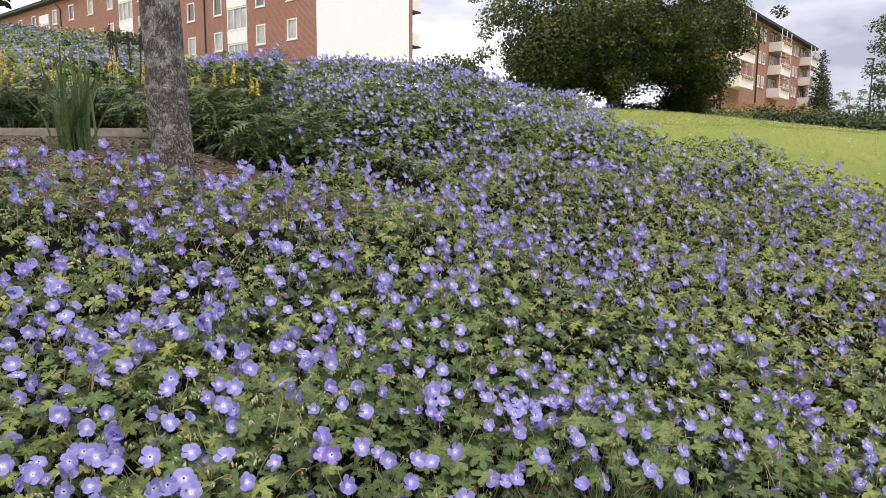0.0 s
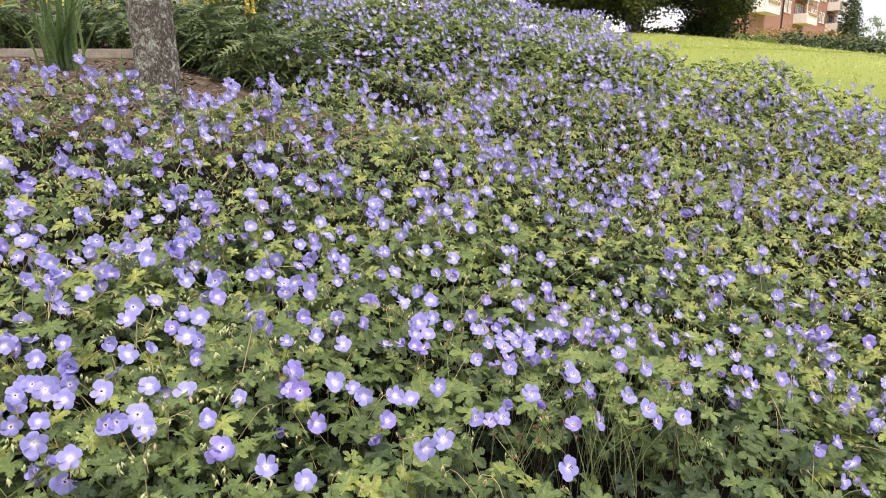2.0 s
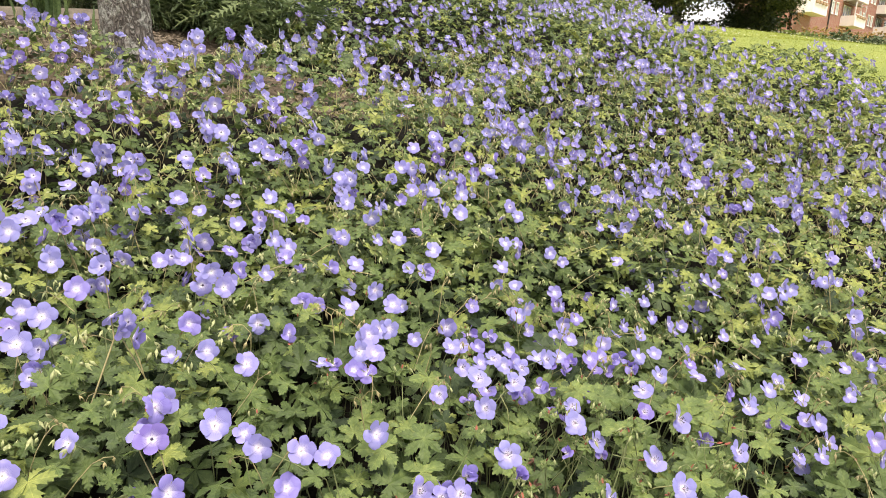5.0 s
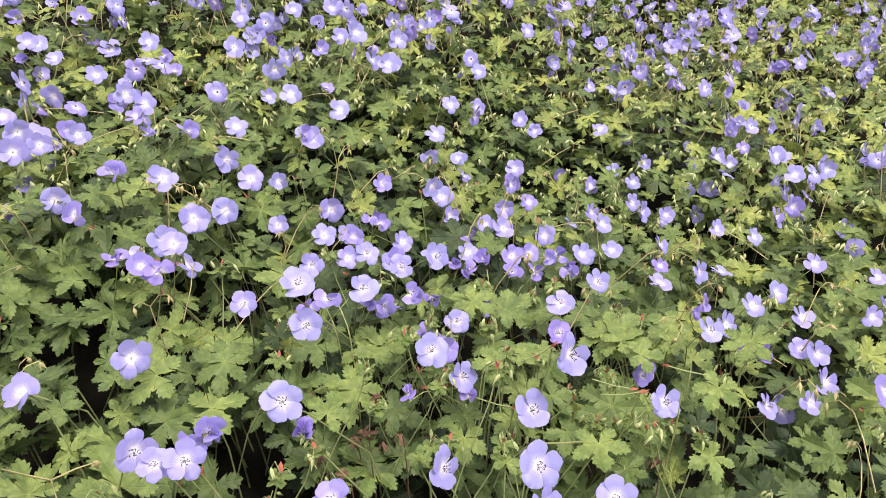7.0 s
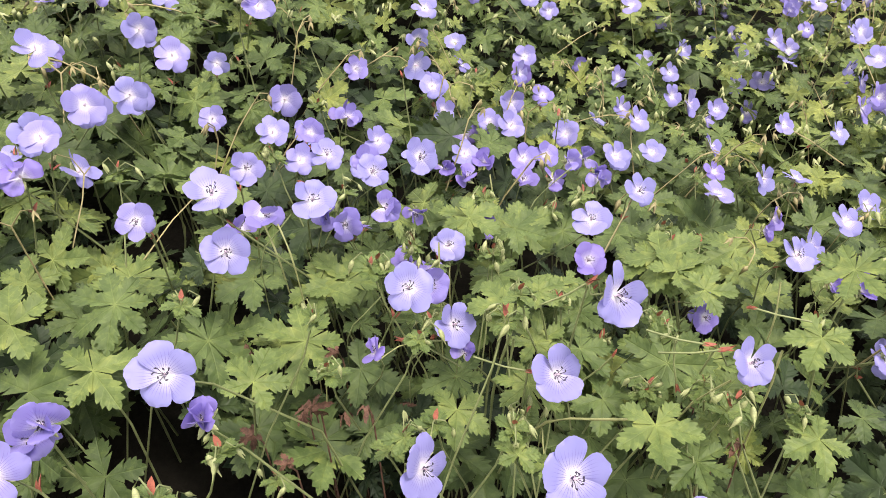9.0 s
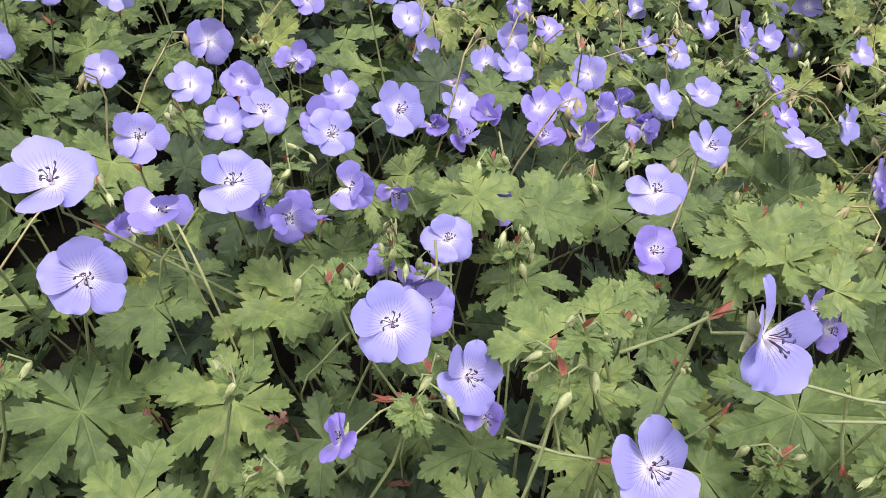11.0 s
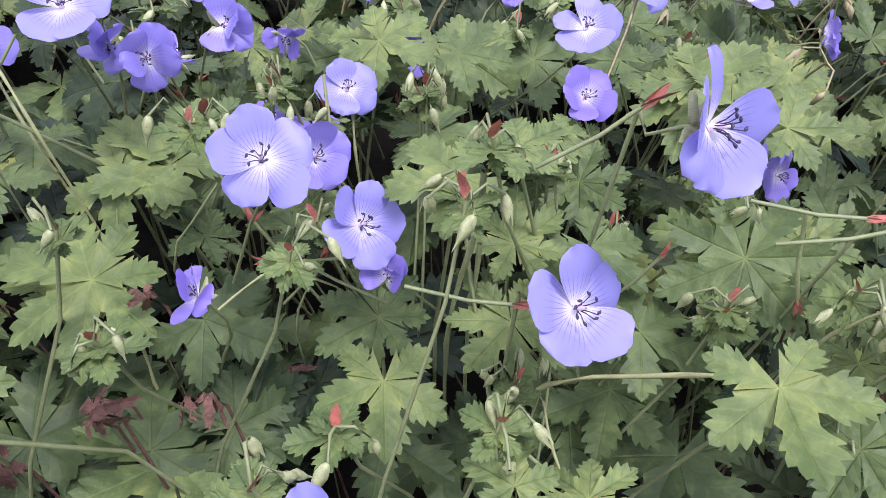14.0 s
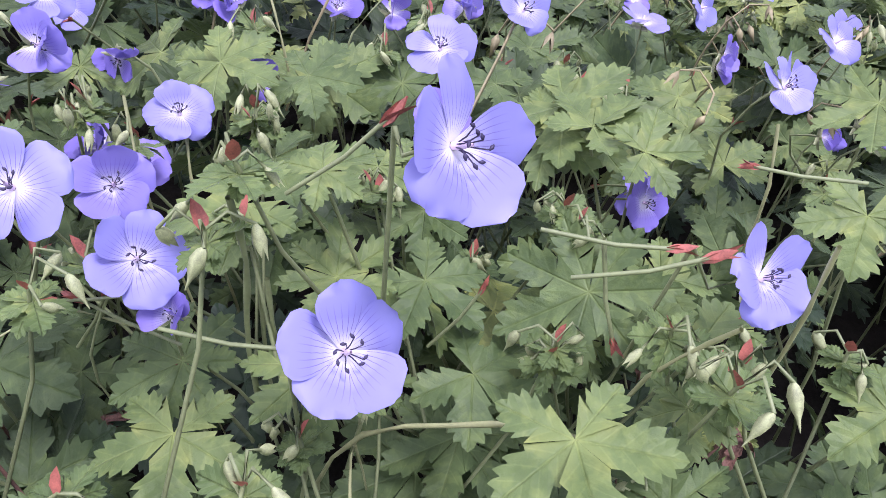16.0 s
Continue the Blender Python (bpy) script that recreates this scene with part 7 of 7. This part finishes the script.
def open_wall(length, z0, z1, holes, deep=0.3, start=0.0):
    """A wall in the xz plane, outer face at y = 0, with openings cut through it. holes: x0, x1, z0, z1."""
    bm = bmesh.new()
    xs = sorted({start, start + length, *[h[0] for h in holes], *[h[1] for h in holes]})
    zs = sorted({z0, z1, *[h[2] for h in holes], *[h[3] for h in holes]})

    def face(*p):
        bm.faces.new([bm.verts.new(q) for q in p])

    for a, b in zip(xs, xs[1:]):
        for c, d in zip(zs, zs[1:]):
            mx, mz = (a + b) / 2, (c + d) / 2
            if any(h[0] < mx < h[1] and h[2] < mz < h[3] for h in holes):
                continue
            face((a, 0, c), (b, 0, c), (b, 0, d), (a, 0, d))
            face((a, -deep, c), (a, -deep, d), (b, -deep, d), (b, -deep, c))
    for a, b, c, d in holes:
        face((a, 0, c), (a, -deep, c), (b, -deep, c), (b, 0, c))
        face((a, 0, d), (b, 0, d), (b, -deep, d), (a, -deep, d))
        face((a, 0, c), (a, 0, d), (a, -deep, d), (a, -deep, c))
        face((b, 0, c), (b, -deep, c), (b, -deep, d), (b, 0, d))
    return bm


def frame_form(a, b, c, d, t=0.10):
    bm = bmesh.new()
    rings = [[bm.verts.new(p) for p in ((x0, y, z0), (x1, y, z0), (x1, y, z1), (x0, y, z1))]
             for x0, x1, z0, z1, y in ((a, b, c, d, -0.12), (a, b, c, d, 0.03), (a + t, b - t, c + t, d - t, 0.03), (a + t, b - t, c + t, d - t, -0.12))]
    for p, q in zip(rings, rings[1:] + rings[:1]):
        for k in range(4):
            bm.faces.new((p[k], p[(k + 1) % 4], q[(k + 1) % 4], q[k]))
    bmesh.ops.recalc_face_normals(bm, faces=bm.faces)
    return bm


def window(parent, a, b, c, d, bars=0, pale=True, flip=1):
    """A white framed window in an opening of the wall."""
    w = part("window", frame_form(a, b, c, d), WHITE, parent, "white-framed window")
    part("pane", block(a + 0.05, b - 0.05, -0.09, -0.075, c + 0.05, d - 0.05), PALE_PANE if pale else GLASS, w)
    part("sill", block(a - 0.05, b + 0.05, -0.02, 0.09, c - 0.06, c - 0.003), WHITE, w)
    for k in range(bars):
        x = a + (b - a) * (k + 1) / (bars + 1)
        part("mullion", block(x - 0.03, x + 0.03, -0.11, 0.02, c + 0.09, d - 0.09), WHITE, w)
    if flip < 0:
        w.matrix_basis = pose(0, 0, 0, 0, 0, 0) @ Matrix.Diagonal((1, -1, 1, 1))
    return w


dice = random.Random(4)
left_block = thing("apartment_block", pose(-8.65, 47, 0, 0, 0, 141), "long red brick apartment block with white windows and end wall", "building")
ROWS_L = ((9.40, 10.80), (12.00, 13.43), (14.64, 16.08))
COLS_L = (1.95, 5.45, 10.75, 14.45, 18.4, 22.2, 27.8, 31.7, 35.8, 39.7, 44.9, 48.6, 53.0, 57.0)
BAYS_L = (7.6, 24.25, 41.6)
spots_l = [(x, x + 1.08, c, d) for c, d in ROWS_L for x in COLS_L]
bays_l = [(x, x + 2.45, z, z + 1.62) for x in BAYS_L for z in (8.15, 10.72, 13.32)]
part("wall", open_wall(62, 4.0, 16.75, spots_l + bays_l), BRICK, left_block, "red brick wall")
for a, b, c, d in spots_l:
    window(left_block, a, b, c, d, 0, dice.random() < 0.7)
for a, b, c, d in bays_l:
    window(left_block, a, b, c, d, 2, True)
    part("panel", block(a, b, 0.003, 0.06, d + 0.02, d + 0.92), RENDER, left_block, "white panel between stair windows")
for x in (13.0, 38.7):
    part("drainpipe", tube([(x, 0.08, 5.0), (x, 0.08, 15.9), (x + 0.5, 0.35, 16.6)], 0.06, 8), STEEL, left_block, "dark drainpipe")
part("end_wall", block(-0.12, 0, -9.0, -0.02, 4.0, 19.2), RENDER, left_block, "blank white rendered end wall")
part("corner_brick", block(-0.16, 0.2, -9.35, -9.003, 4.0, 18.0), BRICK, left_block)
part("back_wall", block(0.2, 62, -9.3, -9.0, 4.0, 16.75), BRICK, left_block)
part("far_end_wall", block(61.7, 62, -8.99, -0.31, 4.0, 16.75), BRICK, left_block)
roof_l = part("roof", block(-0.6, 62.6, -9.9, 0.7, 16.76, 17.05), ROOFING, left_block, "dark flat eaves")
ridge = bmesh.new()
vs = [ridge.verts.new(q) for q in ((-0.6, 0.7, 17.06), (62.6, 0.7, 17.06), (62.6, -9.9, 17.06), (-0.6, -9.9, 17.06), (-0.6, -4.6, 18.6), (62.6, -4.6, 18.6))]
for q in ((0, 1, 5, 4), (2, 3, 4, 5), (0, 4, 3), (1, 2, 5)):
    ridge.faces.new([vs[i] for i in q])
part("roof_slope", ridge, ROOFING, roof_l)
for k, z in enumerate((7.4, 10.0, 12.6)):
    part("balcony", block(0.1, 1.9, -10.4, -9.36, z, z + 0.95), PINKISH, left_block, "pale balcony front")
    part("balcony_edge", block(-0.02, 2.0, -10.5, -9.36, z - 0.12, z - 0.003), ROOFING, left_block)

right_block = thing("apartment_block", pose(35.1, 80.5, 0, 0, 0, 51), "red brick apartment block with stacked pale balconies and a dark roof", "building")
RZ = (9.85, 12.52, 15.18)
pairs = [(x, x + 0.95) for x in (0.8, 2.45, 12.4, 14.0, 16.6, 18.2, 25.4)]
doors = [(s0 + 0.5, s0 + 3.6) for s0 in (-10.4, 4.9, 20.2)]
holes_r = [(a, b, z, z + 1.3) for a, b in pairs for z in RZ] + [(a, b, z - 0.75, z + 1.3) for a, b in doors for z in RZ]
wall_r = open_wall(38.2, 4.0, 17.0, holes_r, 0.3, -11.2)
for v in wall_r.verts:
    v.co.y *= -1
bmesh.ops.reverse_faces(wall_r, faces=wall_r.faces)
part("wall", wall_r, BRICK, right_block, "red brick wall")
for a, b, c, d in holes_r:
    window(right_block, a, b, c, d, 2 if b - a > 2 else 0, dice.random() < 0.6, -1)
part("back_wall", block(-11.2, 27, 5.0, 5.3, 4.0, 17.0), BRICK, right_block)
part("end_wall", block(26.7, 27, 0.31, 4.99, 4.0, 17.0), BRICK, right_block)
part("end_wall", block(-11.2, -10.9, 0.31, 4.99, 4.0, 17.0), BRICK, right_block)
roof_r = part("roof", block(-11.7, 27.6, -0.8, 6.0, 17.01, 17.3), ROOFING, right_block, "dark overhanging roof")
part("drainpipe", tube([(0.2, -0.1, 5.0), (0.2, -0.1, 16.2), (0.1, -0.5, 16.95)], 0.08, 8), STEEL, right_block, "dark drainpipe")
AWNING = plain("awning_cloth", (0.62, 0.52, 0.47), 0.85, 0.1, 2.0)
PLANTER = plain("planter_flowers", (0.45, 0.30, 0.20), 0.9, 0.5, 9.0)
for s0 in (-10.4, 4.9, 20.2):
    for z in RZ:
        b = part("balcony", block(s0, s0 + 4.6, -1.4, -0.003, z - 0.95, z - 0.80), PINKISH, right_block, "pale pink panelled balcony")
        part("front_panel", block(s0, s0 + 4.6, -1.46, -1.403, z - 1.0, z + 0.08), PINKISH, b)
        part("side_panel", block(s0 - 0.05, s0 - 0.002, -1.46, -0.003, z - 1.0, z + 0.08), PINKISH, b)
        part("side_panel", block(s0 + 4.602, s0 + 4.65, -1.46, -0.003, z - 1.0, z + 0.08), PINKISH, b)
        part("rail", tube([(s0 - 0.03, -1.43, z + 0.28), (s0 + 2.3, -1.43, z + 0.28), (s0 + 4.63, -1.43, z + 0.28)], 0.035, 6), WHITE, b)
        for k in range(7):
            part("rail_post", block(s0 + 0.1 + 0.72 * k, s0 + 0.15 + 0.72 * k, -1.455, -1.41, z + 0.083, z + 0.25), WHITE, b)
        for k in range(4):
            part("planter", block(s0 + 0.5 + 1.0 * k, s0 + 1.2 + 1.0 * k, -1.66, -1.463, z - 0.10, z + 0.16, 0.03), PLANTER, b, "planter box with flowers")
        for k in range(3):
            part("post", block(s0 + 0.02 + 2.2 * k, s0 + 0.10 + 2.2 * k, -1.40, -1.32, z - 0.797, z + 1.55), WHITE, b)
        tilt = dice.choice((0.35, 0.8, 1.1))
        cloth = bmesh.new()
        qs = [cloth.verts.new(p) for p in ((s0 + 0.2, -0.05, z + 1.5), (s0 + 4.3, -0.05, z + 1.5), (s0 + 4.3, -1.7, z + 1.5 - tilt), (s0 + 0.2, -1.7, z + 1.5 - tilt))]
        cloth.faces.new(qs)
        bmesh.ops.solidify(cloth, geom=cloth.faces[:], thickness=0.03)
        part("awning", cloth, AWNING, b, "slanting cloth awning")
